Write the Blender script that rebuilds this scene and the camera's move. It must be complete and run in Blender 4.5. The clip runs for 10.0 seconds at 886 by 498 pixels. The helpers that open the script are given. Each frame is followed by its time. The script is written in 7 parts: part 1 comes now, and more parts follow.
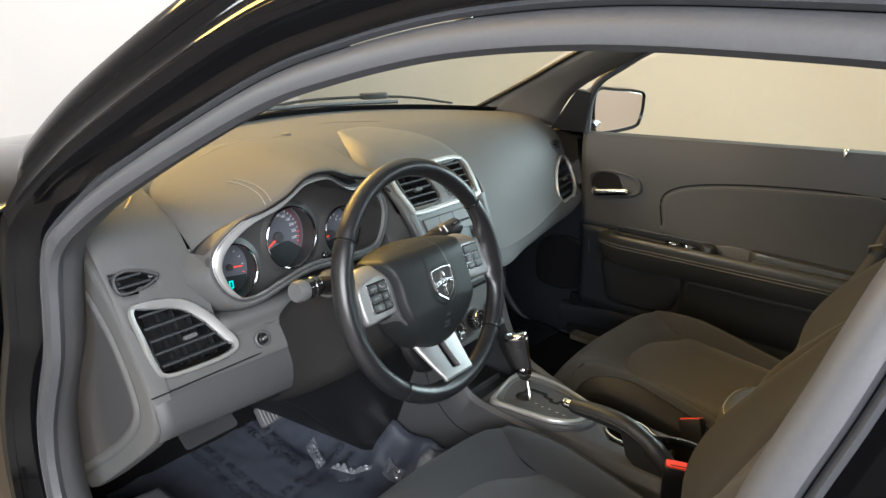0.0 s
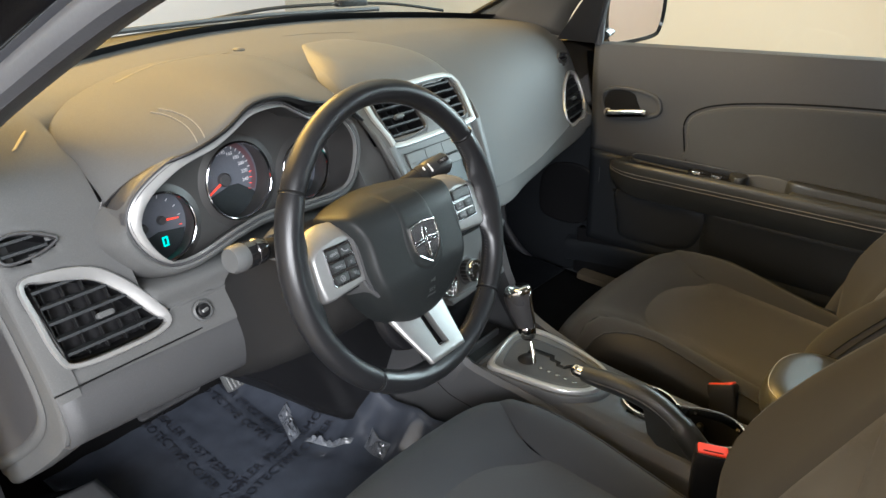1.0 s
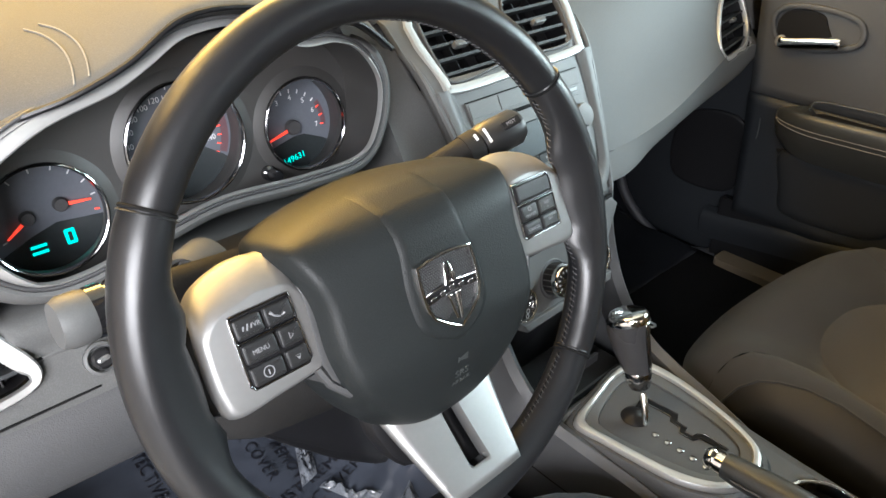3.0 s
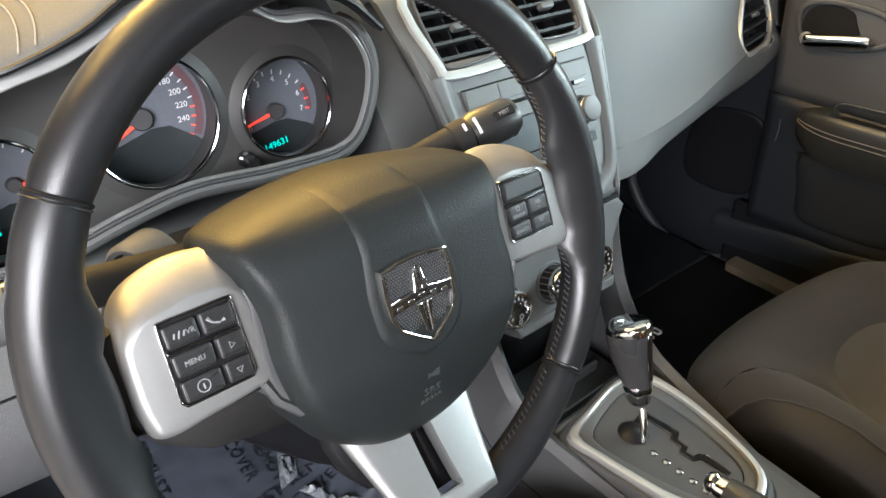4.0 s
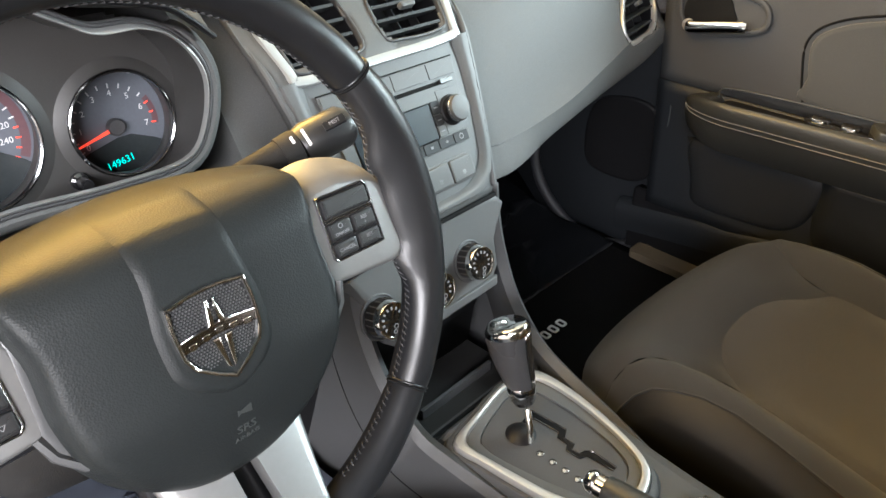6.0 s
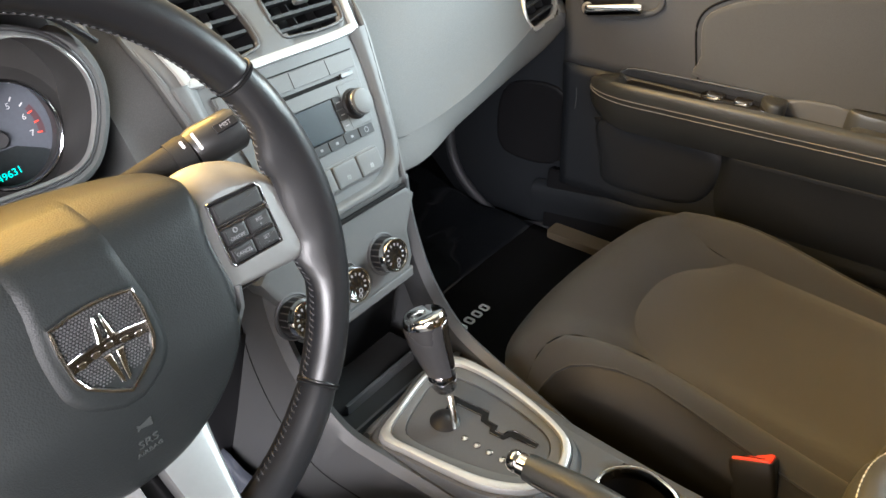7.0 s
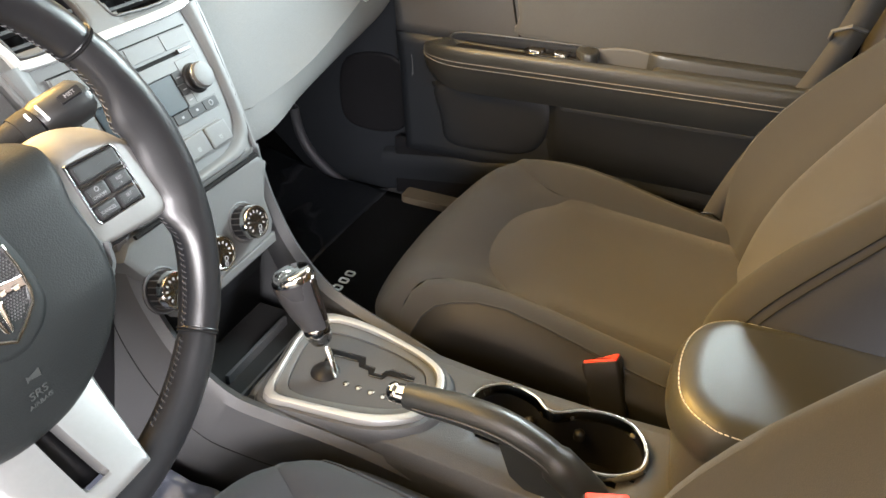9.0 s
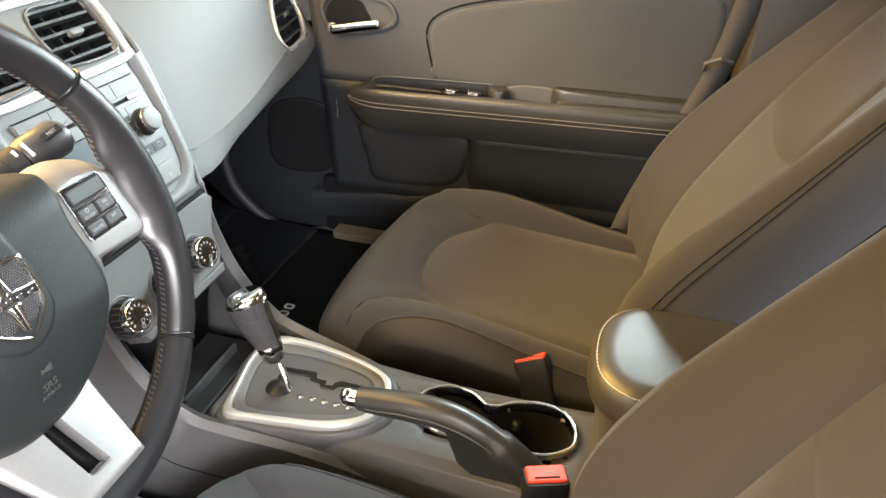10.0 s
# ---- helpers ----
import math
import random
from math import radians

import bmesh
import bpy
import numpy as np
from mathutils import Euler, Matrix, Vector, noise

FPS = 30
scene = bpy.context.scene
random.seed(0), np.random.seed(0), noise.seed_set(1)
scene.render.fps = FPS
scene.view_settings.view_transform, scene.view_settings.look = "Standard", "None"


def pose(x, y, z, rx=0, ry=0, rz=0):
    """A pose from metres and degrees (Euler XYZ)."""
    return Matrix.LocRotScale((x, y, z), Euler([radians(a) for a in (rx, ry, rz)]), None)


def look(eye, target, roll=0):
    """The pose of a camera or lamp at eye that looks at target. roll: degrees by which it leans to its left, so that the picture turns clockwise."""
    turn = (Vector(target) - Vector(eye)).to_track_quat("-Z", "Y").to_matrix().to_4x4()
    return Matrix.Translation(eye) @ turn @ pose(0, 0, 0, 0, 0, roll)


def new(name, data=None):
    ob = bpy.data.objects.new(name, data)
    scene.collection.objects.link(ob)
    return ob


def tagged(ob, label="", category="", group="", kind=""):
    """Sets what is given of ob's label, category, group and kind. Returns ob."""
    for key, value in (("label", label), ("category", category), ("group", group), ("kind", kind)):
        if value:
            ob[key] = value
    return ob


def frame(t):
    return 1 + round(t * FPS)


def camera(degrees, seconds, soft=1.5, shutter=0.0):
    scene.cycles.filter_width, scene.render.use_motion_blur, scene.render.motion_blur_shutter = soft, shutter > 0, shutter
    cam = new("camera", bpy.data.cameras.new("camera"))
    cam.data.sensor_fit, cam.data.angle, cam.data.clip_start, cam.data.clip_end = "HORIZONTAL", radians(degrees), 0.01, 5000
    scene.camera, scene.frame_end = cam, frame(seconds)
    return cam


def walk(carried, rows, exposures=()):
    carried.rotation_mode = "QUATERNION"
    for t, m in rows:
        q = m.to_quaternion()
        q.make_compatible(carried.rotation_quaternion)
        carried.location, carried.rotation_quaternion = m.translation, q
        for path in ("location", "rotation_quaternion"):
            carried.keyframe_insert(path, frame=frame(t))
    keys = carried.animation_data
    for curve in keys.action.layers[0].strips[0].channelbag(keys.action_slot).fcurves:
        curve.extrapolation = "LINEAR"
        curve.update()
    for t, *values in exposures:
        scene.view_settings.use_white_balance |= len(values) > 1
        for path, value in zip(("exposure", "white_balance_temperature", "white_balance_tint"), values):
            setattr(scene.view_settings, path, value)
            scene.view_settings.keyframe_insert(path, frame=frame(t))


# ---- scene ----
cam = camera(63.4, 10.0)
EXPOSURES = [(0.0, 0.30, 5900, 8), (1.0, 0.48, 5900, 8), (2.5, 0.82, 5950, 9), (5.5, 1.03, 6050, 10), (7.5, 1.42, 6150, 13), (10.0, 1.76, 6300, 13)]
PATH = [
    (0, (-1.218, -0.666, 1.274), (0.287, 0.477, 0.62), 2.3),
    (0.5, (-1.109, -0.615, 1.253), (0.355, 0.526, 0.51), 2.2),
    (1, (-1.006, -0.531, 1.229), (0.435, 0.553, 0.363), 1.7),
    (1.5, (-0.908, -0.431, 1.201), (0.513, 0.596, 0.239), 1.7),
    (2, (-0.793, -0.365, 1.165), (0.515, 0.751, 0.144), 0.6),
    (2.5, (-0.699, -0.331, 1.139), (0.489, 0.897, 0.099), -1.2),
    (4, (-0.586, -0.287, 1.097), (0.536, 0.977, 0.029), 1.5),
    (4.5, (-0.577, -0.288, 1.093), (0.544, 0.979, 0.027), 1.7),
    (5, (-0.56, -0.294, 1.096), (0.58, 0.952, 0.024), 1.6),
    (5.5, (-0.53, -0.309, 1.097), (0.647, 0.897, 0.02), 1.3),
    (7, (-0.496, -0.338, 1.105), (0.844, 0.653, -0.001), 0.7),
    (7.5, (-0.498, -0.351, 1.098), (0.883, 0.558, -0.027), 0.9),
    (8, (-0.508, -0.357, 1.097), (0.912, 0.466, -0.046), 1.0),
    (8.5, (-0.524, -0.368, 1.095), (0.938, 0.37, -0.053), 0.8),
    (9, (-0.553, -0.377, 1.101), (0.961, 0.274, -0.033), 0.8),
    (9.5, (-0.604, -0.39, 1.114), (0.981, 0.169, 0.029), 0.8),
    (10, (-0.653, -0.395, 1.119), (1.0, 0.079, 0.097), 1.1),
]
walk(cam, [(t, look(eye, target, roll)) for t, eye, target, roll in PATH], EXPOSURES)


# world: closed showroom, so the sky adds next to nothing
world = bpy.data.worlds.new("world")
scene.world = world
world.use_nodes = True
world.node_tree.nodes["Background"].inputs[0].default_value = (0.75, 0.78, 0.8, 1)
world.node_tree.nodes["Background"].inputs[1].default_value = 0.12


def added_lamp(eye, target, sx, sy, watts, colour):
    data = bpy.data.lights.new("added_light", "AREA")
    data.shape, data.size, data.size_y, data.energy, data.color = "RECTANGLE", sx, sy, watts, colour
    ob = new("added_light", data)
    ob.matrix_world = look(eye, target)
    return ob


# added lamps, placed to light the cabin; the fixtures are made up
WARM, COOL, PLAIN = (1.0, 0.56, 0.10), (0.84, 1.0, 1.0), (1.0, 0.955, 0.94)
ADDED_LAMPS = [
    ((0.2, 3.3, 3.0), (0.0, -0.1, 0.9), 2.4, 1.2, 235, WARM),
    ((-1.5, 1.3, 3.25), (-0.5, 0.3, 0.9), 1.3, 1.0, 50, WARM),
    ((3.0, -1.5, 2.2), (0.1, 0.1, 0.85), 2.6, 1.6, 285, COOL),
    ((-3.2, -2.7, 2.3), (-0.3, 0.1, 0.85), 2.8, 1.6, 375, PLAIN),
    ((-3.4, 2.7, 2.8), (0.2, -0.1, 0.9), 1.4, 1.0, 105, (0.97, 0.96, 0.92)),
    # added only to brighten the wall beyond the windscreen
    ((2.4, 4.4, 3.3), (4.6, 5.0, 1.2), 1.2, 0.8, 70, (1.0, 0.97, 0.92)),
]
for lamp in ADDED_LAMPS:
    added_lamp(*lamp)


# ---- materials ----
def mat(name, col, rough=0.5, metal=0.0, bump=0.0, bscale=300.0, var=0.12, vscale=7.0, coat=0.0, cells=False, spec=0.5, sheen=0.0, rvar=0.08, col2=None):
    """A surface with large and small variation: col, its second tone, grain as relief."""
    m = bpy.data.materials.new(name)
    m.use_nodes = True
    nt = m.node_tree
    b = nt.nodes["Principled BSDF"]
    co = nt.nodes.new("ShaderNodeTexCoord")
    n1 = nt.nodes.new("ShaderNodeTexNoise")
    n1.inputs["Scale"].default_value, n1.inputs["Detail"].default_value = vscale, 5
    nt.links.new(co.outputs["Object"], n1.inputs["Vector"])
    n2 = nt.nodes.new("ShaderNodeTexVoronoi" if cells else "ShaderNodeTexNoise")
    n2.inputs["Scale"].default_value = bscale
    nt.links.new(co.outputs["Object"], n2.inputs["Vector"])
    grain = n2.outputs["Distance"] if cells else n2.outputs["Fac"]
    mix = nt.nodes.new("ShaderNodeMix")
    mix.data_type = "RGBA"
    c2 = col2 or tuple(c * (1 + var) for c in col)
    mix.inputs["A"].default_value = (*[c * (1 - var) for c in col], 1)
    mix.inputs["B"].default_value = (*c2, 1)
    nt.links.new(n1.outputs["Fac"], mix.inputs["Factor"])
    fine = nt.nodes.new("ShaderNodeMix")
    fine.data_type = "RGBA"
    fine.inputs["Factor"].default_value = 0.12
    nt.links.new(mix.outputs["Result"], fine.inputs["A"])
    nt.links.new(grain, fine.inputs["B"])
    mul = nt.nodes.new("ShaderNodeMix")
    mul.data_type, mul.blend_type = "RGBA", "MULTIPLY"
    mul.inputs["Factor"].default_value = min(1.0, var * 2.0)
    nt.links.new(mix.outputs["Result"], mul.inputs["A"])
    nt.links.new(grain, mul.inputs["B"])
    nt.links.new(mul.outputs["Result"], b.inputs["Base Color"])
    rr = nt.nodes.new("ShaderNodeMapRange")
    rr.inputs["To Min"].default_value, rr.inputs["To Max"].default_value = max(0.02, rough - rvar), min(1.0, rough + rvar)
    nt.links.new(n1.outputs["Fac"], rr.inputs["Value"])
    nt.links.new(rr.outputs["Result"], b.inputs["Roughness"])
    b.inputs["Metallic"].default_value = metal
    b.inputs["Specular IOR Level"].default_value = spec
    b.inputs["Coat Weight"].default_value = coat
    b.inputs["Sheen Weight"].default_value = sheen
    if bump:
        bp = nt.nodes.new("ShaderNodeBump")
        bp.inputs["Strength"].default_value, bp.inputs["Distance"].default_value = bump, 0.0006
        nt.links.new(grain, bp.inputs["Height"])
        nt.links.new(bp.outputs["Normal"], b.inputs["Normal"])
    nt.nodes.remove(fine)
    return m


def glow(name, col, strength):
    m = bpy.data.materials.new(name)
    m.use_nodes = True
    b = m.node_tree.nodes["Principled BSDF"]
    b.inputs["Base Color"].default_value = (*col, 1)
    b.inputs["Emission Color"].default_value = (*col, 1)
    b.inputs["Emission Strength"].default_value = strength
    return m


def clear(name, tint, rough=0.02):
    m = bpy.data.materials.new(name)
    m.use_nodes = True
    nt = m.node_tree
    nt.nodes.remove(nt.nodes["Principled BSDF"])
    tr, gl = nt.nodes.new("ShaderNodeBsdfTransparent"), nt.nodes.new("ShaderNodeBsdfGlossy")
    tr.inputs["Color"].default_value, gl.inputs["Roughness"].default_value = (*tint, 1), rough
    fr, mx = nt.nodes.new("ShaderNodeLayerWeight"), nt.nodes.new("ShaderNodeMixShader")
    fr.inputs["Blend"].default_value = 0.5
    pw, ml = nt.nodes.new("ShaderNodeMath"), nt.nodes.new("ShaderNodeMath")
    pw.operation, ml.operation = "POWER", "MULTIPLY_ADD"
    pw.inputs[1].default_value, ml.inputs[1].default_value, ml.inputs[2].default_value = 5.0, 0.6, 0.04
    nt.links.new(fr.outputs["Facing"], pw.inputs[0])
    nt.links.new(pw.outputs[0], ml.inputs[0])
    nt.links.new(ml.outputs[0], mx.inputs[0])
    nt.links.new(tr.outputs[0], mx.inputs[1])
    nt.links.new(gl.outputs[0], mx.inputs[2])
    nt.links.new(mx.outputs[0], nt.nodes["Material Output"].inputs["Surface"])
    return m


DASH = mat("grained_dash_plastic", (0.090, 0.091, 0.090), 0.68, bump=0.25, bscale=900, cells=True, spec=0.12)
TRIM = mat("dark_trim_plastic", (0.045, 0.045, 0.047), 0.5, bump=0.25, bscale=900, cells=True)
LOWER = mat("lower_grey_plastic", (0.048, 0.049, 0.051), 0.55, bump=0.3, bscale=800, cells=True)
STACK = mat("satin_grey_plastic", (0.088, 0.090, 0.090), 0.52, bump=0.1, bscale=900, spec=0.28)
GRIP = mat("satin_graphite_grip", (0.055, 0.055, 0.058), 0.28, metal=0.35, var=0.05, spec=0.6)
LEATHER = mat("black_wheel_leather", (0.0105, 0.0108, 0.012), 0.34, bump=0.06, bscale=1400, cells=True, spec=0.42)
AIRBAG = mat("grained_airbag_cover", (0.0138, 0.0156, 0.0158), 0.46, bump=0.2, bscale=850, cells=True, spec=0.15)
FLANK = mat("dark_grey_spoke_plastic", (0.055, 0.056, 0.057), 0.42, bump=0.1, bscale=900)
KEYBLACK = mat("black_key_rubber", (0.013, 0.013, 0.0135), 0.38, var=0.06)
STITCHGREY = mat("grey_lacing_thread", (0.05, 0.05, 0.052), 0.6, var=0.2)
VINYL = mat("black_armrest_vinyl", (0.026, 0.028, 0.028), 0.33, bump=0.14, bscale=1300, cells=True)
CLOTH = mat("charcoal_seat_cloth", (0.0215, 0.0232, 0.0265), 0.9, bump=0.5, bscale=1500, var=0.3, vscale=7, sheen=0.06, rvar=0.04)
SEATSIDE = mat("black_seat_side", (0.0095, 0.0098, 0.0105), 0.55, bump=0.2, bscale=1300, cells=True, spec=0.35)
INSERT = mat("brown_grey_insert_cloth", (0.0280, 0.0287, 0.0300), 0.95, bump=0.6, bscale=1300, cells=True, var=0.34, vscale=6, sheen=0.14, rvar=0.04)
DOORCLOTH = mat("grey_door_cloth", (0.050, 0.054, 0.0555), 0.9, bump=0.5, bscale=1300, var=0.24, sheen=0.2)
DOORUPPER = mat("soft_upper_door_panel", (0.040, 0.0415, 0.0425), 0.6, bump=0.3, bscale=850, cells=True)
HOUSING = mat("warm_grey_dial_housing", (0.032, 0.031, 0.030), 0.45, bump=0.15, bscale=900)
# dark plastic, with shade below the door's armrest also put into its colour
DOORPLASTIC = mat("dark_door_plastic", (0.0135, 0.0155, 0.0185), 0.46, bump=0.3, bscale=850, cells=True, spec=0.35)
SILVER = mat("satin_silver_paint", (0.40, 0.40, 0.395), 0.34, metal=0.65, var=0.04, rvar=0.04)
SPOKE = mat("satin_spoke_paint", (0.25, 0.25, 0.247), 0.44, metal=0.7, var=0.04, rvar=0.05)
CHROME = mat("polished_chrome", (0.7, 0.7, 0.69), 0.1, metal=1.0, var=0.03, rvar=0.03)
DARKCHROME = mat("dark_chrome", (0.36, 0.36, 0.375), 0.12, metal=1.0, var=0.05, rvar=0.04)
BLACK = mat("black_plastic", (0.008, 0.008, 0.009), 0.42, bump=0.1, spec=0.3)
GLOSS = mat("gloss_black", (0.01, 0.01, 0.011), 0.12, coat=0.5)
RUBBER = mat("grey_door_seal_rubber", (0.042, 0.044, 0.05), 0.55, bump=0.2, bscale=250)
PAINT = mat("black_car_paint", (0.003, 0.003, 0.0035), 0.06, coat=0.0, var=0.05, spec=0.2, rvar=0.03)
CARPET = mat("black_carpet", (0.006, 0.006, 0.0065), 1.0, spec=0.08, bump=1.0, bscale=900, var=0.3)
HEADLINER = mat("pale_grey_headliner", (0.42, 0.4, 0.37), 0.95, bump=0.4, bscale=900)
PILLAR = mat("grey_pillar_trim", (0.10, 0.093, 0.083), 0.75, bump=0.3, bscale=700)
RED = mat("red_buckle_button", (0.75, 0.05, 0.025), 0.35, var=0.05)
THREAD = mat("pale_thread", (0.5, 0.5, 0.5), 0.8, var=0.2)
SEAMDARK = mat("dark_seam", (0.009, 0.009, 0.009), 0.9, spec=0.1)
DIAL = mat("grey_gauge_face", (0.095, 0.105, 0.125), 0.5, var=0.1)
VENTTRIM = mat("pale_satin_vent_trim", (0.30, 0.315, 0.315), 0.36, metal=0.25, var=0.04)
KEYGREY = mat("dark_grey_keys", (0.030, 0.032, 0.034), 0.6, var=0.06, spec=0.18)
DIALDARK = mat("black_gauge_window", (0.025, 0.03, 0.032), 0.2)
INK = mat("pale_print", (0.6, 0.6, 0.62), 0.6, var=0.05)
INKDARK = mat("black_print", (0.006, 0.006, 0.01), 0.5, var=0.05)
SHROUD = mat("soft_black_shroud", (0.012, 0.0118, 0.0118), 0.72, bump=0.3, bscale=900, cells=True, spec=0.25)
ARMVINYL = mat("black_lid_vinyl", (0.026, 0.028, 0.0275), 0.40, bump=0.16, bscale=1300, cells=True)
THREADDULL = mat("dull_grey_thread", (0.2, 0.195, 0.18), 0.8, var=0.2)
INKFAINT = mat("faint_print", (0.034, 0.037, 0.0365), 0.45, var=0.05)
INKSOFT = mat("soft_grey_print", (0.19, 0.19, 0.2), 0.5, var=0.1)
NEEDLE = glow("red_needle", (0.9, 0.06, 0.03), 0.6)
REDZONE = mat("dull_red_print", (0.10, 0.05, 0.058), 0.5, var=0.1)
TEAL = glow("teal_display_glow", (0.0, 0.62, 0.5), 0.9)
LCD = mat("dark_display", (0.010, 0.016, 0.022), 0.30, spec=0.12, rvar=0.02)
WALL = mat("cream_showroom_wall", (0.40, 0.375, 0.315), 0.8, bump=0.15, bscale=60, var=0.03, vscale=1.5)
WALLWHITE = mat("white_showroom_wall", (0.60, 0.56, 0.555), 0.8, bump=0.15, bscale=60, var=0.03, vscale=1.5)
CONCRETE = mat("grey_showroom_floor", (0.32, 0.31, 0.29), 0.5, bump=0.2, bscale=90, var=0.15, vscale=2)
CEIL = mat("white_ceiling", (0.8, 0.79, 0.76), 0.9, var=0.03)
GLASS = clear("windscreen_glass", (0.80, 0.83, 0.80))
SIDEGLASS = clear("side_glass", (0.9, 0.92, 0.9))
MIRROR = mat("mirror_glass", (0.9, 0.91, 0.92), 0.02, metal=1.0, var=0.0, rvar=0.0)
FILM = mat("clear_grey_film", (0.058, 0.066, 0.085), 0.13, bump=0.6, bscale=28, var=0.2, vscale=12, spec=0.7)
WEBBING = mat("grey_belt_webbing", (0.035, 0.035, 0.034), 0.85, bump=0.6, bscale=900)
BEIGE = mat("tan_sill_plastic", (0.11, 0.085, 0.055), 0.6, bump=0.2)


# ---- mesh helpers ----
from mathutils.bvhtree import BVHTree

def curve(pts, n=5, closed=True):
    """Catmull-Rom points through pts."""
    p = [Vector(q) for q in pts]
    k, out = len(p), []
    for i in range(k if closed else k - 1):
        a, b, c, d = (p[(i + j) % k] if closed else p[min(max(i + j, 0), k - 1)] for j in (-1, 0, 1, 2))
        for s in range(n):
            t = s / n
            out.append(0.5 * (2 * b + (c - a) * t + (2 * a - 5 * b + 4 * c - d) * t * t + (3 * b - a - 3 * c + d) * t ** 3))
    if not closed:
        out.append(p[-1])
    return out


def frame_of(o, x, y):
    x = Vector(x).normalized()
    y = (Vector(y) - x * x.dot(Vector(y))).normalized()
    z = x.cross(y)
    m = Matrix((x, y, z)).transposed().to_4x4()
    m.translation = o
    return m


def rrect(w, h, r, n=4, cx=0.0, cy=0.0):
    out = []
    for i, (sx, sy) in enumerate(((1, 1), (-1, 1), (-1, -1), (1, -1))):
        for j in range(n + 1):
            a = (i + j / n) * math.pi / 2
            out.append(Vector((cx + sx * (w / 2 - r) + r * math.cos(a), cy + sy * (h / 2 - r) + r * math.sin(a))))
    return out


def disc(r, n=24, cx=0.0, cy=0.0):
    return [Vector((cx + r * math.cos(2 * math.pi * i / n), cy + r * math.sin(2 * math.pi * i / n))) for i in range(n)]


def ccw(o):
    o = [Vector((p[0], p[1])) for p in o]
    area = sum(a.x * b.y - b.x * a.y for a, b in zip(o, o[1:] + o[:1]))
    return o if area > 0 else o[::-1]


def inset(o, d):
    out = []
    k = len(o)
    for i in range(k):
        a, b, c = o[i - 1], o[i], o[(i + 1) % k]
        e, f = (b - a), (c - b)
        n = Vector((-e.y, e.x)).normalized() + Vector((-f.y, f.x)).normalized()
        n = n.normalized() if n.length > 1e-9 else Vector((0, 0))
        out.append(b + n * d)
    return out


def loft(rings, closed=True, wrap=False, caps=(False, False), bm=None):
    """A skin over rings of equally many points."""
    bm = bm or bmesh.new()
    rows = [[bm.verts.new(p) for p in ring] for ring in rings]
    k = len(rows[0])
    pairs = list(zip(rows, rows[1:])) + ([(rows[-1], rows[0])] if wrap else [])
    for a, b in pairs:
        for i in range(k if closed else k - 1):
            j = (i + 1) % k
            bm.faces.new((a[i], a[j], b[j], b[i]))
    if caps[0]:
        bm.faces.new(rows[0][::-1])
    if caps[1]:
        bm.faces.new(rows[-1])
    return bm


def slab(outline, z0, z1, b=0.002, m=Matrix(), bm=None):
    """A plate with a rounded upper edge."""
    o = ccw(outline)
    rings = [(o, z0), (o, z1 - b), (inset(o, b * 0.3), z1 - b * 0.3), (inset(o, b), z1), (inset(o, b * 1.7), z1)]
    return loft([[m @ Vector((p.x, p.y, z)) for p in q] for q, z in rings], caps=(True, True), bm=bm)


def band(outline, w, z0, z1, b=0.001, m=Matrix(), bm=None):
    """A frame of width w inside the outline, with rounded edges."""
    o = ccw(outline)
    rings = [(o, z0), (o, z1 - b), (inset(o, b * 0.3), z1 - b * 0.3), (inset(o, b), z1), (inset(o, w - b), z1), (inset(o, w - b * 0.3), z1 - b * 0.3), (inset(o, w), z1 - b), (inset(o, w), z0)]
    return loft([[m @ Vector((p.x, p.y, z)) for p in q] for q, z in rings], wrap=True, bm=bm)


def tube(path, r, n=10, closed=False, flat=1.0, up=(0, 0, 1), bm=None):
    """A pipe along a path; r: a radius or one for each point; flat: its height against its width."""
    path = [Vector(p) for p in path]
    k = len(path)
    rs = r if isinstance(r, (list, tuple)) else [r] * k
    rings = []
    for i, p in enumerate(path):
        a = path[i - 1] if (i or closed) else p
        b = path[(i + 1) % k] if (i < k - 1 or closed) else p
        t = (b - a).normalized()
        s = t.cross(Vector(up))
        s = s.normalized() if s.length > 1e-6 else Vector((1, 0, 0))
        u = s.cross(t)
        rings.append([p + rs[i] * (math.cos(2 * math.pi * j / n) * s + flat * math.sin(2 * math.pi * j / n) * u) for j in range(n)])
    return loft(rings, wrap=closed, caps=(not closed, not closed), bm=bm)


def lathe(profile, n=24, m=Matrix(), bm=None):
    """Turns (radius, height) pairs round the local z axis."""
    rings = [[m @ Vector((max(r, 1e-5) * math.cos(2 * math.pi * j / n), max(r, 1e-5) * math.sin(2 * math.pi * j / n), z)) for j in range(n)] for r, z in profile]
    return loft(rings, caps=(True, True), bm=bm)


def block(w, h, z0, z1, r=0.004, m=Matrix(), b=0.002, cx=0.0, cy=0.0, bm=None):
    return slab(rrect(w, h, min(r, w / 2.01, h / 2.01), 4, cx, cy), z0, z1, b, m, bm)


def cuboid(lo, hi, bm=None):
    bm = bm or bmesh.new()
    v = [bm.verts.new((x, y, z)) for x in (lo[0], hi[0]) for y in (lo[1], hi[1]) for z in (lo[2], hi[2])]
    for f in ((0, 1, 3, 2), (4, 6, 7, 5), (0, 4, 5, 1), (2, 3, 7, 6), (0, 2, 6, 4), (1, 5, 7, 3)):
        bm.faces.new([v[i] for i in f])
    return bm


def thing(name, label, category, loc=(0, 0, 0), group="", kind=""):
    ob = new(name)
    ob.empty_display_size = 0.05
    ob.location = loc
    return tagged(ob, label, category, group, kind)


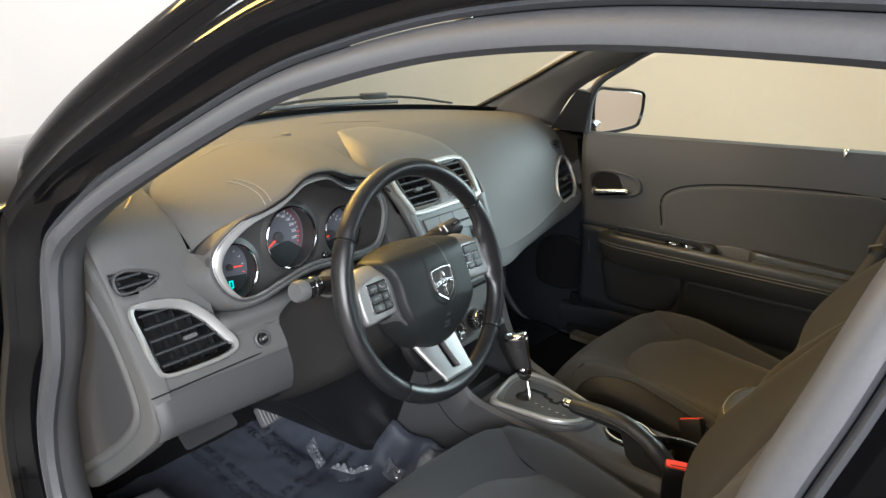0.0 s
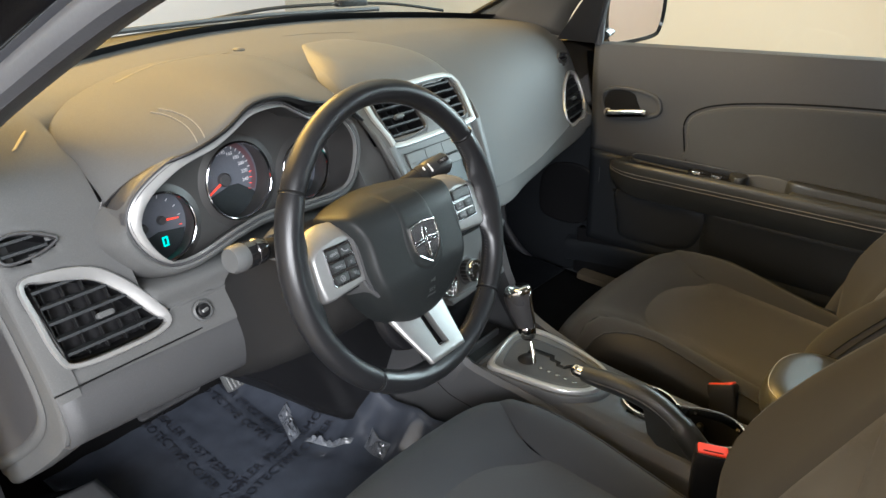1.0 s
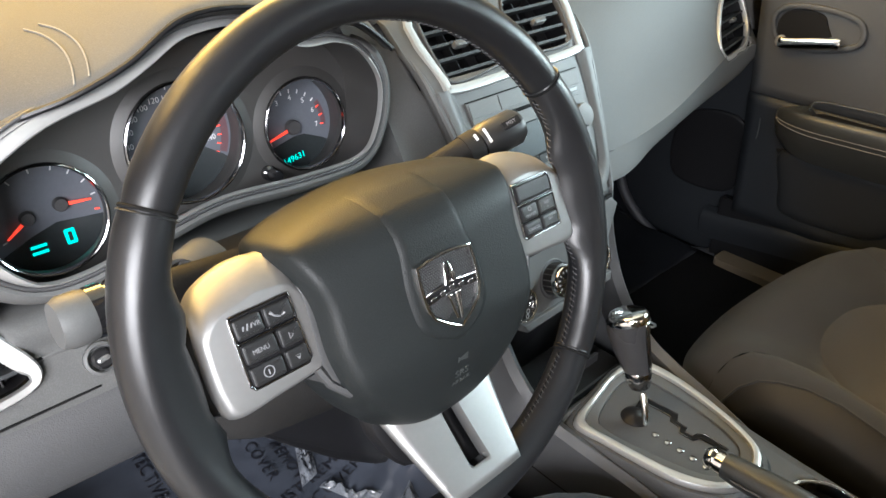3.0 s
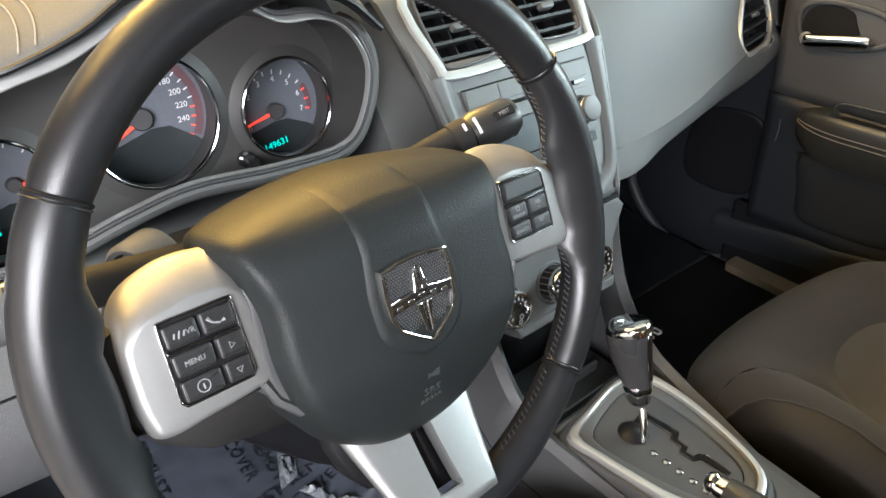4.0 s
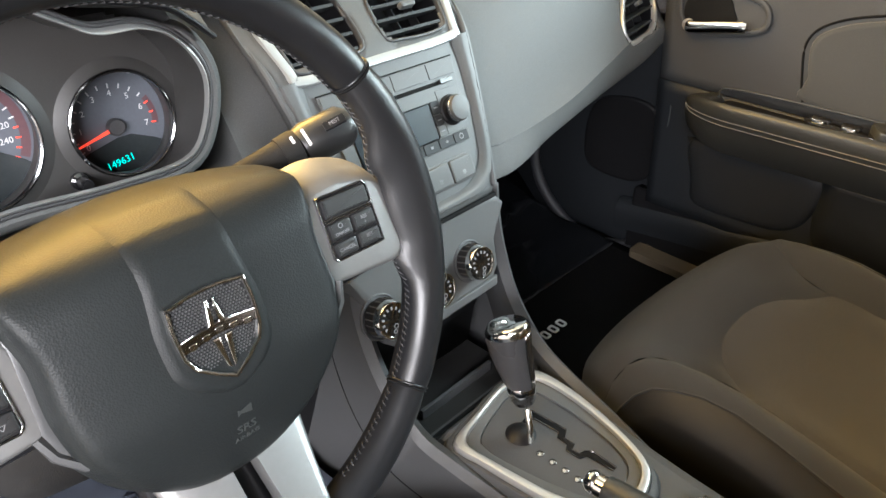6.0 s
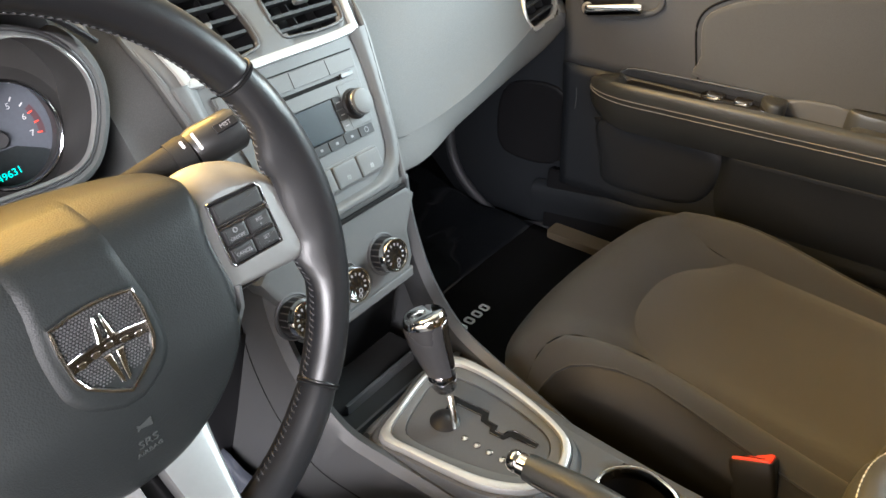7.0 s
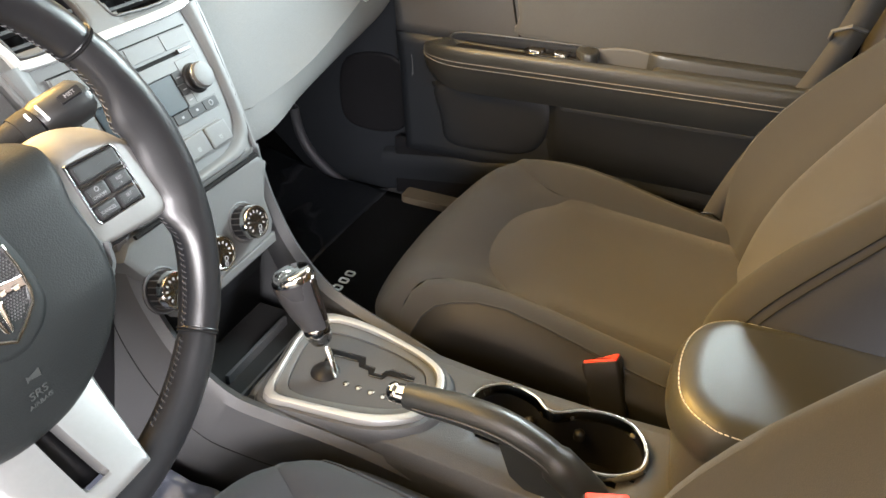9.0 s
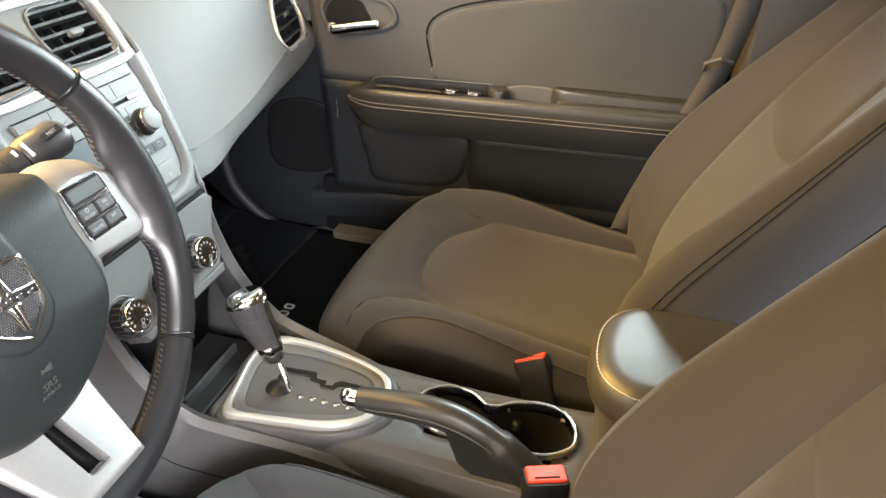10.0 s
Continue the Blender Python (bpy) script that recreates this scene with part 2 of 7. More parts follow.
def part(name, bm, material, parent=None, label="", sub=0, thick=0.0, flat=False):
    """Links a bmesh as one mesh object, under a thing or a part."""
    bmesh.ops.recalc_face_normals(bm, faces=bm.faces)
    me = bpy.data.meshes.new(name)
    bm.to_mesh(me)
    bm.free()
    me.materials.append(material)
    if not flat:
        me.polygons.foreach_set("use_smooth", [True] * len(me.polygons))
        me.set_sharp_from_angle(angle=radians(42))
    ob = new(name, me)
    if thick:
        md = ob.modifiers.new("thickness", "SOLIDIFY")
        md.thickness, md.offset = thick, -1
    if sub:
        md = ob.modifiers.new("round", "SUBSURF")
        md.levels = md.render_levels = sub
    if parent is not None:
        ob.parent = parent
        if parent.type == "EMPTY":
            ob.matrix_parent_inverse = Matrix.Translation(-Vector(parent.location))
    if label:
        ob["label"] = label
    return ob


def lettering(s, size, m, material, parent, name="lettering", depth=0.0003, spacing=1.0, align="CENTER"):
    cu = bpy.data.curves.new(name, "FONT")
    cu.body, cu.size, cu.extrude, cu.align_x, cu.align_y, cu.space_character = s, size, depth, align, "CENTER", spacing
    cu.resolution_u = 3
    tmp = bpy.data.objects.new(name, cu)
    scene.collection.objects.link(tmp)
    me = bpy.data.meshes.new_from_object(tmp.evaluated_get(bpy.context.evaluated_depsgraph_get()))
    bpy.data.objects.remove(tmp)
    me.transform(m)
    me.materials.clear()
    me.materials.append(material)
    ob = new(name, me)
    ob.parent = parent
    if parent.type == "EMPTY":
        ob.matrix_parent_inverse = Matrix.Translation(-Vector(parent.location))
    return ob


# ---- showroom round the car ----
for name, lo, hi, m in (
    ("floor", (-5, -5, -0.1), (5, 7, 0.0), CONCRETE),
    ("wall_north", (-5, 6.0, 0), (5, 6.2, 3.5), WALLWHITE),
    ("wall_south", (-5, -5.2, 0), (5, -5.0, 3.5), WALLWHITE),
    ("wall_west", (-5.2, -5, 0), (-5.0, 6.0, 3.5), WALLWHITE),
    ("wall_east", (4.6, -5, 0), (4.8, 6.0, 3.5), WALL),
    ("ceiling", (-5, -5, 3.5), (5, 6.0, 3.6), CEIL),
):
    ob = part(name, cuboid(lo, hi), m, flat=True)
    tagged(ob, {"floor": "smooth grey concrete showroom floor", "ceiling": "plain white showroom ceiling"}.get(name, "plain pale painted showroom wall"), name.split("_")[0], kind="structure")
# made-up housings, hangers and stands that carry the added lamps
for eye, target, sx, sy, watts, colour in ADDED_LAMPS:
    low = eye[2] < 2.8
    lp = thing("added_stand_light" if low else "added_overhead_light", "added soft light panel on a made-up floor stand" if low else "added large soft light panel under the ceiling", "studio light" if low else "ceiling light", (eye[0], eye[1], 0.0) if low else eye, group="" if low else "showroom ceiling lights")
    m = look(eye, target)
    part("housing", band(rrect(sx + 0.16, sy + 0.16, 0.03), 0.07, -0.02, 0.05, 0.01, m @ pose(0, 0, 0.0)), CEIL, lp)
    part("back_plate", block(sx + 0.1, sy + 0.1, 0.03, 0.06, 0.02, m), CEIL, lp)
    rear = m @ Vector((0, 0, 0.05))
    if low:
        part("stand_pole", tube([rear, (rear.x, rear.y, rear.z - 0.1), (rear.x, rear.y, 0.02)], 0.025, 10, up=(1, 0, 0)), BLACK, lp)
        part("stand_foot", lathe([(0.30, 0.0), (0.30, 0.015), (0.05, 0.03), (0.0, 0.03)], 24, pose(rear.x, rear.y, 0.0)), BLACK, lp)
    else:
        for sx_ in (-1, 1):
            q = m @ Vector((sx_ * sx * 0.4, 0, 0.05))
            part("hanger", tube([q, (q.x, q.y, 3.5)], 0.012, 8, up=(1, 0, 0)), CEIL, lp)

# ---- car shell ----
car = thing("saloon_car", "black painted saloon body with grey rubber door seal", "car", (0, 0.5, 0.3))
K = 0.30


def side_x(z):
    """The driver's door opening leans inwards above the belt line."""
    return -0.80 + K * (z - 0.95) if z > 0.95 else -0.80 - 0.25 * (z - 0.95) * -1 * 0.3


SEAL = [(-0.56, 0.42), (-0.2, 0.405), (0.12, 0.405), (0.29, 0.42), (0.365, 0.485), (0.391, 0.555), (0.394, 0.62), (0.380, 0.68), (0.353, 0.76), (0.348, 0.83), (0.346, 0.88), (0.331, 0.928), (0.285, 0.974), (0.21, 1.03), (0.075, 1.11), (-0.055, 1.178), (-0.15, 1.212), (-0.25, 1.239), (-0.34, 1.254), (-0.43, 1.262), (-0.53, 1.264), (-0.64, 1.262), (-0.71, 1.25), (-0.722, 1.225), (-0.690, 1.19), (-0.655, 1.149), (-0.626, 1.05), (-0.604, 0.97), (-0.595, 0.88), (-0.60, 0.65)]


def opening(d, dx):
    """The seal's line, moved outwards by d in its plane and by dx across."""
    o = curve([Vector((y, z)) for y, z in SEAL], 6)
    o = inset(ccw(o), -d)
    return [Vector((side_x(p.y) + dx, p.x, p.y)) for p in o]


def strip(rows):
    return loft([opening(d, dx) for d, dx in rows])


part("door_seal", loft([opening(d, dx) for d, dx in ((-0.014, 0.011), (-0.0185, 0.003), (-0.0135, -0.007), (-0.002, -0.011), (0.009, -0.007), (0.013, 0.002), (0.011, 0.012))], wrap=True), RUBBER, car, "grey rubber door seal")
part("seal_lip", loft([opening(d, dx) for d, dx in ((0.014, 0.002), (0.018, -0.005), (0.022, -0.001), (0.022, 0.02))], wrap=True), RUBBER, car)
part("inner_trim", strip(((-0.012, 0.008), (-0.013, 0.024), (-0.008, 0.040), (0.02, 0.06))), TRIM, car, "dark inner edge trim")
part("door_frame", strip(((0.016, 0.012), (0.03, 0.008), (0.045, -0.004), (0.055, -0.03), (0.072, -0.036), (0.08, -0.02), (0.1, -0.012), (0.115, -0.018))), PAINT, car, "gloss black painted door opening")
part("frame_rib", loft([opening(d, dx) for d, dx in ((0.050, -0.026), (0.054, -0.036), (0.062, -0.038), (0.066, -0.03))], wrap=True), PAINT, car)


# outer skin: front pillar and roof rail run out to the roof, front wing below
def skin(y0, y1, n=10):
    return [y0 + (y1 - y0) * i / n for i in range(n + 1)]


edge = opening(0.115, -0.018)
rail = [p for p in edge if p.z > 1.0 and p.y > -0.58]
rail.sort(key=lambda p: -p.y)
part("front_pillar", loft([rail, [p + Vector((0.02, 0.03, 0.03)) for p in rail], [p + Vector((0.055, 0.045, 0.046)) for p in rail], [p + Vector((0.085, 0.03, 0.04)) for p in rail]], closed=False), PAINT, car, "gloss black front pillar", thick=0.004)
part("wing", loft([[(-0.83, 0.50, 0.2), (-0.83, 0.51, 0.6), (-0.84, 0.51, 0.80), (-0.82, 0.53, 0.90), (-0.76, 0.56, 0.945), (-0.5, 0.6, 0.955)], [(-0.88, 1.0, 0.2), (-0.88, 1.0, 0.6), (-0.88, 1.0, 0.8), (-0.85, 1.0, 0.90), (-0.74, 1.0, 0.945), (-0.5, 1.0, 0.955)], [(-0.86, 1.75, 0.2), (-0.86, 1.75, 0.55), (-0.85, 1.75, 0.70), (-0.8, 1.75, 0.76), (-0.7, 1.75, 0.80), (-0.5, 1.75, 0.82)]], closed=False), PAINT, car, thick=0.004, sub=2)
part("wing", loft([[(0.90, 0.60, 0.2), (0.90, 0.60, 0.6), (0.89, 0.6, 0.80), (0.86, 0.6, 0.92), (0.78, 0.62, 0.955), (0.5, 0.7, 0.96)], [(0.90, 1.0, 0.2), (0.90, 1.0, 0.6), (0.90, 1.0, 0.8), (0.85, 1.0, 0.88), (0.74, 1.0, 0.92), (0.5, 1.0, 0.94)], [(0.86, 1.75, 0.2), (0.86, 1.75, 0.55), (0.85, 1.75, 0.70), (0.8, 1.75, 0.76), (0.7, 1.75, 0.80), (0.5, 1.75, 0.82)]], closed=False), PAINT, car, thick=0.004, sub=2)
part("bonnet", loft([[(x, 0.95 + 0.12 * (1 - (x / 0.7) ** 2), 0.955 - 0.03 * (x / 0.7) ** 2) for x in skin(-0.7, 0.7)], [(x, 1.3, 0.915 - 0.03 * (x / 0.7) ** 2) for x in skin(-0.7, 0.7)], [(x, 1.75, 0.83 - 0.03 * (x / 0.7) ** 2) for x in skin(-0.7, 0.7)]], closed=False), PAINT, car, thick=0.004, sub=1)
part("cowl", loft([[(x, 0.80 - 0.38 * x * x + 0.005, 0.972 - 0.06 * x * x) for x in skin(-0.72, 0.76, 16)], [(x, 0.85 - 0.36 * x * x, 0.955 - 0.06 * x * x) for x in skin(-0.72, 0.76, 16)], [(x, 0.97 - 0.2 * x * x, 0.94 - 0.06 * x * x) for x in skin(-0.72, 0.76, 16)], [(x, 1.08 - 0.2 * x * x, 0.94 - 0.06 * x * x) for x in skin(-0.72, 0.76, 16)]], closed=False), BLACK, car, "black plastic cowl below the windscreen", thick=0.004)
part("roof", loft([[(x, y, 1.405 - 0.18 * (x / 0.62) ** 4 * 0.35 - 0.05 * max(0.0, (y + 0.5)) ** 2 * 2 - 0.03 * ((y + 1.2) / 0.8) ** 2) for x in skin(-0.66, 0.66, 12)] for y in skin(0.02, -2.0, 8)], closed=False), PAINT, car, thick=0.006)
part("headliner", loft([[(x, y, 1.352 - 0.05 * (x / 0.64) ** 4 - 0.018 * ((y + 1.2) / 0.8) ** 2) for x in skin(-0.60, 0.62, 12)] for y in skin(-0.02, -2.0, 8)], closed=False), HEADLINER, car, "pale grey headliner", thick=0.01)
part("pillar_trim", loft([curve(q, 5, False) for q in ([(0.695, 0.68, 0.945), (0.682, 0.485, 1.052), (0.668, 0.290, 1.162), (0.638, 0.01, 1.28)], [(0.70, 0.60, 0.95), (0.69, 0.45, 1.055), (0.67, 0.27, 1.155), (0.64, 0.0, 1.28)], [(0.735, 0.47, 0.935), (0.72, 0.37, 1.05), (0.70, 0.20, 1.15), (0.67, -0.03, 1.26)], [(0.76, 0.42, 0.92), (0.745, 0.35, 1.04), (0.72, 0.13, 1.17), (0.69, -0.05, 1.25)])], closed=False), PILLAR, car, "grey trim of the far front pillar", thick=0.006)
part("pillar_trim", loft([curve(q, 5, False) for q in ([(-0.695, 0.60, 0.96), (-0.66, 0.37, 1.085), (-0.63, 0.11, 1.20), (-0.61, -0.06, 1.28)], [(-0.735, 0.48, 0.955), (-0.705, 0.29, 1.06), (-0.667, 0.06, 1.17), (-0.645, -0.09, 1.25)], [(-0.765, 0.36, 0.94), (-0.74, 0.22, 1.03), (-0.70, 0.02, 1.14), (-0.68, -0.12, 1.205)])], closed=False), PILLAR, car, thick=0.006)
part("door_sill", slab([(-0.86, -0.62), (-0.66, -0.62), (-0.66, 0.42), (-0.72, 0.46), (-0.86, 0.46)], 0.2, 0.40, 0.02), PAINT, car)
part("sill_cover", slab([(-0.78, -0.6), (-0.645, -0.6), (-0.645, 0.40), (-0.78, 0.42)], 0.37, 0.415, 0.015), TRIM, car)
part("centre_pillar", loft([[(side_x(z) + dx, y, z) for dx, y in ((-0.03, -0.66), (0.02, -0.635), (0.07, -0.66), (0.08, -0.78), (0.0, -0.82), (-0.04, -0.78))] for z in skin(0.38, 0.95, 5)] + [[(side_x(z) + dx, y - 0.24 * (z - 0.95), z) for dx, y in ((-0.03, -0.66), (0.02, -0.635), (0.07, -0.66), (0.08, -0.78), (0.0, -0.82), (-0.04, -0.78))] for z in skin(1.0, 1.27, 5)], caps=(True, True)), PAINT, car)
part("centre_pillar", loft([[(0.79 - 0.30 * max(0, z - 0.95) - dx, y, z) for dx, y in ((-0.03, -0.56), (0.03, -0.54), (0.09, -0.56), (0.10, -0.72), (0.0, -0.76), (-0.04, -0.72))] for z in skin(0.38, 1.27, 9)], caps=(True, True)), TRIM, car, "dark trim of the far centre pillar")
# simple unseen rear body, added to hold back light from behind
part("rear_side", cuboid((-0.86, -2.0, 0.2), (-0.80, -0.76, 0.95)), PAINT, car)
part("rear_side", cuboid((0.80, -2.0, 0.2), (0.86, -0.74, 0.95)), PAINT, car)
part("rear_shelf", cuboid((-0.8, -2.06, 0.2), (0.8, -2.0, 1.0)), TRIM, car)
part("far_side", cuboid((0.83, -0.72, 0.2), (0.86, 0.62, 0.90)), PAINT, car)
part("floor_pan", cuboid((-0.80, -2.0, 0.2), (0.82, 0.95, 0.25)), CARPET, car, "black carpeted floor pan", flat=True)
part("bulkhead", loft([[(x, 0.56, 0.25), (x, 0.70, 0.38), (x, 0.78, 0.55), (x, 0.74, 0.80), (x, 0.68, 0.9)] for x in skin(-0.8, 0.8, 4)], closed=False), CARPET, car, thick=0.01)

part("glass_edge", tube(curve([(0.688, 0.678, 0.949), (0.675, 0.483, 1.056), (0.661, 0.288, 1.166), (0.631, 0.01, 1.284)], 6, False), 0.007, 8), BLACK, car, "black screen edge")

mirror = thing("rear_view_mirror", "black rear-view mirror hanging from the windscreen", "rear-view mirror", (0.04, 0.16, 1.30))
rv = frame_of((0.04, 0.185, 1.222), (0.985, 0.17, 0.0), (0, 0.15, 1))
ro = rrect(0.24, 0.074, 0.03, 6)
part("housing", loft([[rv @ Vector((p.x * k, p.y * k, z)) for p in ro] for k, z in ((0.97, 0.004), (1.0, 0.0), (1.0, -0.012), (0.9, -0.030), (0.6, -0.040))], caps=(True, True)), BLACK, mirror, "black plastic housing")
part("glass", slab(inset(ccw(ro), 0.006), 0.003, 0.0048, 0.0004, rv), MIRROR, mirror, "mirror glass")
part("stem", tube([rv @ Vector((0, 0.0, -0.035)), (0.04, 0.20, 1.26), (0.04, 0.15, 1.305)], 0.010, 8, up=(1, 0, 0)), BLACK, mirror)
screen = thing("windscreen", "large tinted windscreen glass with wiper below", "windscreen", (0, 0.6, 1.0))


def screen_point(u, v):
    x = -0.70 + 1.40 * u
    base = Vector((x, 0.80 - 0.38 * x * x, 0.975 - 0.06 * x * x))
    xt = x * 0.86
    top = Vector((xt, 0.03 - 0.16 * xt * xt, 1.345 - 0.12 * xt * xt))
    p = base.lerp(top, v)
    return p + Vector((0, 0.05, 0.03)) * math.sin(math.pi * v)


ob = part("glass", loft([[screen_point(i / 16, j / 8) for i in range(17)] for j in range(9)], closed=False), GLASS, screen, "tinted glass")
ob.visible_shadow = False
part("black_edge", loft([[screen_point(i / 24, v) + Vector((0, -0.004, -0.002)) for i in range(25)] for v in (0.0, 0.02, 0.045)], closed=False), BLACK, screen)
wiper = thing("windscreen_wiper", "black windscreen wiper resting on the cowl", "wiper", (0.2, 0.85, 0.97), group="windscreen wipers")
part("arm", tube(curve([(0.70, 0.78, 0.955), (0.5, 0.83, 0.985), (0.2, 0.88, 0.995), (0.0, 0.885, 0.985)], 6, False), 0.007, 6, flat=0.6), BLACK, wiper)
part("blade", tube(curve([(0.45, 0.80, 0.978), (0.1, 0.86, 0.985), (-0.3, 0.87, 0.985)], 8, False), 0.006, 6), RUBBER, wiper)
part("nozzle", block(0.09, 0.03, 0.0, 0.016, 0.01, pose(0.40, 0.85, 0.985, 0, 0, -15)), BLACK, wiper)


# ---- dashboard ----
def base_line(x):
    return (0.80 - 0.38 * x * x, 0.978 - 0.06 * x * x)


# (y, z) from the windscreen down to the lower edge and under it, at stations across the car
STATIONS = {
    -0.775: [(0.50, 0.957), (0.45, 0.948), (0.385, 0.92), (0.345, 0.875), (0.31, 0.83), (0.275, 0.77), (0.235, 0.708)],
    -0.70: [(0.56, 0.965), (0.46, 0.955), (0.375, 0.925), (0.328, 0.878), (0.293, 0.83), (0.26, 0.77), (0.225, 0.705)],
    -0.594: [(0.58, 0.968), (0.48, 0.962), (0.375, 0.925), (0.328, 0.878), (0.293, 0.83), (0.26, 0.77), (0.222, 0.702)],
    -0.588: [(0.58, 0.968), (0.50, 0.963), (0.45, 0.94), (0.43, 0.86), (0.41, 0.75), (0.262, 0.772), (0.222, 0.702)],
    -0.20: [(0.60, 0.975), (0.52, 0.97), (0.45, 0.945), (0.43, 0.86), (0.41, 0.75), (0.262, 0.770), (0.21, 0.70)],
    -0.185: [(0.60, 0.975), (0.50, 0.972), (0.40, 0.945), (0.325, 0.89), (0.275, 0.83), (0.235, 0.765), (0.20, 0.695)],
    0.0: [(0.60, 0.976), (0.50, 0.974), (0.42, 0.95), (0.335, 0.905), (0.285, 0.85), (0.245, 0.77), (0.195, 0.69)],
    0.155: [(0.60, 0.975), (0.50, 0.972), (0.42, 0.945), (0.34, 0.885), (0.275, 0.81), (0.225, 0.745), (0.182, 0.688)],
    0.30: [(0.58, 0.972), (0.49, 0.969), (0.415, 0.94), (0.345, 0.882), (0.288, 0.81), (0.245, 0.742), (0.209, 0.687)],
    0.50: [(0.57, 0.964), (0.48, 0.96), (0.42, 0.935), (0.365, 0.882), (0.330, 0.835), (0.292, 0.768), (0.253, 0.684)],
    0.67: [(0.56, 0.955), (0.48, 0.952), (0.43, 0.93), (0.387, 0.885), (0.364, 0.848), (0.330, 0.79), (0.277, 0.694)],
    0.775: [(0.53, 0.948), (0.48, 0.942), (0.445, 0.92), (0.405, 0.88), (0.365, 0.81), (0.325, 0.745), (0.30, 0.70)],
}
XS = sorted(STATIONS)


def dash_profile(x):
    i = max(0, min(len(XS) - 2, next((k for k, s in enumerate(XS[1:]) if x <= s), 0)))
    a, b = XS[i], XS[i + 1]
    w = min(1.0, max(0.0, (x - a) / (b - a)))
    pts = [Vector(base_line(x))] + [Vector(p).lerp(Vector(q), w) for p, q in zip(STATIONS[a], STATIONS[b])]
    if a >= 0.155:
        c = XS[min(i + 2, len(XS) - 1)]
        for k in range(7):
            p0, p1, p2, p3 = (Vector(STATIONS[v][k]) for v in (XS[i - 1], a, b, c))
            m1 = (p2 - p0) / (b - XS[i - 1]) * (b - a)
            m2 = (p3 - p1) / (c - a) * (b - a)
            pts[k + 1] = p1 * (2 * w ** 3 - 3 * w * w + 1) + m1 * (w ** 3 - 2 * w * w + w) + p2 * (3 * w * w - 2 * w ** 3) + m2 * (w ** 3 - w * w)
    low = pts[-1]
    # the passenger's side rolls under at its lower edge
    w = min(1.0, max(0.0, (x - 0.13) / 0.30))
    w = w * w * (3 - 2 * w)
    pts[7:7] = [pts[6].lerp(pts[7], 0.42) + Vector((-0.009, -0.001)) * w, pts[6].lerp(pts[7], 0.50) + Vector((-0.0095, -0.003)) * w]
    pts[9] = low + Vector((0.010, -0.002)) * min(1.0, max(0.0, (x - 0.13) / 0.12))
    pts += [low + Vector((0.012 + 0.022 * w, -0.008 - 0.004 * w)), low + Vector((0.08, -0.03)), Vector((0.50, low.y - 0.03))]
    return curve(pts, 6, False)


def smooth(v, a, b):
    w = min(1.0, max(0.0, (v - a) / (b - a)))
    return w * w * (3 - 2 * w)


def inside(o, x, y):
    hit = False
    for a, b in zip(o, o[1:] + o[:1]):
        if (a[1] > y) != (b[1] > y) and x < (b[0] - a[0]) * (y - a[1]) / (b[1] - a[1]) + a[0]:
            hit = not hit
    return hit


def pierce(bm, holes):
    """Opens holes given as outlines in (x, z), for faces in front of y."""
    out = []
    for f in bm.faces:
        c = f.calc_center_median()
        if any(c.y < ymax and inside(o, c.x, c.z) for o, ymax in holes):
            out.append(f)
    bmesh.ops.delete(bm, geom=out, context="FACES")


# outlines in (x, z)
VENT_L = curve([(-0.728, 0.820), (-0.700, 0.826), (-0.645, 0.815), (-0.612, 0.790), (-0.590, 0.760), (-0.577, 0.738), (-0.579, 0.725), (-0.596, 0.718), (-0.635, 0.716), (-0.705, 0.720), (-0.722, 0.737), (-0.727, 0.780)], 4)
VENT_S = curve([(-0.734, 0.865), (-0.714, 0.872), (-0.685, 0.866), (-0.664, 0.853), (-0.692, 0.842), (-0.731, 0.842)], 4)
VENT_R = curve([(0.700, 0.838), (0.640, 0.813), (0.590, 0.763), (0.600, 0.730), (0.650, 0.726), (0.715, 0.730), (0.755, 0.763), (0.757, 0.818), (0.735, 0.836)], 4)
VENT_T = curve([(0.70, 0.885), (0.742, 0.880), (0.742, 0.862), (0.705, 0.856), (0.675, 0.875)], 4)
VENT_CL = curve([(-0.110, 0.922), (-0.070, 0.924), (-0.025, 0.920), (-0.012, 0.870), (-0.040, 0.860), (-0.100, 0.857), (-0.112, 0.870)], 4)
VENT_CR = curve([(0.024, 0.920), (0.075, 0.924), (0.118, 0.924), (0.116, 0.875), (0.100, 0.862), (0.040, 0.862), (0.014, 0.870)], 4)

dash = thing("dashboard", "grained dark grey dashboard with stitched instrument hood", "dashboard", (0, 0.4, 0.7))
nx = 190
grid = []
for i in range(nx + 1):
    x = -0.7400 + 1.5150 * i / nx
    grid.append([Vector((x, p.x, p.y)) for p in dash_profile(x)])
bm = loft(grid, closed=False)
small = lambda o, d: inset(ccw(o), d)
pierce(bm, [(small(VENT_L, 0.004), 0.31), (small(VENT_S, 0.002), 0.33), (small(VENT_R, 0.004), 0.40), (small(VENT_T, 0.002), 0.42), (rrect(0.26, 0.10, 0.02, 4, 0.0, 0.89), 0.5)])
part("pad", bm, DASH, dash, "grained soft dash pad", thick=0.003)

# end panel that the open door uncovers
m_end = frame_of((-0.742, 0, 0), (0, -1, 0), (0, 0, 1))


def end_line(pts, n=5, closed=True):
    return [Vector((-p.x, p.y)) for p in curve([Vector(p) for p in pts], n, closed)]


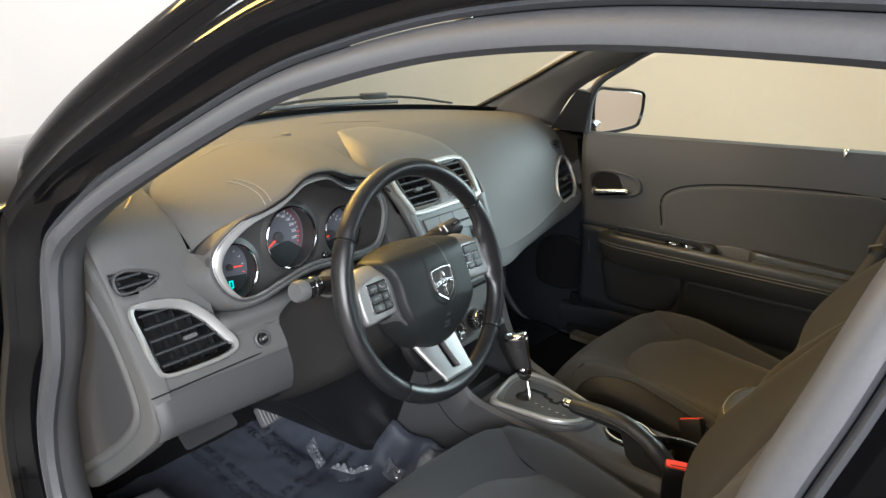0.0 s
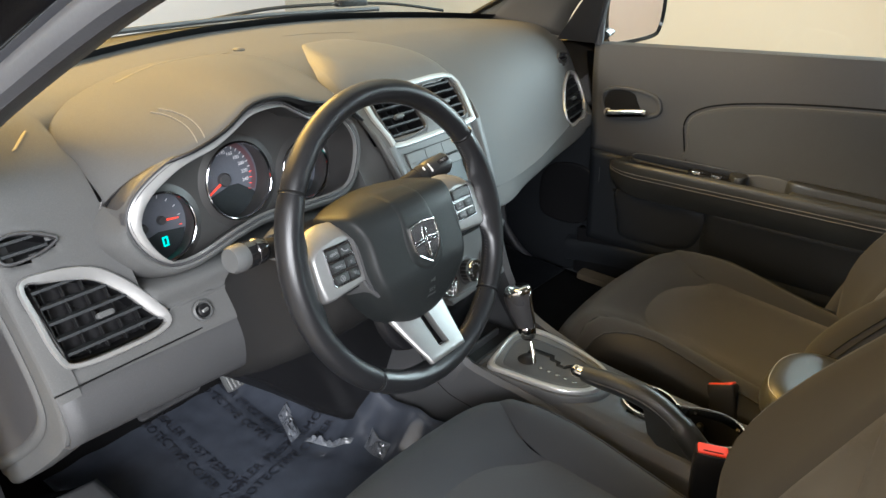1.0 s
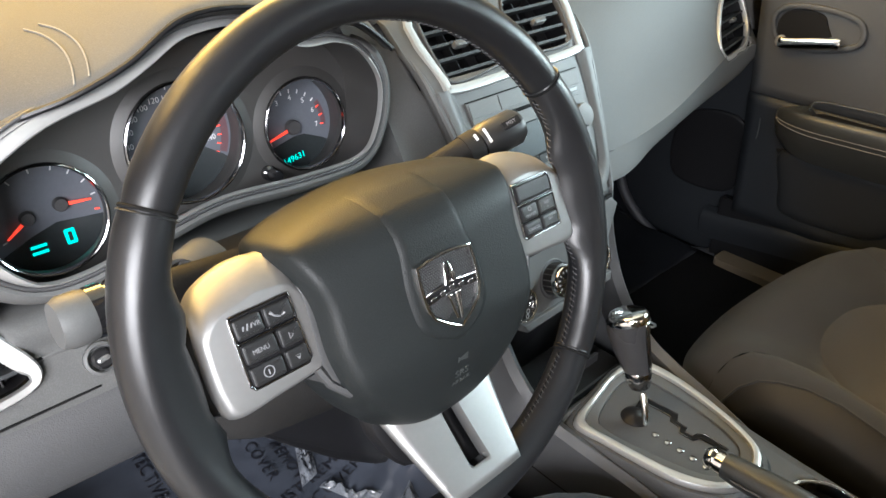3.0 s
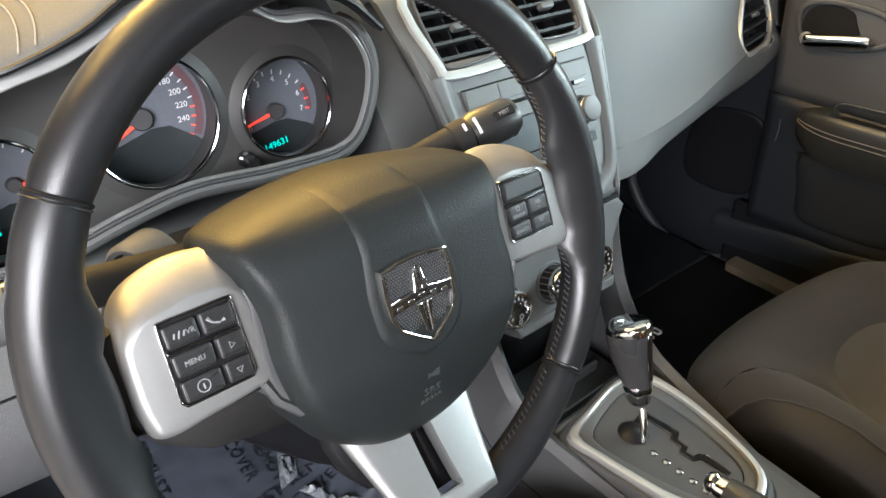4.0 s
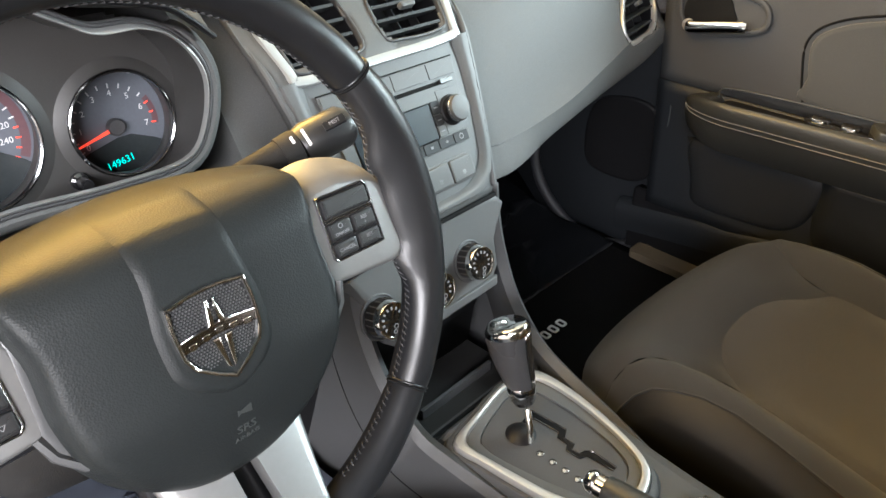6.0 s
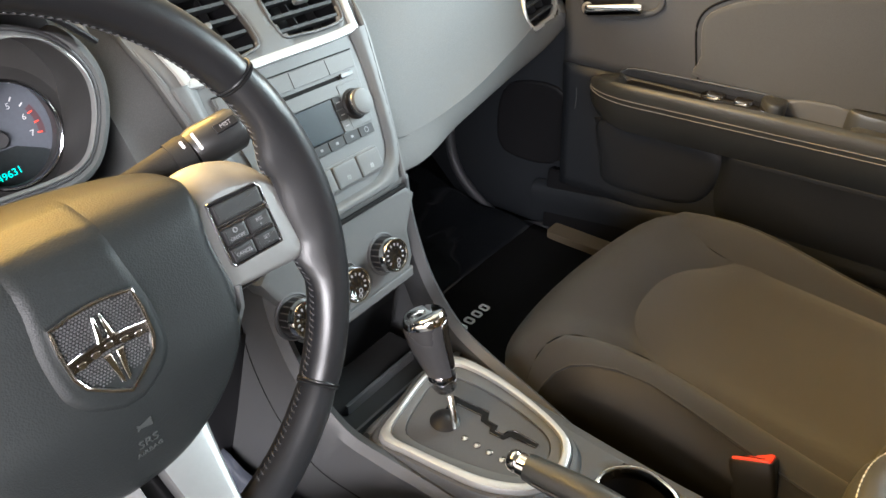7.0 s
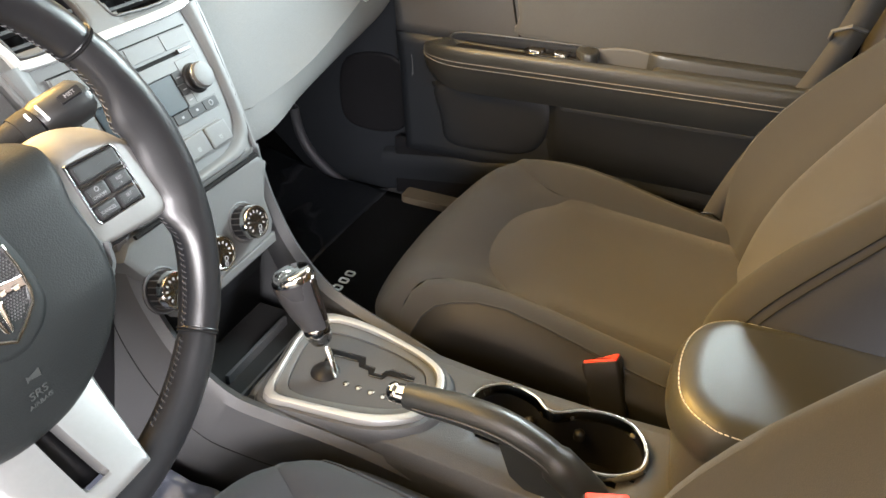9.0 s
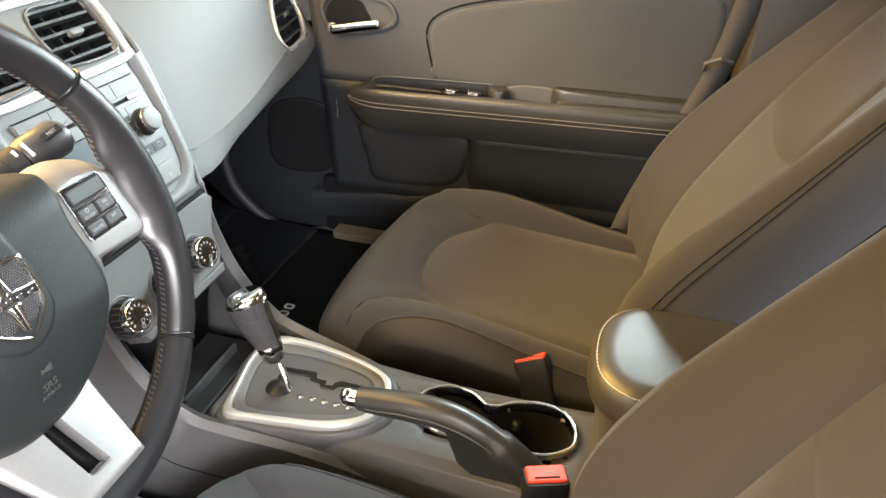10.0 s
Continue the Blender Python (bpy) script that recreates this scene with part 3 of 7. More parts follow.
END = [(0.43, 0.905), (0.395, 0.895), (0.362, 0.874), (0.318, 0.837), (0.267, 0.779), (0.226, 0.715), (0.2145, 0.668), (0.228, 0.627), (0.310, 0.550), (0.440, 0.440), (0.475, 0.430), (0.51, 0.445), (0.54, 0.60), (0.50, 0.75), (0.46, 0.85)]
part("end_surround", slab(end_line(END, 2), -0.03, 0.0, 0.006, m_end), DASH, dash)
RIB = [(0.401, 0.841), (0.386, 0.832), (0.357, 0.810), (0.320, 0.775), (0.294, 0.740), (0.270, 0.694), (0.267, 0.658), (0.296, 0.614), (0.359, 0.555), (0.481, 0.457)]
BACK = [(0.493, 0.453), (0.510, 0.498), (0.517, 0.553), (0.507, 0.598), (0.468, 0.653), (0.437, 0.705), (0.429, 0.753), (0.427, 0.803)]
part("end_panel", slab(end_line(RIB, 3, False) + end_line(BACK, 3, False), -0.004, 0.002, 0.002, m_end), TRIM, dash, "dark end panel")
part("end_rib", tube([m_end @ Vector((p.x, p.y, 0.001)) for p in end_line(RIB, 5, False)], 0.0088, 8, flat=0.5, up=(1, 0, 0)), DASH, dash, "raised grey rib")
part("end_bead", tube([m_end @ Vector((p.x, p.y, 0.001)) for p in end_line(BACK, 5, False)], 0.0022, 6, up=(1, 0, 0)), DASH, dash)

# knee panel under the driver's side
knee = []
for x in [-0.7400 + 0.5820 * i / 24 for i in range(25)]:
    z = 0.628 - 0.014 * min(1, (x + 0.7465) * 4)
    knee.append(curve([Vector((x, 0.226, 0.703)), Vector((x, 0.216, 0.690)), Vector((x, 0.207, 0.665)), Vector((x, 0.208, z + 0.018)), Vector((x, 0.222, z)), Vector((x, 0.28, z - 0.012)), Vector((x, 0.40, z - 0.015))], 4, False))
part("knee_panel", loft(knee, closed=False), LOWER, dash, "smooth grey knee panel", thick=0.003)
part("panel_gap", tube([(-0.741 + 0.200 * i / 10, 0.2220, 0.7045) for i in range(11)], 0.0012, 6), SEAMDARK, dash)
part("lower_cover", loft([curve(q, 5, False) for q in ([(-0.56, 0.24, 0.615), (-0.56, 0.27, 0.60), (-0.56, 0.42, 0.56), (-0.56, 0.6, 0.47)], [(-0.44, 0.24, 0.60), (-0.44, 0.29, 0.562), (-0.44, 0.32, 0.55), (-0.44, 0.6, 0.44)], [(-0.35, 0.22, 0.60), (-0.35, 0.285, 0.46), (-0.35, 0.31, 0.44), (-0.35, 0.6, 0.38)], [(-0.22, 0.20, 0.60), (-0.22, 0.28, 0.34), (-0.22, 0.31, 0.30), (-0.22, 0.6, 0.30)], [(-0.125, 0.20, 0.60), (-0.125, 0.27, 0.34), (-0.125, 0.30, 0.28), (-0.125, 0.6, 0.28)])], closed=False), BLACK, dash, "black under-dash cover", thick=0.004, sub=1)

# instrument hood: from the bezel's upper line forward over the pad
BEZEL = [(-0.601, 0.866), (-0.582, 0.898), (-0.532, 0.925), (-0.472, 0.940), (-0.432, 0.953), (-0.393, 0.967), (-0.343, 0.967), (-0.312, 0.951), (-0.287, 0.938), (-0.250, 0.935), (-0.218, 0.918), (-0.200, 0.882), (-0.212, 0.838), (-0.240, 0.812), (-0.310, 0.811), (-0.390, 0.817), (-0.450, 0.809), (-0.515, 0.795), (-0.558, 0.799), (-0.588, 0.826)]
CL = frame_of((0, 0.255, 0.86), (1, 0, 0), (0, 0.15, 1))
CLN = math.hypot(1, 0.15)
bezel2 = [Vector((x, (z - 0.86) * CLN)) for x, z in BEZEL]
CORNER = Vector((-0.5945, 0.318, 0.876))
brow = [CORNER, Vector((-0.5855, 0.307, 0.8915)), Vector((-0.571, 0.294, 0.9085)), Vector((-0.550, 0.281, 0.922)), Vector((-0.521, 0.269, 0.932)), Vector((-0.4915, 0.261, 0.9402)), Vector((-0.447, 0.2595, 0.956))]
brow += [CL @ Vector((x, (z - 0.86) * CLN, 0.010)) for x, z in ((-0.395, 0.980), (-0.340, 0.980), (-0.300, 0.966), (-0.265, 0.957), (-0.225, 0.945), (-0.192, 0.915))]
brow = curve(brow, 5, False)
back = curve([Vector(p) for p in [(-0.598, 0.385, 0.929), (-0.601, 0.402, 0.937), (-0.597, 0.425, 0.944), (-0.582, 0.455, 0.953), (-0.555, 0.485, 0.962), (-0.52, 0.515, 0.968), (-0.45, 0.56, 0.974), (-0.36, 0.60, 0.977), (-0.27, 0.60, 0.978), (-0.20, 0.575, 0.979), (-0.165, 0.52, 0.976), (-0.155, 0.46, 0.966), (-0.155, 0.40, 0.946)]], 5, False)
rings = []
for k, (w, lift, fwd) in enumerate(((0.0, -0.012, 0.008), (0.0, -0.004, -0.004), (0.0, 0.0, 0.0), (0.03, 0.002, 0.0), (0.12, 0.006, 0.0), (0.3, 0.010, 0.0), (0.55, 0.010, 0.0), (0.8, 0.006, 0.0), (0.95, 0.001, 0.0), (1.0, -0.006, 0.0))):
    ring = []
    for i, (p, q) in enumerate(zip(brow, back)):
        s = p.lerp(q, w)
        e = min(1.0, i / 10.0, (len(brow) - 1 - i) / 14.0)
        ring.append(s + Vector((0, fwd, lift * (0.3 + 0.7 * e))))
    rings.append(ring)
hood = part("instrument_hood", loft(rings, closed=False), DASH, dash, "stitched instrument hood", thick=0.003)
hood_tree = BVHTree.FromPolygons([p for r in rings for p in r], [(a * len(brow) + i, a * len(brow) + i + 1, (a + 1) * len(brow) + i + 1, (a + 1) * len(brow) + i) for a in range(len(rings) - 1) for i in range(len(brow) - 1)])
lip = rings[1]
part("hood_lip", tube(lip, 0.0028, 8), BLACK, hood, "black rubber lip")
for off in (0.0, 0.012):
    st = [hood_tree.ray_cast(Vector((x + off, y, 1.2)), Vector((0, 0, -1)))[0] for x, y in [(-0.487 + 0.042 * (k / 24) * (1 - k / 24), 0.262 + 0.100 * k / 24) for k in range(25)]]
    part("stitch_line", tube([p + Vector((0, 0, 0.0006)) for p in st if p], 0.0009, 5), THREADDULL, hood, "dull grey thread")

# raised centre arch round the stack, its slots and the sensor
pad_tree = BVHTree.FromPolygons([p for r in grid for p in r], [(a * len(grid[0]) + i, a * len(grid[0]) + i + 1, (a + 1) * len(grid[0]) + i + 1, (a + 1) * len(grid[0]) + i) for a in range(nx) for i in range(len(grid[0]) - 1)])


def top_of_dash(x, y):
    found = [t.ray_cast(Vector((x, y, 1.2)), Vector((0, 0, -1)))[0] for t in (pad_tree, hood_tree)]
    return max((p for p in found if p), key=lambda p: p.z)


for a, b, sag in (((-0.457, 0.503), (-0.178, 0.592), 0.016), ((-0.652, 0.405), (-0.618, 0.440), 0.0), ((-0.006, 0.651), (0.149, 0.59), 0.012)):
    path = []
    for i in range(25):
        q = Vector((*a, 0)).lerp(Vector((*b, 0)), i / 24)
        path.append(top_of_dash(q.x, q.y + sag * 4 * (i / 24) * (1 - i / 24)) + Vector((0, 0, 0.0003)))
    part("demister_slot", tube(path, [0.0008] + [0.0028] * 23 + [0.0008], 6, flat=0.25), TRIM, dash, "narrow dark slot")
part("light_sensor", lathe([(0.011, -0.002), (0.011, 0.0015), (0.008, 0.0035), (0.0, 0.0042)], 18, Matrix.Translation(top_of_dash(-0.157, 0.596))), TRIM, dash)

# push knob left of the column
knob = thing("rotary_switch", "small round switch with a silver pointer", "switch", (-0.533, 0.236, 0.725))
mk = frame_of((-0.533, 0.229, 0.725), (1, 0, 0), (0, 0.55, 1))
part("collar", lathe([(0.0145, -0.004), (0.0145, 0.003), (0.012, 0.0045), (0.0105, 0.003), (0.010, 0.0)], 24, mk), STACK, knob)
part("dial", lathe([(0.009, -0.002), (0.009, 0.006), (0.007, 0.008), (0.0, 0.008)], 20, mk), BLACK, knob)
part("pointer", block(0.011, 0.0045, 0.006, 0.0105, 0.002, mk @ pose(0, 0, 0, 0, 0, 10)), SILVER, knob)


def plane_frame(o, slope, tilt=0.0):
    """A panel that leans back by slope; tilt turns it to face outwards."""
    return frame_of(o, (1, tilt, 0), (0, slope, 1))


def to_local(o, m, slope, y0, z0, tilt=0.0, x0=0.0):
    inv = m.inverted()
    return [(inv @ Vector((p[0], y0 + slope * (p[1] - z0) + tilt * (p[0] - x0), p[1]))).xy for p in o]


def air_vent(name, label, o2, m, slats, frame_w, frame_mat, depth=0.045, vanes=4, tab=True, group="", rise=0.005, lean=None):
    c = sum((Vector((p[0], p[1], 0)) for p in o2), Vector()) / len(o2)
    v = thing(name, label, "air vent", m @ c, group=group)
    o2 = ccw(o2)
    if lean:
        # wider on the side that lean points to
        nn = [q - p for p, q in zip(o2, inset(o2, 1.0))]
        nn = [sum((nn[(i + k) % len(nn)] for k in range(-3, 4)), Vector((0, 0))).normalized() for i in range(len(nn))]
        ww = [frame_w * (0.60 + 0.75 * max(0.0, -(n.x * lean[0] + n.y * lean[1]))) for n in nn]
        part("surround", loft([[m @ Vector((*(p + n * w * k), z)) for p, n, w in zip(o2, nn, ww)] for k, z in ((0.0, -0.004), (0.0, rise - 0.002), (0.12, rise), (0.8, rise - 0.001), (1.0, rise - 0.004), (1.0, -0.006))], wrap=True), frame_mat, v, "satin silver surround")
    else:
        part("surround", band(o2, frame_w, -0.004, rise, 0.0018, m), frame_mat, v, "satin silver surround" if frame_mat is SILVER else "")
    inner = inset(o2, frame_w * 0.9)
    part("duct", loft([[m @ Vector((p.x, p.y, z)) for p in inset(inner, d)] for z, d in ((0.002, 0.0), (-0.02, 0.001), (-depth, 0.002))], caps=(False, True)), BLACK, v)
    ys = [p.y for p in inner]
    y0, y1 = min(ys), max(ys)
    for k in range(slats):
        y = y0 + (y1 - y0) * (k + 0.6) / (slats + 0.1)
        xs = []
        for a, b in zip(inner, inner[1:] + inner[:1]):
            if (a.y > y) != (b.y > y):
                xs.append(a.x + (b.x - a.x) * (y - a.y) / (b.y - a.y))
        if len(xs) < 2 or max(xs) - min(xs) < 0.01:
            continue
        x0, x1 = min(xs) + 0.001, max(xs) - 0.0045
        rr = []
        for x in (x0, x1):
            rr.append([m @ Vector((x, y + dy, z)) for dy, z in ((0.0020, 0.0005), (0.0030, -0.006), (0.005, -0.018), (0.0025, -0.019), (-0.0010, -0.006), (-0.0014, 0.0))])
        part("slat", loft(rr, caps=(True, True)), KEYGREY, v)
    xs = [p.x for p in inner]
    for k in range(vanes):
        x = min(xs) + (max(xs) - min(xs)) * (k + 0.7) / (vanes + 0.4)
        col = []
        for a, b in zip(inner, inner[1:] + inner[:1]):
            if (a.x > x) != (b.x > x):
                col.append(a.y + (b.y - a.y) * (x - a.x) / (b.x - a.x))
        if len(col) >= 2:
            part("vane", loft([[m @ Vector((x + dx, y, z)) for dx, z in ((-0.0008, -0.022), (0.0008, -0.022), (0.0035, -0.038), (0.002, -0.038))] for y in (min(col), max(col))], caps=(True, True)), KEYBLACK, v)
    if tab:
        part("tab", block(0.022, 0.0075, -0.002, 0.006, 0.003, m @ pose(c.x, c.y, 0.0)), STACK, v, "grey adjusting tab")
    return v


m = plane_frame((-0.66, 0.265, 0.775), 0.55)
m = m @ pose(0, 0, 0.006)
air_vent("air_vent", "large triangular driver's air vent with silver surround", to_local(VENT_L, m, 0.55, 0.237, 0.725), m, 5, 0.0122, SILVER, vanes=5, lean=(0.75, 0.66))
air_vent("window_vent", "small dark slotted window demister vent", to_local(VENT_S, m, 0.55, 0.239, 0.725), m, 2, 0.004, TRIM, depth=0.03, vanes=0, tab=False, rise=0.002)
m = plane_frame((0.68, 0.345, 0.80), 0.55, 0.18)
m = m @ pose(0, 0, 0.006)
air_vent("air_vent", "passenger's air vent with satin silver surround", to_local(VENT_R, m, 0.55, 0.340, 0.80, 0.18, 0.67), m, 5, 0.0085, SILVER, vanes=4)
air_vent("window_vent", "small dark slotted window demister vent", to_local(VENT_T, m, 0.55, 0.344, 0.80, 0.18, 0.67), m, 2, 0.004, TRIM, depth=0.03, vanes=0, tab=False, rise=0.002)


# ---- instrument cluster ----
ic = thing("instrument_cluster", "three-dial instrument cluster with silver bezel", "instrument cluster", (-0.4, 0.3, 0.80))
bez = ccw(curve(bezel2, 5))
nrm = [q - p for p, q in zip(bez, inset(bez, 1.0))]
wid = [0.0042 + 0.0145 * max(0.0, 0.8 * n.x - 0.4 * n.y + 0.05) * (1 - 0.6 * smooth(p.x, -0.47, -0.40)) for p, n in zip(bez, nrm)]
part("bezel", loft([[CL @ Vector((*(p + n * w * k), z)) for p, n, w in zip(bez, nrm, wid)] for k, z in ((0.0, -0.007), (0.0, -0.0035), (0.10, -0.0020), (0.35, 0.0010), (0.7, 0.0036), (0.92, 0.0040), (1.0, 0.0030), (1.0, -0.003))], wrap=True), SILVER, ic, "satin silver bezel")
part("outer_rim", band(inset(bez, -0.003), 0.004, -0.012, 0.0005, 0.002, CL), TRIM, ic)
out = [-n for n in nrm]


def surround_row(p, o):
    """From the bezel back to the pad; ahead of the hood it stays a narrow rim."""
    near = [CL @ Vector((*(p + o * d), z)) for d, z in ((0.0028, -0.006), (0.003, 0.0), (0.006, 0.0012), (0.010, -0.0005), (0.014, -0.006), (0.019, -0.018), (0.025, -0.04), (0.028, -0.06))]
    stub = [CL @ Vector((*(p + o * d), z)) for d, z in ((0.0028, -0.006), (0.003, -0.002), (0.0033, -0.002), (0.0036, -0.0025), (0.0038, -0.004), (0.004, -0.005), (0.004, -0.006), (0.004, -0.008))]
    z = 0.86 + p.y / CLN
    fold = [near[0], near[1]] + [near[1].lerp(CORNER + Vector((-0.003, -0.002, -0.002)), k) + Vector((0, 0, -0.004 * math.sin(math.pi * k))) for k in (0.08, 0.2, 0.4, 0.6, 0.8, 1.0)]
    if p.x < -0.5 and z > 0.850:
        a, b = smooth(z, 0.852, 0.868), smooth(z, 0.870, 0.884)
        return [q.lerp(f, a).lerp(t, b) for q, f, t in zip(near, fold, stub)]
    if z > 0.884 and p.x < -0.23:
        return stub
    if z > 0.884:
        a = smooth(p.x, -0.23, -0.205)
        return [t.lerp(q, a) for q, t in zip(near, stub)]
    return near


ring = [surround_row(p, o) for p, o in zip(bez, out)]
part("surround", loft([[r[k] for r in ring] for k in range(8)]), DASH, ic, "grained grey surround")
# dark panel between the bezel and the hood's edge
edge = [q for q in brow if q.x < -0.40]
rows = []
for q in edge:
    foot = min((CL @ Vector((*(p + o * 0.003), -0.003)) for p, o in zip(bez, out) if 0.86 + p.y / CLN > 0.862 and p.x < -0.30), key=lambda v: (v - Vector((q.x, v.y, q.z - 0.012))).length)
    rows.append([q + Vector((0.001, 0.003, -0.002)), q.lerp(foot, 0.35) + Vector((0, 0.004, -0.001)), q.lerp(foot, 0.7) + Vector((0, 0.003, 0)), foot + Vector((0, 0.002, 0))])
rows.insert(0, [CORNER + Vector((0.001, 0.003, -0.002))] + [CORNER.lerp(CL @ Vector((bezel2[0].x - 0.003, bezel2[0].y, -0.003)), k) + Vector((0, 0.003, 0)) for k in (0.35, 0.7, 1.0)])
part("brow_panel", loft(rows, closed=False), TRIM, ic, "dark panel under the hood edge", thick=0.001)
DEPTH = -0.075
part("housing", loft([[CL @ Vector((p.x, p.y, z)) for p in inset([Vector((q.x, q.y * (k if q.y < 0 else 1))) for q in bez], d)] for z, d, k in ((0.001, 0.0035, 1.0), (-0.012, 0.0035, 1.06), (-0.03, 0.0035, 1.25), (DEPTH + 0.012, 0.004, 1.5))], caps=(False, False)), HOUSING, ic, "warm grey dial housing")
GP = CL @ pose(0, 0, DEPTH + 0.012)
DP = CL @ pose(0, 0, DEPTH - 0.032)


def local(x, z):
    return x, (z - 0.86) * CLN


def gauge(x, z, r, name, hub):
    """A dial: its ring in the face plate, and further back the face with the needle's hub."""
    cx, cy = local(x, z)
    fx, fy = cx + (hub[0] - cx) * 0.6, cy + (hub[1] - cy) * 0.6
    g = part(name, slab(disc(r + 0.008, 48, fx, fy), 0.0, 0.004, 0.0008, DP), DIAL, ic, "grey round dial")
    turns = [2 * math.pi * i / 48 for i in range(48)]
    well = [(r + 0.008, -0.042, 1.0), (r + 0.005, -0.03, 0.7), (r, -0.005, 0.0), (r - 0.001, 0.002, 0.0), (r, 0.006, 0.0)]
    part("well", loft([[GP @ Vector((cx + (fx - cx) * k + q * math.cos(a), cy + (fy - cy) * k + q * math.sin(a), h)) for a in turns] for q, h, k in well]), HOUSING, g)
    part("ring", loft([[GP @ Vector((cx + q * math.cos(a), cy + q * math.sin(a), h)) for a in turns] for q, h in ((r - 0.0008, 0.003), (r - 0.0002, 0.0062), (r + 0.0010, 0.0070), (r + 0.0022, 0.0062), (r + 0.0030, 0.0))]), DARKCHROME, g, "dark chrome ring")
    part("shroud", loft([[GP @ Vector((cx + q * math.cos(a), cy + q * math.sin(a), h)) for a in turns] for q, h in ((r + 0.0028, 0.0045), (r + 0.009, 0.0025), (r + 0.016, -0.0005))]), HOUSING, g)
    return g, hub[0], hub[1]


def needle(g, cx, cy, deg, length, hub, name="needle"):
    m = DP @ pose(cx, cy, 0, 0, 0, deg)
    nd = part(name, loft([[m @ Vector(p) for p in ((x, w, 0.0075), (x, -w, 0.0075), (x, -w, 0.009), (x, w, 0.009))] for x, w in ((hub * 0.6, 0.0016), (length, 0.0007))], caps=(True, True)), NEEDLE, g, "red needle")
    part("needle_hub", lathe([(hub, 0.004), (hub, 0.009), (hub * 0.85, 0.011), (0.0, 0.011)], 20, m), TRIM, g)
    return nd


def window(g, cx, cy, r, arch, name="display"):
    """The dark lower part of a dial, below a skewed arch."""
    pts = [(1.12 * r * math.cos(a), 1.12 * r * math.sin(a)) for a in [math.radians(d) for d in range(212, 322, 9)]]
    pts += [(r * x, r * y) for x, y in arch]
    return part(name, slab([Vector((cx + x, cy + y)) for x, y in pts], 0.003, 0.0048, 0.0003, DP), DIALDARK, g, "dark display window")


def ticks(g, cx, cy, r, start, end, n, red=None, size=0.0045):
    for i in range(n):
        a = math.radians(start + (end - start) * i / (n - 1))
        m = DP @ pose(cx + r * 0.90 * math.cos(a), cy + r * 0.90 * math.sin(a), 0, 0, 0, math.degrees(a))
        part("tick", block(size, 0.0012, 0.0038, 0.0047, 0.0004, m, 0.0002), NEEDLE if red and i >= red else INK, g)


def numbers(g, cx, cy, r, start, end, words, size):
    for i, w in enumerate(words):
        a = math.radians(start + (end - start) * i / (len(words) - 1))
        lettering(w, size, DP @ pose(cx + r * math.cos(a), cy + r * math.sin(a), 0.0043), INK, g, "dial_number", 0.0002)


# face plate between the rings
RINGS = [(-0.390, 0.8605, 0.0560), (-0.2620, 0.8455, 0.0465), (-0.524, 0.830, 0.0475)]
wide = inset([Vector((q.x, q.y * (1.5 if q.y < 0 else 1))) for q in bez], -0.004)
cell, bm = 0.003, bmesh.new()
for i in range(150):
    for j in range(75):
        x, y = -0.63 + cell * i, -0.13 + cell * j
        if inside(wide, x, y) and all(math.hypot(x - rx, y - local(rx, rzz)[1]) > rr + 0.006 for rx, rzz, rr in RINGS):
            bm.faces.new([bm.verts.new(GP @ Vector((x + sx * cell / 2, y + sy * cell / 2, -0.0002))) for sx, sy in ((-1, -1), (1, -1), (1, 1), (-1, 1))])
bmesh.ops.remove_doubles(bm, verts=bm.verts[:], dist=0.0002)
part("face_plate", bm, HOUSING, ic, thick=0.001)
# speed
g, cx, cy = gauge(*RINGS[0], "speed_dial", (-0.3885, -0.0030))
window(g, cx, cy, 0.0560, ((0.98, -0.62), (0.86, -0.50), (0.45, -0.22), (0.15, -0.20), (-0.55, -0.40), (-0.98, -0.56)))
ticks(g, cx, cy, 0.056, 215, -30, 25, red=21)
numbers(g, cx, cy, 0.0405, 214, -13, ["0", "20", "40", "60", "80", "100", "120", "140", "160", "180", "200", "220", "240"], 0.0078)
needle(g, cx, cy, 208, 0.050, 0.0105)
part("red_zone", loft([[DP @ Vector((cx + q * math.cos(radians(a)), cy + q * math.sin(radians(a)), 0.0043)) for a in range(-28, 70, 6)] for q in (0.052, 0.060)], closed=False), REDZONE, g, "dull red band")
# engine speed
g, cx, cy = gauge(*RINGS[1], "rev_dial", (-0.2555, -0.0260))
window(g, cx, cy, 0.0455, ((0.98, -0.58), (0.80, -0.46), (0.30, -0.24), (0.0, -0.24), (-0.68, -0.40), (-0.98, -0.52)))
ticks(g, cx, cy, 0.0435, 205, -8, 15, red=12)
numbers(g, cx, cy, 0.032, 204, -8, ["0", "1", "2", "3", "4", "5", "6", "7"], 0.0080)
needle(g, cx, cy, 194, 0.040, 0.0085)
lettering("149631", 0.0098, DP @ pose(cx - 0.004, cy - 0.0345, 0.0049, 0, 0, 8), TEAL, g, "odometer_number", 0.0002)
part("red_zone", loft([[DP @ Vector((cx + q * math.cos(radians(a)), cy + q * math.sin(radians(a)), 0.0043)) for a in range(-10, 31, 5)] for q in (0.038, 0.044)], closed=False), REDZONE, g, "dull red band")
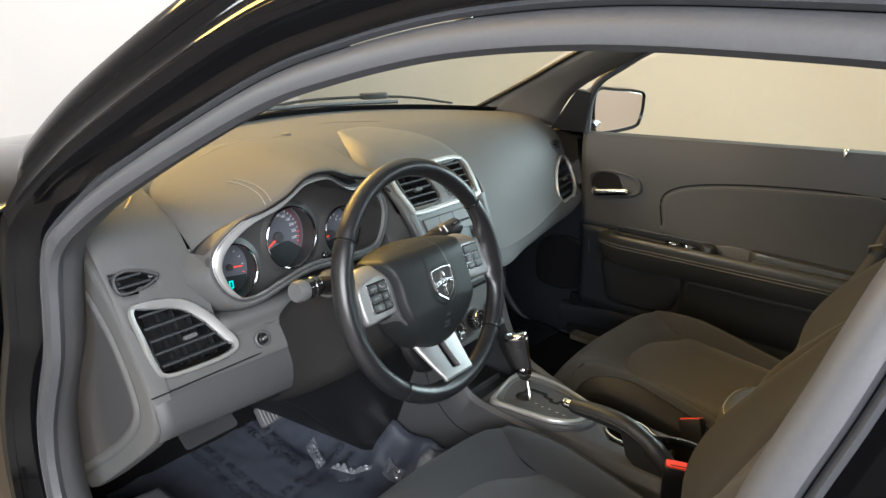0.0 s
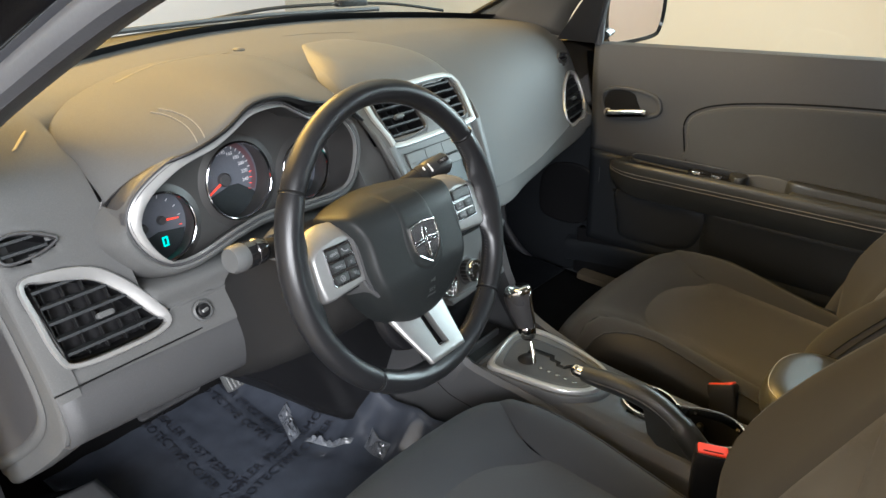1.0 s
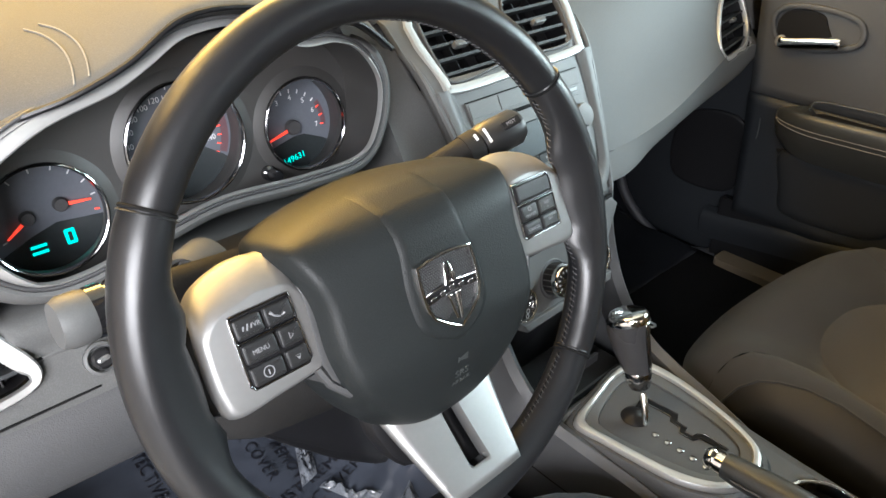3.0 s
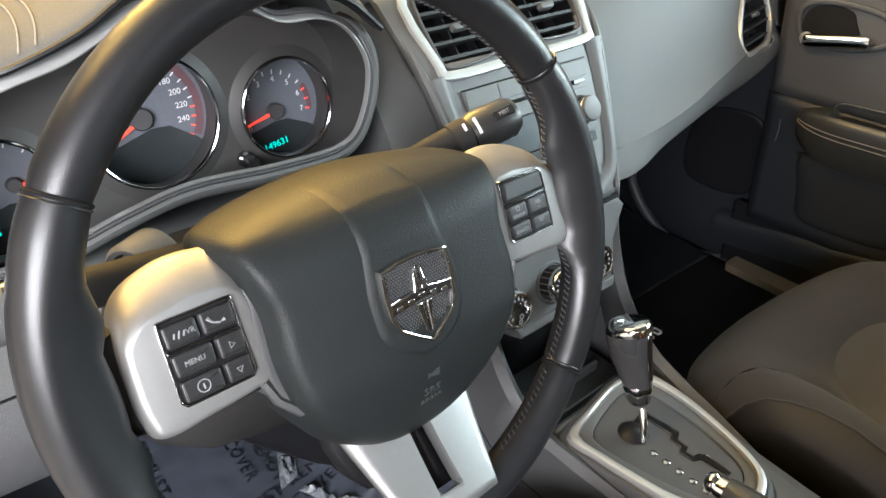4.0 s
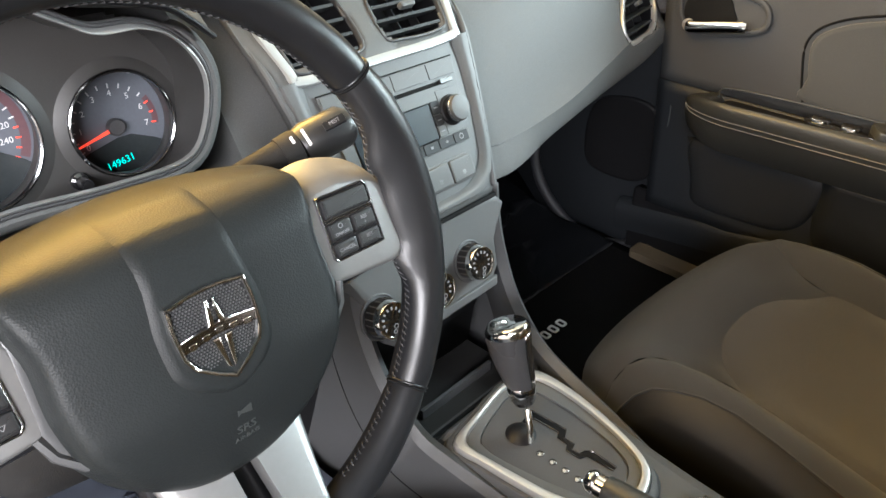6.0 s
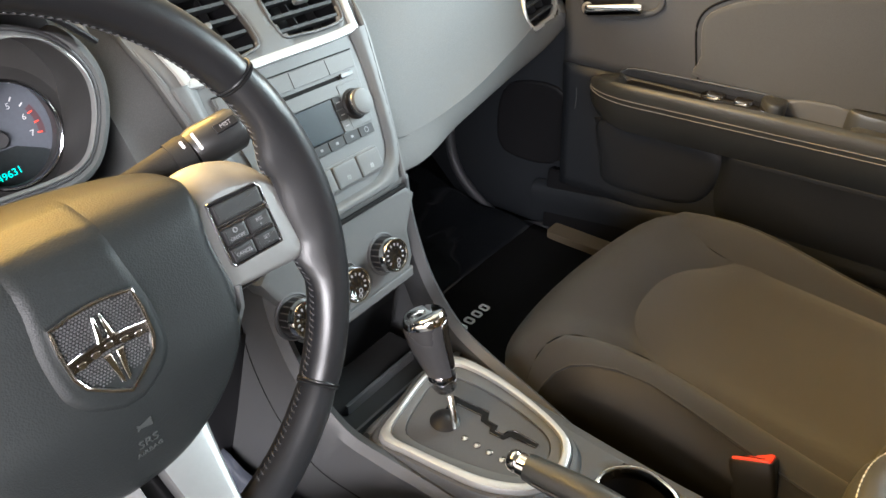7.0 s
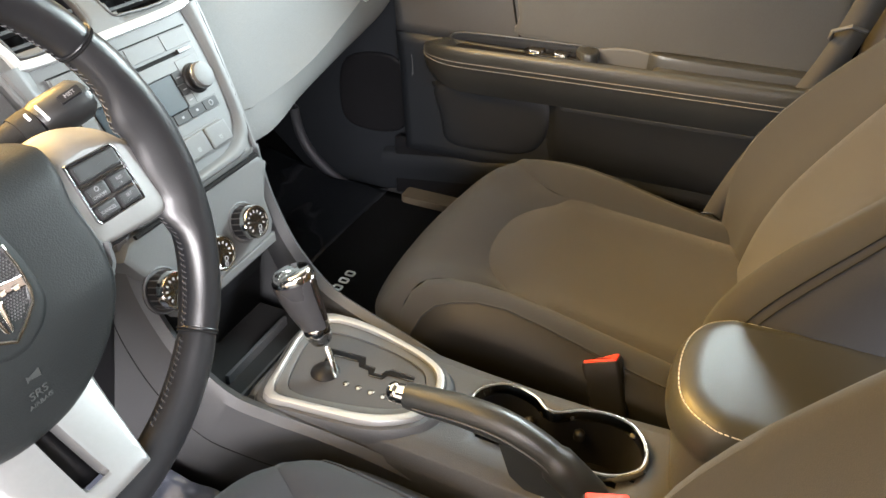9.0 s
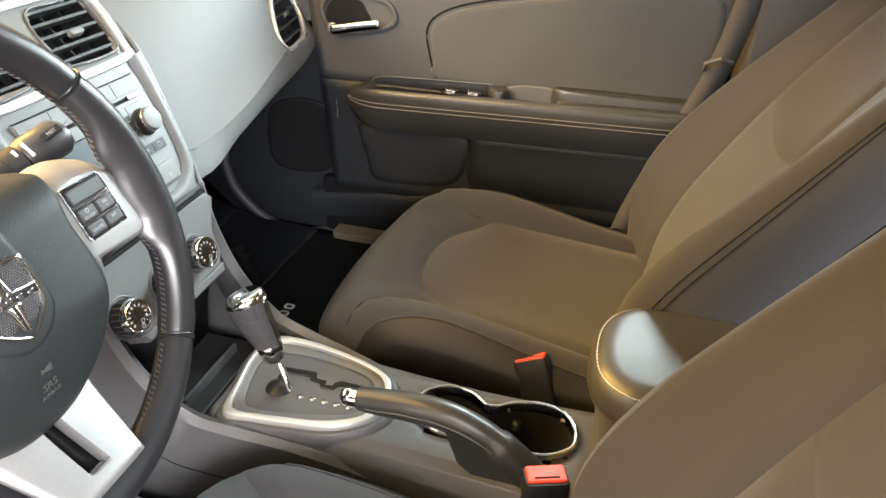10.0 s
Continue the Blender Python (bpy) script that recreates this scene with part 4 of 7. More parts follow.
# fuel and temperature
g, cx, cy = gauge(*RINGS[2], "fuel_dial", (-0.5150, -0.0380))
window(g, cx, cy, 0.0475, ((0.98, -0.30), (0.60, -0.26), (0.10, -0.20), (-0.40, -0.34), (-0.95, -0.56)))
ticks(g, cx, cy, 0.047, 200, 95, 5)
ticks(g, cx, cy, 0.047, 70, -12, 5, red=4)
needle(g, cx - 0.0175, cy + 0.002, 213, 0.024, 0.0065)
needle(g, cx + 0.012, cy + 0.006, -6, 0.026, 0.0065)
part("clock_bar", block(0.014, 0.003, 0.0046, 0.0052, 0.0006, DP @ pose(cx - 0.016, cy - 0.026, 0), 0.0002), TEAL, g, "glowing teal readout bar")
part("clock_bar", block(0.014, 0.003, 0.0046, 0.0052, 0.0006, DP @ pose(cx - 0.016, cy - 0.032, 0), 0.0002), TEAL, g)
part("gear_readout", band(rrect(0.0095, 0.015, 0.0015, 3, cx + 0.012, cy - 0.026), 0.003, 0.0046, 0.0052, 0.0003, DP), TEAL, g, "glowing teal gear letter frame")
cx, cy = local(-0.3145, 0.8075)
part("trip_knob", lathe([(0.008, 0.0), (0.008, 0.006), (0.0055, 0.008), (0.0055, 0.022), (0.0045, 0.024), (0, 0.024)], 18, GP @ pose(cx, cy, 0)), GLOSS, ic, "gloss black reset knob")


# ---- steering wheel ----
WM = frame_of((-0.37, 0.0, 0.86), (1, 0, 0), (0, math.sin(radians(25)), math.cos(radians(25))))
sw = thing("steering_wheel", "three-spoke black leather steering wheel with silver spokes", "steering wheel", WM @ Vector((0, 0, -0.05)))
RR, TR, RC = 0.182, 0.0147, -0.009
# the rim stands a little more upright than the hub's face
RIMF = frame_of((-0.37, 0.0, 0.86), (1, 0, 0), (0, math.sin(radians(18.8)), math.cos(radians(18.8)))) @ pose(-0.0065, 0, -0.0046)


def flare(deg):
    """How far the rim swells inwards where the spokes meet it."""
    d = (deg + 180) % 360 - 180
    side = max(bump_at(d, 13, 6), bump_at(d, -12, 5), bump_at(d, 0, 14), bump_at(d, 167, 6), bump_at(d, -168, 5), bump_at(abs(d), 180, 14))
    return 0.0105 * side + 0.004 * bump_at(d, -90, 14)


def bump_at(v, c, w):
    return math.exp(-((v - c) / w) ** 2)


def rim_point(deg, b, r=TR, out=0.0):
    """b runs round the section: 0 outside, 90 towards the driver, 180 inside."""
    a, q = radians(deg), radians(b)
    e = flare(deg)
    cb, sb = math.cos(q), math.sin(q)
    rho = RR + (r + out) * cb + (e * cb * abs(cb) if cb < 0 else 0.0)
    # a thumb rest is flatter and sits lower than the round grip
    h = 1.06 * (r + out) * sb * (1 - 0.25 * min(1.0, e / 0.009) * max(0.0, -cb)) - 0.25 * e * max(0.0, -cb)
    return RIMF @ Vector((rho * math.cos(a), RC + rho * math.sin(a), h))


def rim_piece(a0, a1, grip):
    k = max(8, int((a1 - a0) / 3))
    rings = []
    for i in range(k + 1):
        f = i / k
        # the cover draws in a little at each seam
        ends = min(i, k - i)
        r = TR * grip * (0.93 if ends == 0 else 0.985 if ends == 1 else 1.0)
        rings.append([rim_point(a0 + (a1 - a0) * f, 20 * j, r) for j in range(18)])
    return loft(rings, caps=(True, True))


CUTS = [31.8, 147.2, 233, 317, 391.8]
for n, (a0, a1) in enumerate(zip(CUTS, CUTS[1:])):
    lab = "smooth black leather rim" if n in (0, 2) else "grained black leather grip"
    seg = part("rim_section", rim_piece(a0 + 0.2, a1 - 0.2, 1.0 if n in (0, 2) else 1.035), LEATHER, sw, lab)
    for off, rr, mt in ((0.0, 0.0012, SEAMDARK), (0.75, 0.0006, LEATHER)):
        ring = [rim_point(a0 + off, 15 * j, TR * (0.955 if off == 0 else 1.01)) for j in range(24)]
        a = radians(a0 + 90)
        part("rim_seam", tube(ring, rr, 6, closed=True, up=RIMF.to_3x3() @ Vector((math.cos(a), math.sin(a), 0))), mt, seg)
# lacing on the inner side of the rim: a groove with a zigzag of thread
for a0, a1, side in ((-42, -10, 180), (-68, -44.5, 180), (33, 92, 198), (95, 146, 198), (197, 231.5, 180), (234.5, 246, 180), (12, 30.5, 184)):
    k = int((a1 - a0) / 1.5)
    bm = bmesh.new()
    for i in range(k):
        a = a0 + (a1 - a0) * i / k
        tube([rim_point(a, side - 9, TR, 0.0002), rim_point(a + 0.5, side, TR, 0.0007), rim_point(a + 1.0, side + 9, TR, 0.0002)], 0.00055, 4, bm=bm)
    tagged(part("stitching", bm, STITCHGREY, sw, "dark grey lacing"), kind="stuff")
    part("lacing_groove", tube([rim_point(a0 + (a1 - a0) * i / 24, side, TR, 0.0) for i in range(25)], 0.0008, 5), SEAMDARK, sw)


def wpt(x, y, z):
    return WM @ Vector((x, y, z))


# airbag cover: a shield with a flat face that rolls back at the top
COVER = [(0.0, 0.0645), (0.048, 0.061), (0.086, 0.054), (0.0985, 0.045), (0.0945, 0.022), (0.0905, 0.0), (0.0915, -0.032), (0.084, -0.064), (0.062, -0.097), (0.031, -0.1195), (0.0, -0.1250), (-0.031, -0.1195), (-0.062, -0.097), (-0.084, -0.064), (-0.0915, -0.032), (-0.0905, 0.0), (-0.0945, 0.022), (-0.0985, 0.045), (-0.086, 0.054), (-0.048, 0.061)]
co = ccw(curve([Vector(p) for p in COVER], 5))


def face_z(x, y):
    """The cover's face over the rim plane, edges left out."""
    return 0.0160 - 13.0 * max(0.0, y - 0.012) ** 2 - 0.9 * max(0.0, y - 0.040) - 1.9 * max(0.0, -y - 0.050) ** 1.45 - 1.0 * x * x


def dome_z(s, x, y):
    """s runs from edge 0 to middle 1."""
    return face_z(x, y) - 0.030 * max(0.0, 1 - s / 0.15) ** 2.6


rings = []
for s in (0.0, 0.012, 0.03, 0.055, 0.085, 0.12, 0.16, 0.21, 0.28, 0.36, 0.46, 0.6, 0.78, 0.97):
    k = 1 - 0.985 * s
    rings.append([wpt(p.x * k, p.y * k - 0.018 * (1 - k), dome_z(s, p.x * k, p.y * k - 0.018 * (1 - k))) for p in co])
first = [wpt(p.x * 0.985, p.y * 0.985, min(-0.060, face_z(p.x, p.y) - 0.034)) for p in co]
cover = part("airbag_cover", loft([first] + rings, caps=(True, True)), AIRBAG, sw, "grained black airbag cover")
# the middle panel stands proud between two creases and ends in a shield round the badge
nc = len(co)
cover_tree = BVHTree.FromPolygons([p for r in rings for p in r], [(a * nc + i, a * nc + (i + 1) % nc, (a + 1) * nc + (i + 1) % nc, (a + 1) * nc + i) for a in range(len(rings) - 1) for i in range(nc)])
outward = WM.to_3x3() @ Vector((0, 0, 1))


def over_cover(x, y, dz):
    hit = cover_tree.ray_cast(wpt(x, y, 0.06), -outward)[0]
    return (hit or wpt(x, y, face_z(x, y))) + outward * dz


ridge = []
for w, y in curve([Vector(p) for p in [(0.0262, 0.0575), (0.0256, 0.0545), (0.0250, 0.0500), (0.0245, 0.0420), (0.0242, 0.032), (0.0245, 0.018), (0.0264, 0.004), (0.0284, -0.010), (0.0282, -0.028), (0.0258, -0.038), (0.0170, -0.0475), (0.003, -0.0555)]], 5, False):
    h = 0.0021 * min(1.0, max(0.0, (0.0580 - y) / 0.005)) * min(1.0, max(0.0, (y + 0.0565) / 0.004))
    row = [(-w - 0.005, -0.0008), (-w - 0.0024, h * 0.25), (-w - 0.0002, h * 0.9), (-w + 0.003, h)] + [(w * k / 5, h) for k in range(-4, 5)] + [(w - 0.003, h), (w + 0.0002, h * 0.9), (w + 0.0024, h * 0.25), (w + 0.005, -0.0008)]
    ridge.append([over_cover(x, y, dz) for x, dz in row])
part("centre_ridge", loft(ridge, closed=False), AIRBAG, cover, "raised middle panel")
# badge
BADGE = [(-0.0240, 0.0035), (-0.012, 0.0058), (0.0, 0.0066), (0.012, 0.0058), (0.0240, 0.0035), (0.0252, -0.010), (0.0242, -0.026), (0.0205, -0.0345), (0.010, -0.0425), (0.0, -0.0485), (-0.010, -0.0425), (-0.0205, -0.0345), (-0.0242, -0.026), (-0.0252, -0.010)]
bo = []
for i, p in enumerate(BADGE):
    bo += [Vector(p).lerp(Vector(BADGE[(i + 1) % len(BADGE)]), t) for t in (0.0, 0.33, 0.66)]
mb = WM @ pose(0, 0, 0.0178, 3, 0, 0)
badge = part("badge", band(bo, 0.0026, -0.002, 0.0044, 0.0011, mb), CHROME, sw, "polished chrome shield badge")
part("mesh_plate", slab(inset(ccw(bo), 0.002), 0.0, 0.0016, 0.0004, mb), BLACK, badge)
bm = bmesh.new()
for i in range(25):
    for j in range(33):
        x, y = -0.0235 + 0.0020 * i + (0.0010 if j % 2 else 0), -0.047 + 0.00165 * j
        if inside(inset(ccw(bo), 0.0032), x, y):
            block(0.0013, 0.0013, 0.001, 0.0022, 0.0003, mb @ pose(x, y, 0, 0, 0, 45), 0.0003, bm=bm)
tagged(part("mesh_studs", bm, TRIM, badge), kind="stuff")
part("badge_bar", slab([Vector(p) for p in ((-0.0235, -0.0165), (0.0, -0.0135), (0.0235, -0.0165), (0.0235, -0.0240), (0.0, -0.0210), (-0.0235, -0.0240))], 0.001, 0.0036, 0.001, mb), DARKCHROME, badge)
for sx in (-1, 1):
    part("badge_blade", slab([Vector((sx * x, y)) for x, y in ((0.0010, -0.001), (0.0026, -0.0005), (0.0050, -0.0135), (0.0058, -0.0155), (0.0012, -0.0155))], 0.001, 0.0046, 0.0009, mb), CHROME, badge)
    part("badge_blade", slab([Vector((sx * x, y)) for x, y in ((0.0012, -0.0225), (0.0062, -0.0225), (0.0052, -0.0260), (0.0030, -0.0395), (0.0008, -0.0415))], 0.001, 0.0046, 0.0009, mb), CHROME, badge)
for k in range(5):
    part("badge_mark", block(0.0044, 0.0036, 0.0034, 0.0042, 0.0011, mb @ pose(-0.0165 + 0.00825 * k, -0.0188 + 0.00013 * -abs(-0.0165 + 0.00825 * k) * 1000 * 1.2, 0), 0.0003), CHROME, badge)


def on_cover(x, y, tilt):
    return WM @ pose(x, y, face_z(x, y) + 0.0002, tilt, 0, 0)


def slope_at(y):
    return math.degrees(math.atan((face_z(0, y + 0.002) - face_z(0, y - 0.002)) / 0.004))


lettering("SRS", 0.0085, on_cover(0.0, -0.0835, slope_at(-0.0835)), INKFAINT, cover, "airbag_mark", 0.0003)
lettering("AIRBAG", 0.0048, on_cover(0.0, -0.0900, slope_at(-0.0900)), INKFAINT, cover, "airbag_mark", 0.0003)
hm = on_cover(0.0, -0.0715, slope_at(-0.0715))
part("horn_mark", slab([Vector(p) for p in ((-0.0045, 0.0026), (-0.0028, 0.0012), (0.0045, 0.0034), (0.0045, -0.0030), (-0.0028, -0.0008), (-0.0045, -0.0022))], 0.0, 0.0004, 0.0001, hm), INKFAINT, cover)

# side spokes with keys; the silver plates sit below the cover's face
SM = WM @ pose(0, 0, -0.0105)
for sx in (-1, 1):
    core = [Vector((sx * x, y)) for x, y in ((0.07, 0.026), (0.165, 0.018), (0.168, -0.034), (0.07, -0.038))]
    part("spoke_core", slab(curve(core, 4), -0.034, -0.018, 0.006, WM), LEATHER, sw)
    o = [Vector((sx * x, y)) for x, y in ((0.086, 0.038), (0.100, 0.0440), (0.122, 0.0445), (0.145, 0.036), (0.1555, 0.020), (0.1585, -0.004), (0.158, -0.028), (0.1515, -0.0405), (0.124, -0.0395), (0.098, -0.0375), (0.088, -0.034), (0.086, 0.0))]
    po_ = ccw(curve(o, 5))
    up_ = [min(1.0, max(0.0, (p.y - 0.012) / 0.030)) for p in po_]
    heart = Vector((sx * 0.119, -0.005))
    mid_ = [p.lerp(heart, 0.035) for p in po_]
    in_ = [p.lerp(heart, 0.10 + 0.28 * k) for p, k in zip(po_, up_)]
    part("spoke_plate", loft([[SM @ Vector((p.x, p.y, z)) for p, z in zip(ring, zs)] for ring, zs in ((po_, [-0.026] * len(po_)), (po_, [-0.005 - 0.017 * k for k in up_]), (mid_, [0.0008 - 0.0175 * k for k in up_]), ([p.lerp(heart, 0.06 + 0.10 * k) for p, k in zip(po_, up_)], [0.0030 - 0.0125 * k for k in up_]), (in_, [0.0042] * len(po_)), ([p.lerp(heart, 0.05) for p in in_], [0.0046] * len(po_)))], caps=(True, True)), SPOKE, sw, "satin silver spoke plate")
    flank = [Vector((sx * x, y)) for x, y in ((0.072, 0.034), (0.089, 0.0375), (0.0905, 0.026), (0.0935, 0.0), (0.0955, -0.034), (0.0915, -0.047), (0.080, -0.060), (0.066, -0.068))]
    part("spoke_flank", slab(flank, -0.045, 0.0048, 0.0035, SM), FLANK, sw, "dark grey spoke flank")
    part("flank_lip", tube([SM @ Vector((sx * x, y, 0.0035)) for x, y in ((0.080, -0.060), (0.0915, -0.047), (0.0955, -0.034))], 0.003, 6), FLANK, sw)
    px, py = sx * 0.1185, -0.0045 if sx < 0 else -0.0005
    pad = [Vector((px + x, py + y)) for x, y in ((-0.0195, 0.0225), (0.0195, 0.0225), (0.0205, -0.0195), (0.0180, -0.0225), (-0.0180, -0.0225), (-0.0205, -0.0195))] if sx < 0 else [Vector((px + x, py + y)) for x, y in ((-0.0205, 0.0215), (0.0175, 0.0215), (0.0205, 0.0180), (0.0205, -0.0215), (-0.0185, -0.0215), (-0.0205, -0.0190))]
    pad = ccw(curve([a.lerp(b, t) for a, b in zip(pad, pad[1:] + pad[:1]) for t in (0.06, 0.5, 0.94)], 3))
    key = part("key_pad", slab(pad, 0.0, 0.0054, 0.0010, SM), GLOSS, sw, "gloss black key pad")
    part("key_pad_edge", band(inset(ccw(pad), -0.0008), 0.0013, 0.002, 0.0064, 0.0005, SM), DARKCHROME, key)
    if sx < 0:
        keys = [(-0.0098, 0.0140, 0.0178, 0.0125), (0.0098, 0.0140, 0.0178, 0.0125), (-0.0078, -0.0015, 0.0215, 0.0125), (0.0123, -0.0015, 0.0145, 0.0125), (-0.0078, -0.0155, 0.0215, 0.0120), (0.0123, -0.0155, 0.0145, 0.0120)]
        part("key_strip", block(0.0385, 0.0012, 0.004, 0.0072, 0.0004, SM @ pose(px, py + 0.0062, 0), 0.0004), DARKCHROME, key, "chrome dividing strip")
    else:
        keys = [(0.0, 0.0132, 0.0375, 0.0135), (-0.0098, -0.0025, 0.0180, 0.0118), (0.0098, -0.0025, 0.0180, 0.0118), (-0.0098, -0.0152, 0.0180, 0.0105), (0.0098, -0.0152, 0.0180, 0.0105)]
        part("key_strip", block(0.0395, 0.0011, 0.004, 0.0068, 0.0004, SM @ pose(px, py + 0.0048, 0), 0.0004), DARKCHROME, key, "chrome dividing strip")
    for kx, ky, w, h in keys:
        part("key", block(w, h, 0.004, 0.0076, 0.002, SM @ pose(px + kx, py + ky, 0), 0.0014), KEYBLACK, key)
    top_h = 0.0078
    if sx < 0:
        lettering("MENU", 0.0040, SM @ pose(px - 0.0078, py - 0.0015, top_h), INKSOFT, key, "key_word", 0.0001)
        part("phone_mark", tube([SM @ Vector((px + 0.0085 + x, py + 0.0142 + y, top_h)) for x, y in ((-0.0042, 0.0022), (-0.0020, -0.0008), (0.0015, -0.0022), (0.0046, -0.0014))], [0.0011, 0.0006, 0.0006, 0.0011], 5, up=(1, 0, 0)), INKSOFT, key)
        for dx in (-0.0026, 0.0, 0.0026):
            part("voice_mark", block(0.0009, 0.0042 - abs(dx) * 500 * 0.001, 0.0075, top_h + 0.0002, 0.0003, SM @ pose(px - 0.0110 + dx, py + 0.0140, 0, 0, 0, -20), 0.0001), INKSOFT, key)
        lettering("VR", 0.0040, SM @ pose(px - 0.0050, py + 0.0140, top_h), INKSOFT, key, "key_word", 0.0001)
        part("info_mark", band(disc(0.0036, 18, px - 0.0078, py - 0.0155), 0.0006, 0.0075, top_h + 0.0002, 0.0001, SM), INKSOFT, key)
        part("info_mark", block(0.0009, 0.0032, 0.0075, top_h + 0.0002, 0.0003, SM @ pose(px - 0.0078, py - 0.0158, 0), 0.0001), INKSOFT, key)
        for dy, turn in ((-0.0015, -90), (-0.0155, 180)):
            tri = [SM.inverted() @ (SM @ pose(px + 0.0123, py + dy, 0, 0, 0, turn) @ Vector((x, y, 0))) for x, y in ((-0.0020, -0.0012), (0.0020, -0.0012), (0.0, 0.0020))]
            part("arrow_mark", band([Vector((q.x, q.y)) for q in tri], 0.0006, 0.0075, top_h + 0.0002, 0.0001, SM), INKSOFT, key)
    else:
        for w, kx, ky, s in (("RES", 0.0098, -0.0008, 0.0034), ("+", 0.0098, -0.0045, 0.0036), ("ON/OFF", -0.0098, -0.0048, 0.0032), ("SET", 0.0098, -0.0138, 0.0034), ("-", 0.0098, -0.0172, 0.0036), ("CANCEL", -0.0098, -0.0155, 0.0034)):
            lettering(w, s, SM @ pose(px + kx, py + ky, top_h), INKSOFT, key, "key_word", 0.0001)
        part("cruise_mark", band(disc(0.0018, 14, px - 0.0098, py + 0.0002), 0.0005, 0.0075, top_h + 0.0002, 0.0001, SM), INKSOFT, key)
# lower spoke: a silver fork that rises from behind the cover to the rim
def fork_point(x, y):
    v = min(1.0, max(0.0, (-0.095 - y) / 0.074))
    return wpt(x, y, -0.033 + 0.030 * v ** 1.25 - 0.004 * (abs(x) / 0.05) ** 3)


def fork_half(y):
    v = min(1.0, max(0.0, (-0.095 - y) / 0.074))
    return 0.0545 - 0.019 * v


bm = bmesh.new()
fx = [-1, -0.98, -0.93, -0.85, -0.7, -0.5, -0.32, -0.25, 0.25, 0.32, 0.5, 0.7, 0.85, 0.93, 0.98, 1]
fy = [-0.085, -0.10, -0.115, -0.130, -0.145, -0.157, -0.158, -0.161, -0.166, -0.172]
vs = []
for y in fy:
    sl = 0.0072 + 0.0018 * (y + 0.158) / -0.07
    row = []
    for u in fx:
        x = math.copysign(sl if abs(u) == 0.25 else sl + 0.0025 if abs(u) == 0.32 else sl + 0.0025 + (fork_half(y) - sl - 0.0025) * (abs(u) - 0.32) / 0.68, u)
        drop = 0.006 if abs(u) == 1 else 0.002 if abs(u) == 0.98 else 0.0
        # the slot's edges are bevelled
        if abs(u) == 0.25 and y > -0.1575:
            drop = 0.010
        row.append(bm.verts.new(fork_point(x, y) - WM.to_3x3() @ Vector((0, 0, drop))))
    vs.append(row)
for j in range(len(fy) - 1):
    for i in range(len(fx) - 1):
        if fx[i] == -0.25 and fy[j] > -0.1575:
            continue
        bm.faces.new((vs[j][i], vs[j][i + 1], vs[j + 1][i + 1], vs[j + 1][i]))
lower = part("lower_spoke", bm, SPOKE, sw, "satin silver lower spoke", thick=0.009)
part("spoke_slot", loft([[fork_point(x, y) + WM.to_3x3() @ Vector((0, 0, -0.0125)) for x in (-0.011, 0.011)] for y in (-0.09, -0.12, -0.145, -0.160)], closed=False), BLACK, lower, "dark slot", thick=0.002)
part("spoke_back", slab(curve([Vector(p) for p in ((-0.05, -0.08), (-0.038, -0.150), (0.038, -0.150), (0.05, -0.08))], 4), -0.062, -0.046, 0.006, WM), BLACK, sw)

# column shroud, stalks, lock
col = thing("steering_column", "black plastic steering column shroud with ignition lock", "steering column", (-0.37, 0.15, 0.70))
rings = []
for y, zc, w, h in ((0.045, 0.780, 0.064, 0.048), (0.06, 0.773, 0.082, 0.060), (0.12, 0.748, 0.103, 0.090), (0.20, 0.705, 0.112, 0.105), (0.27, 0.645, 0.112, 0.09), (0.36, 0.61, 0.11, 0.08)):
    rings.append([Vector((-0.375 + p.x, y, zc + p.y)) for p in rrect(2 * w, 2 * h, 0.035, 5)])
part("shroud", loft(rings, caps=(True, True)), SHROUD, col, "black plastic shroud")
mi = frame_of((-0.4765, 0.125, 0.837), (0.55, -0.83, 0), (0, 0.15, 1))
part("lock_ring", lathe([(0.021, -0.014), (0.021, 0.010), (0.018, 0.014), (0.015, 0.012), (0.014, 0.004), (0, 0.004)], 24, mi), STACK, col, "grey ignition lock ring")
part("key_slot", block(0.004, 0.016, 0.003, 0.006, 0.001, mi), BLACK, col)
lamp_stalk = thing("indicator_stalk", "black indicator stalk with a grey turning end", "stalk", (-0.54, 0.09, 0.86))
P = [Vector(p) for p in ((-0.44, 0.110, 0.838), (-0.50, 0.098, 0.851), (-0.535, 0.091, 0.8585))]
part("stalk", tube(curve(P, 6, False), [0.013] * 3 + [0.0125] * 10, 14), SHROUD, lamp_stalk)
part("collar", tube([(-0.532, 0.0905, 0.860), (-0.536, 0.09, 0.8605), (-0.545, 0.09, 0.861), (-0.546, 0.09, 0.861), (-0.548, 0.09, 0.861), (-0.549, 0.09, 0.861), (-0.559, 0.0895, 0.8615)], [0.0145, 0.016, 0.0162, 0.0148, 0.0148, 0.0165, 0.0165], 18), GLOSS, lamp_stalk)
part("end_knob", tube([(-0.558, 0.0895, 0.8615), (-0.563, 0.089, 0.862), (-0.574, 0.088, 0.863), (-0.579, 0.0877, 0.8635)], [0.0155, 0.0168, 0.0165, 0.014], 20), STACK, lamp_stalk, "pale grey end knob")
wipe = thing("wiper_stalk", "black wiper stalk with white markings", "stalk", (-0.22, 0.09, 0.87))
part("stalk", tube([(-0.31, 0.115, 0.845), (-0.27, 0.108, 0.855), (-0.235, 0.10, 0.865)], [0.010, 0.0115, 0.0135], 14, flat=1.1), SHROUD, wipe)
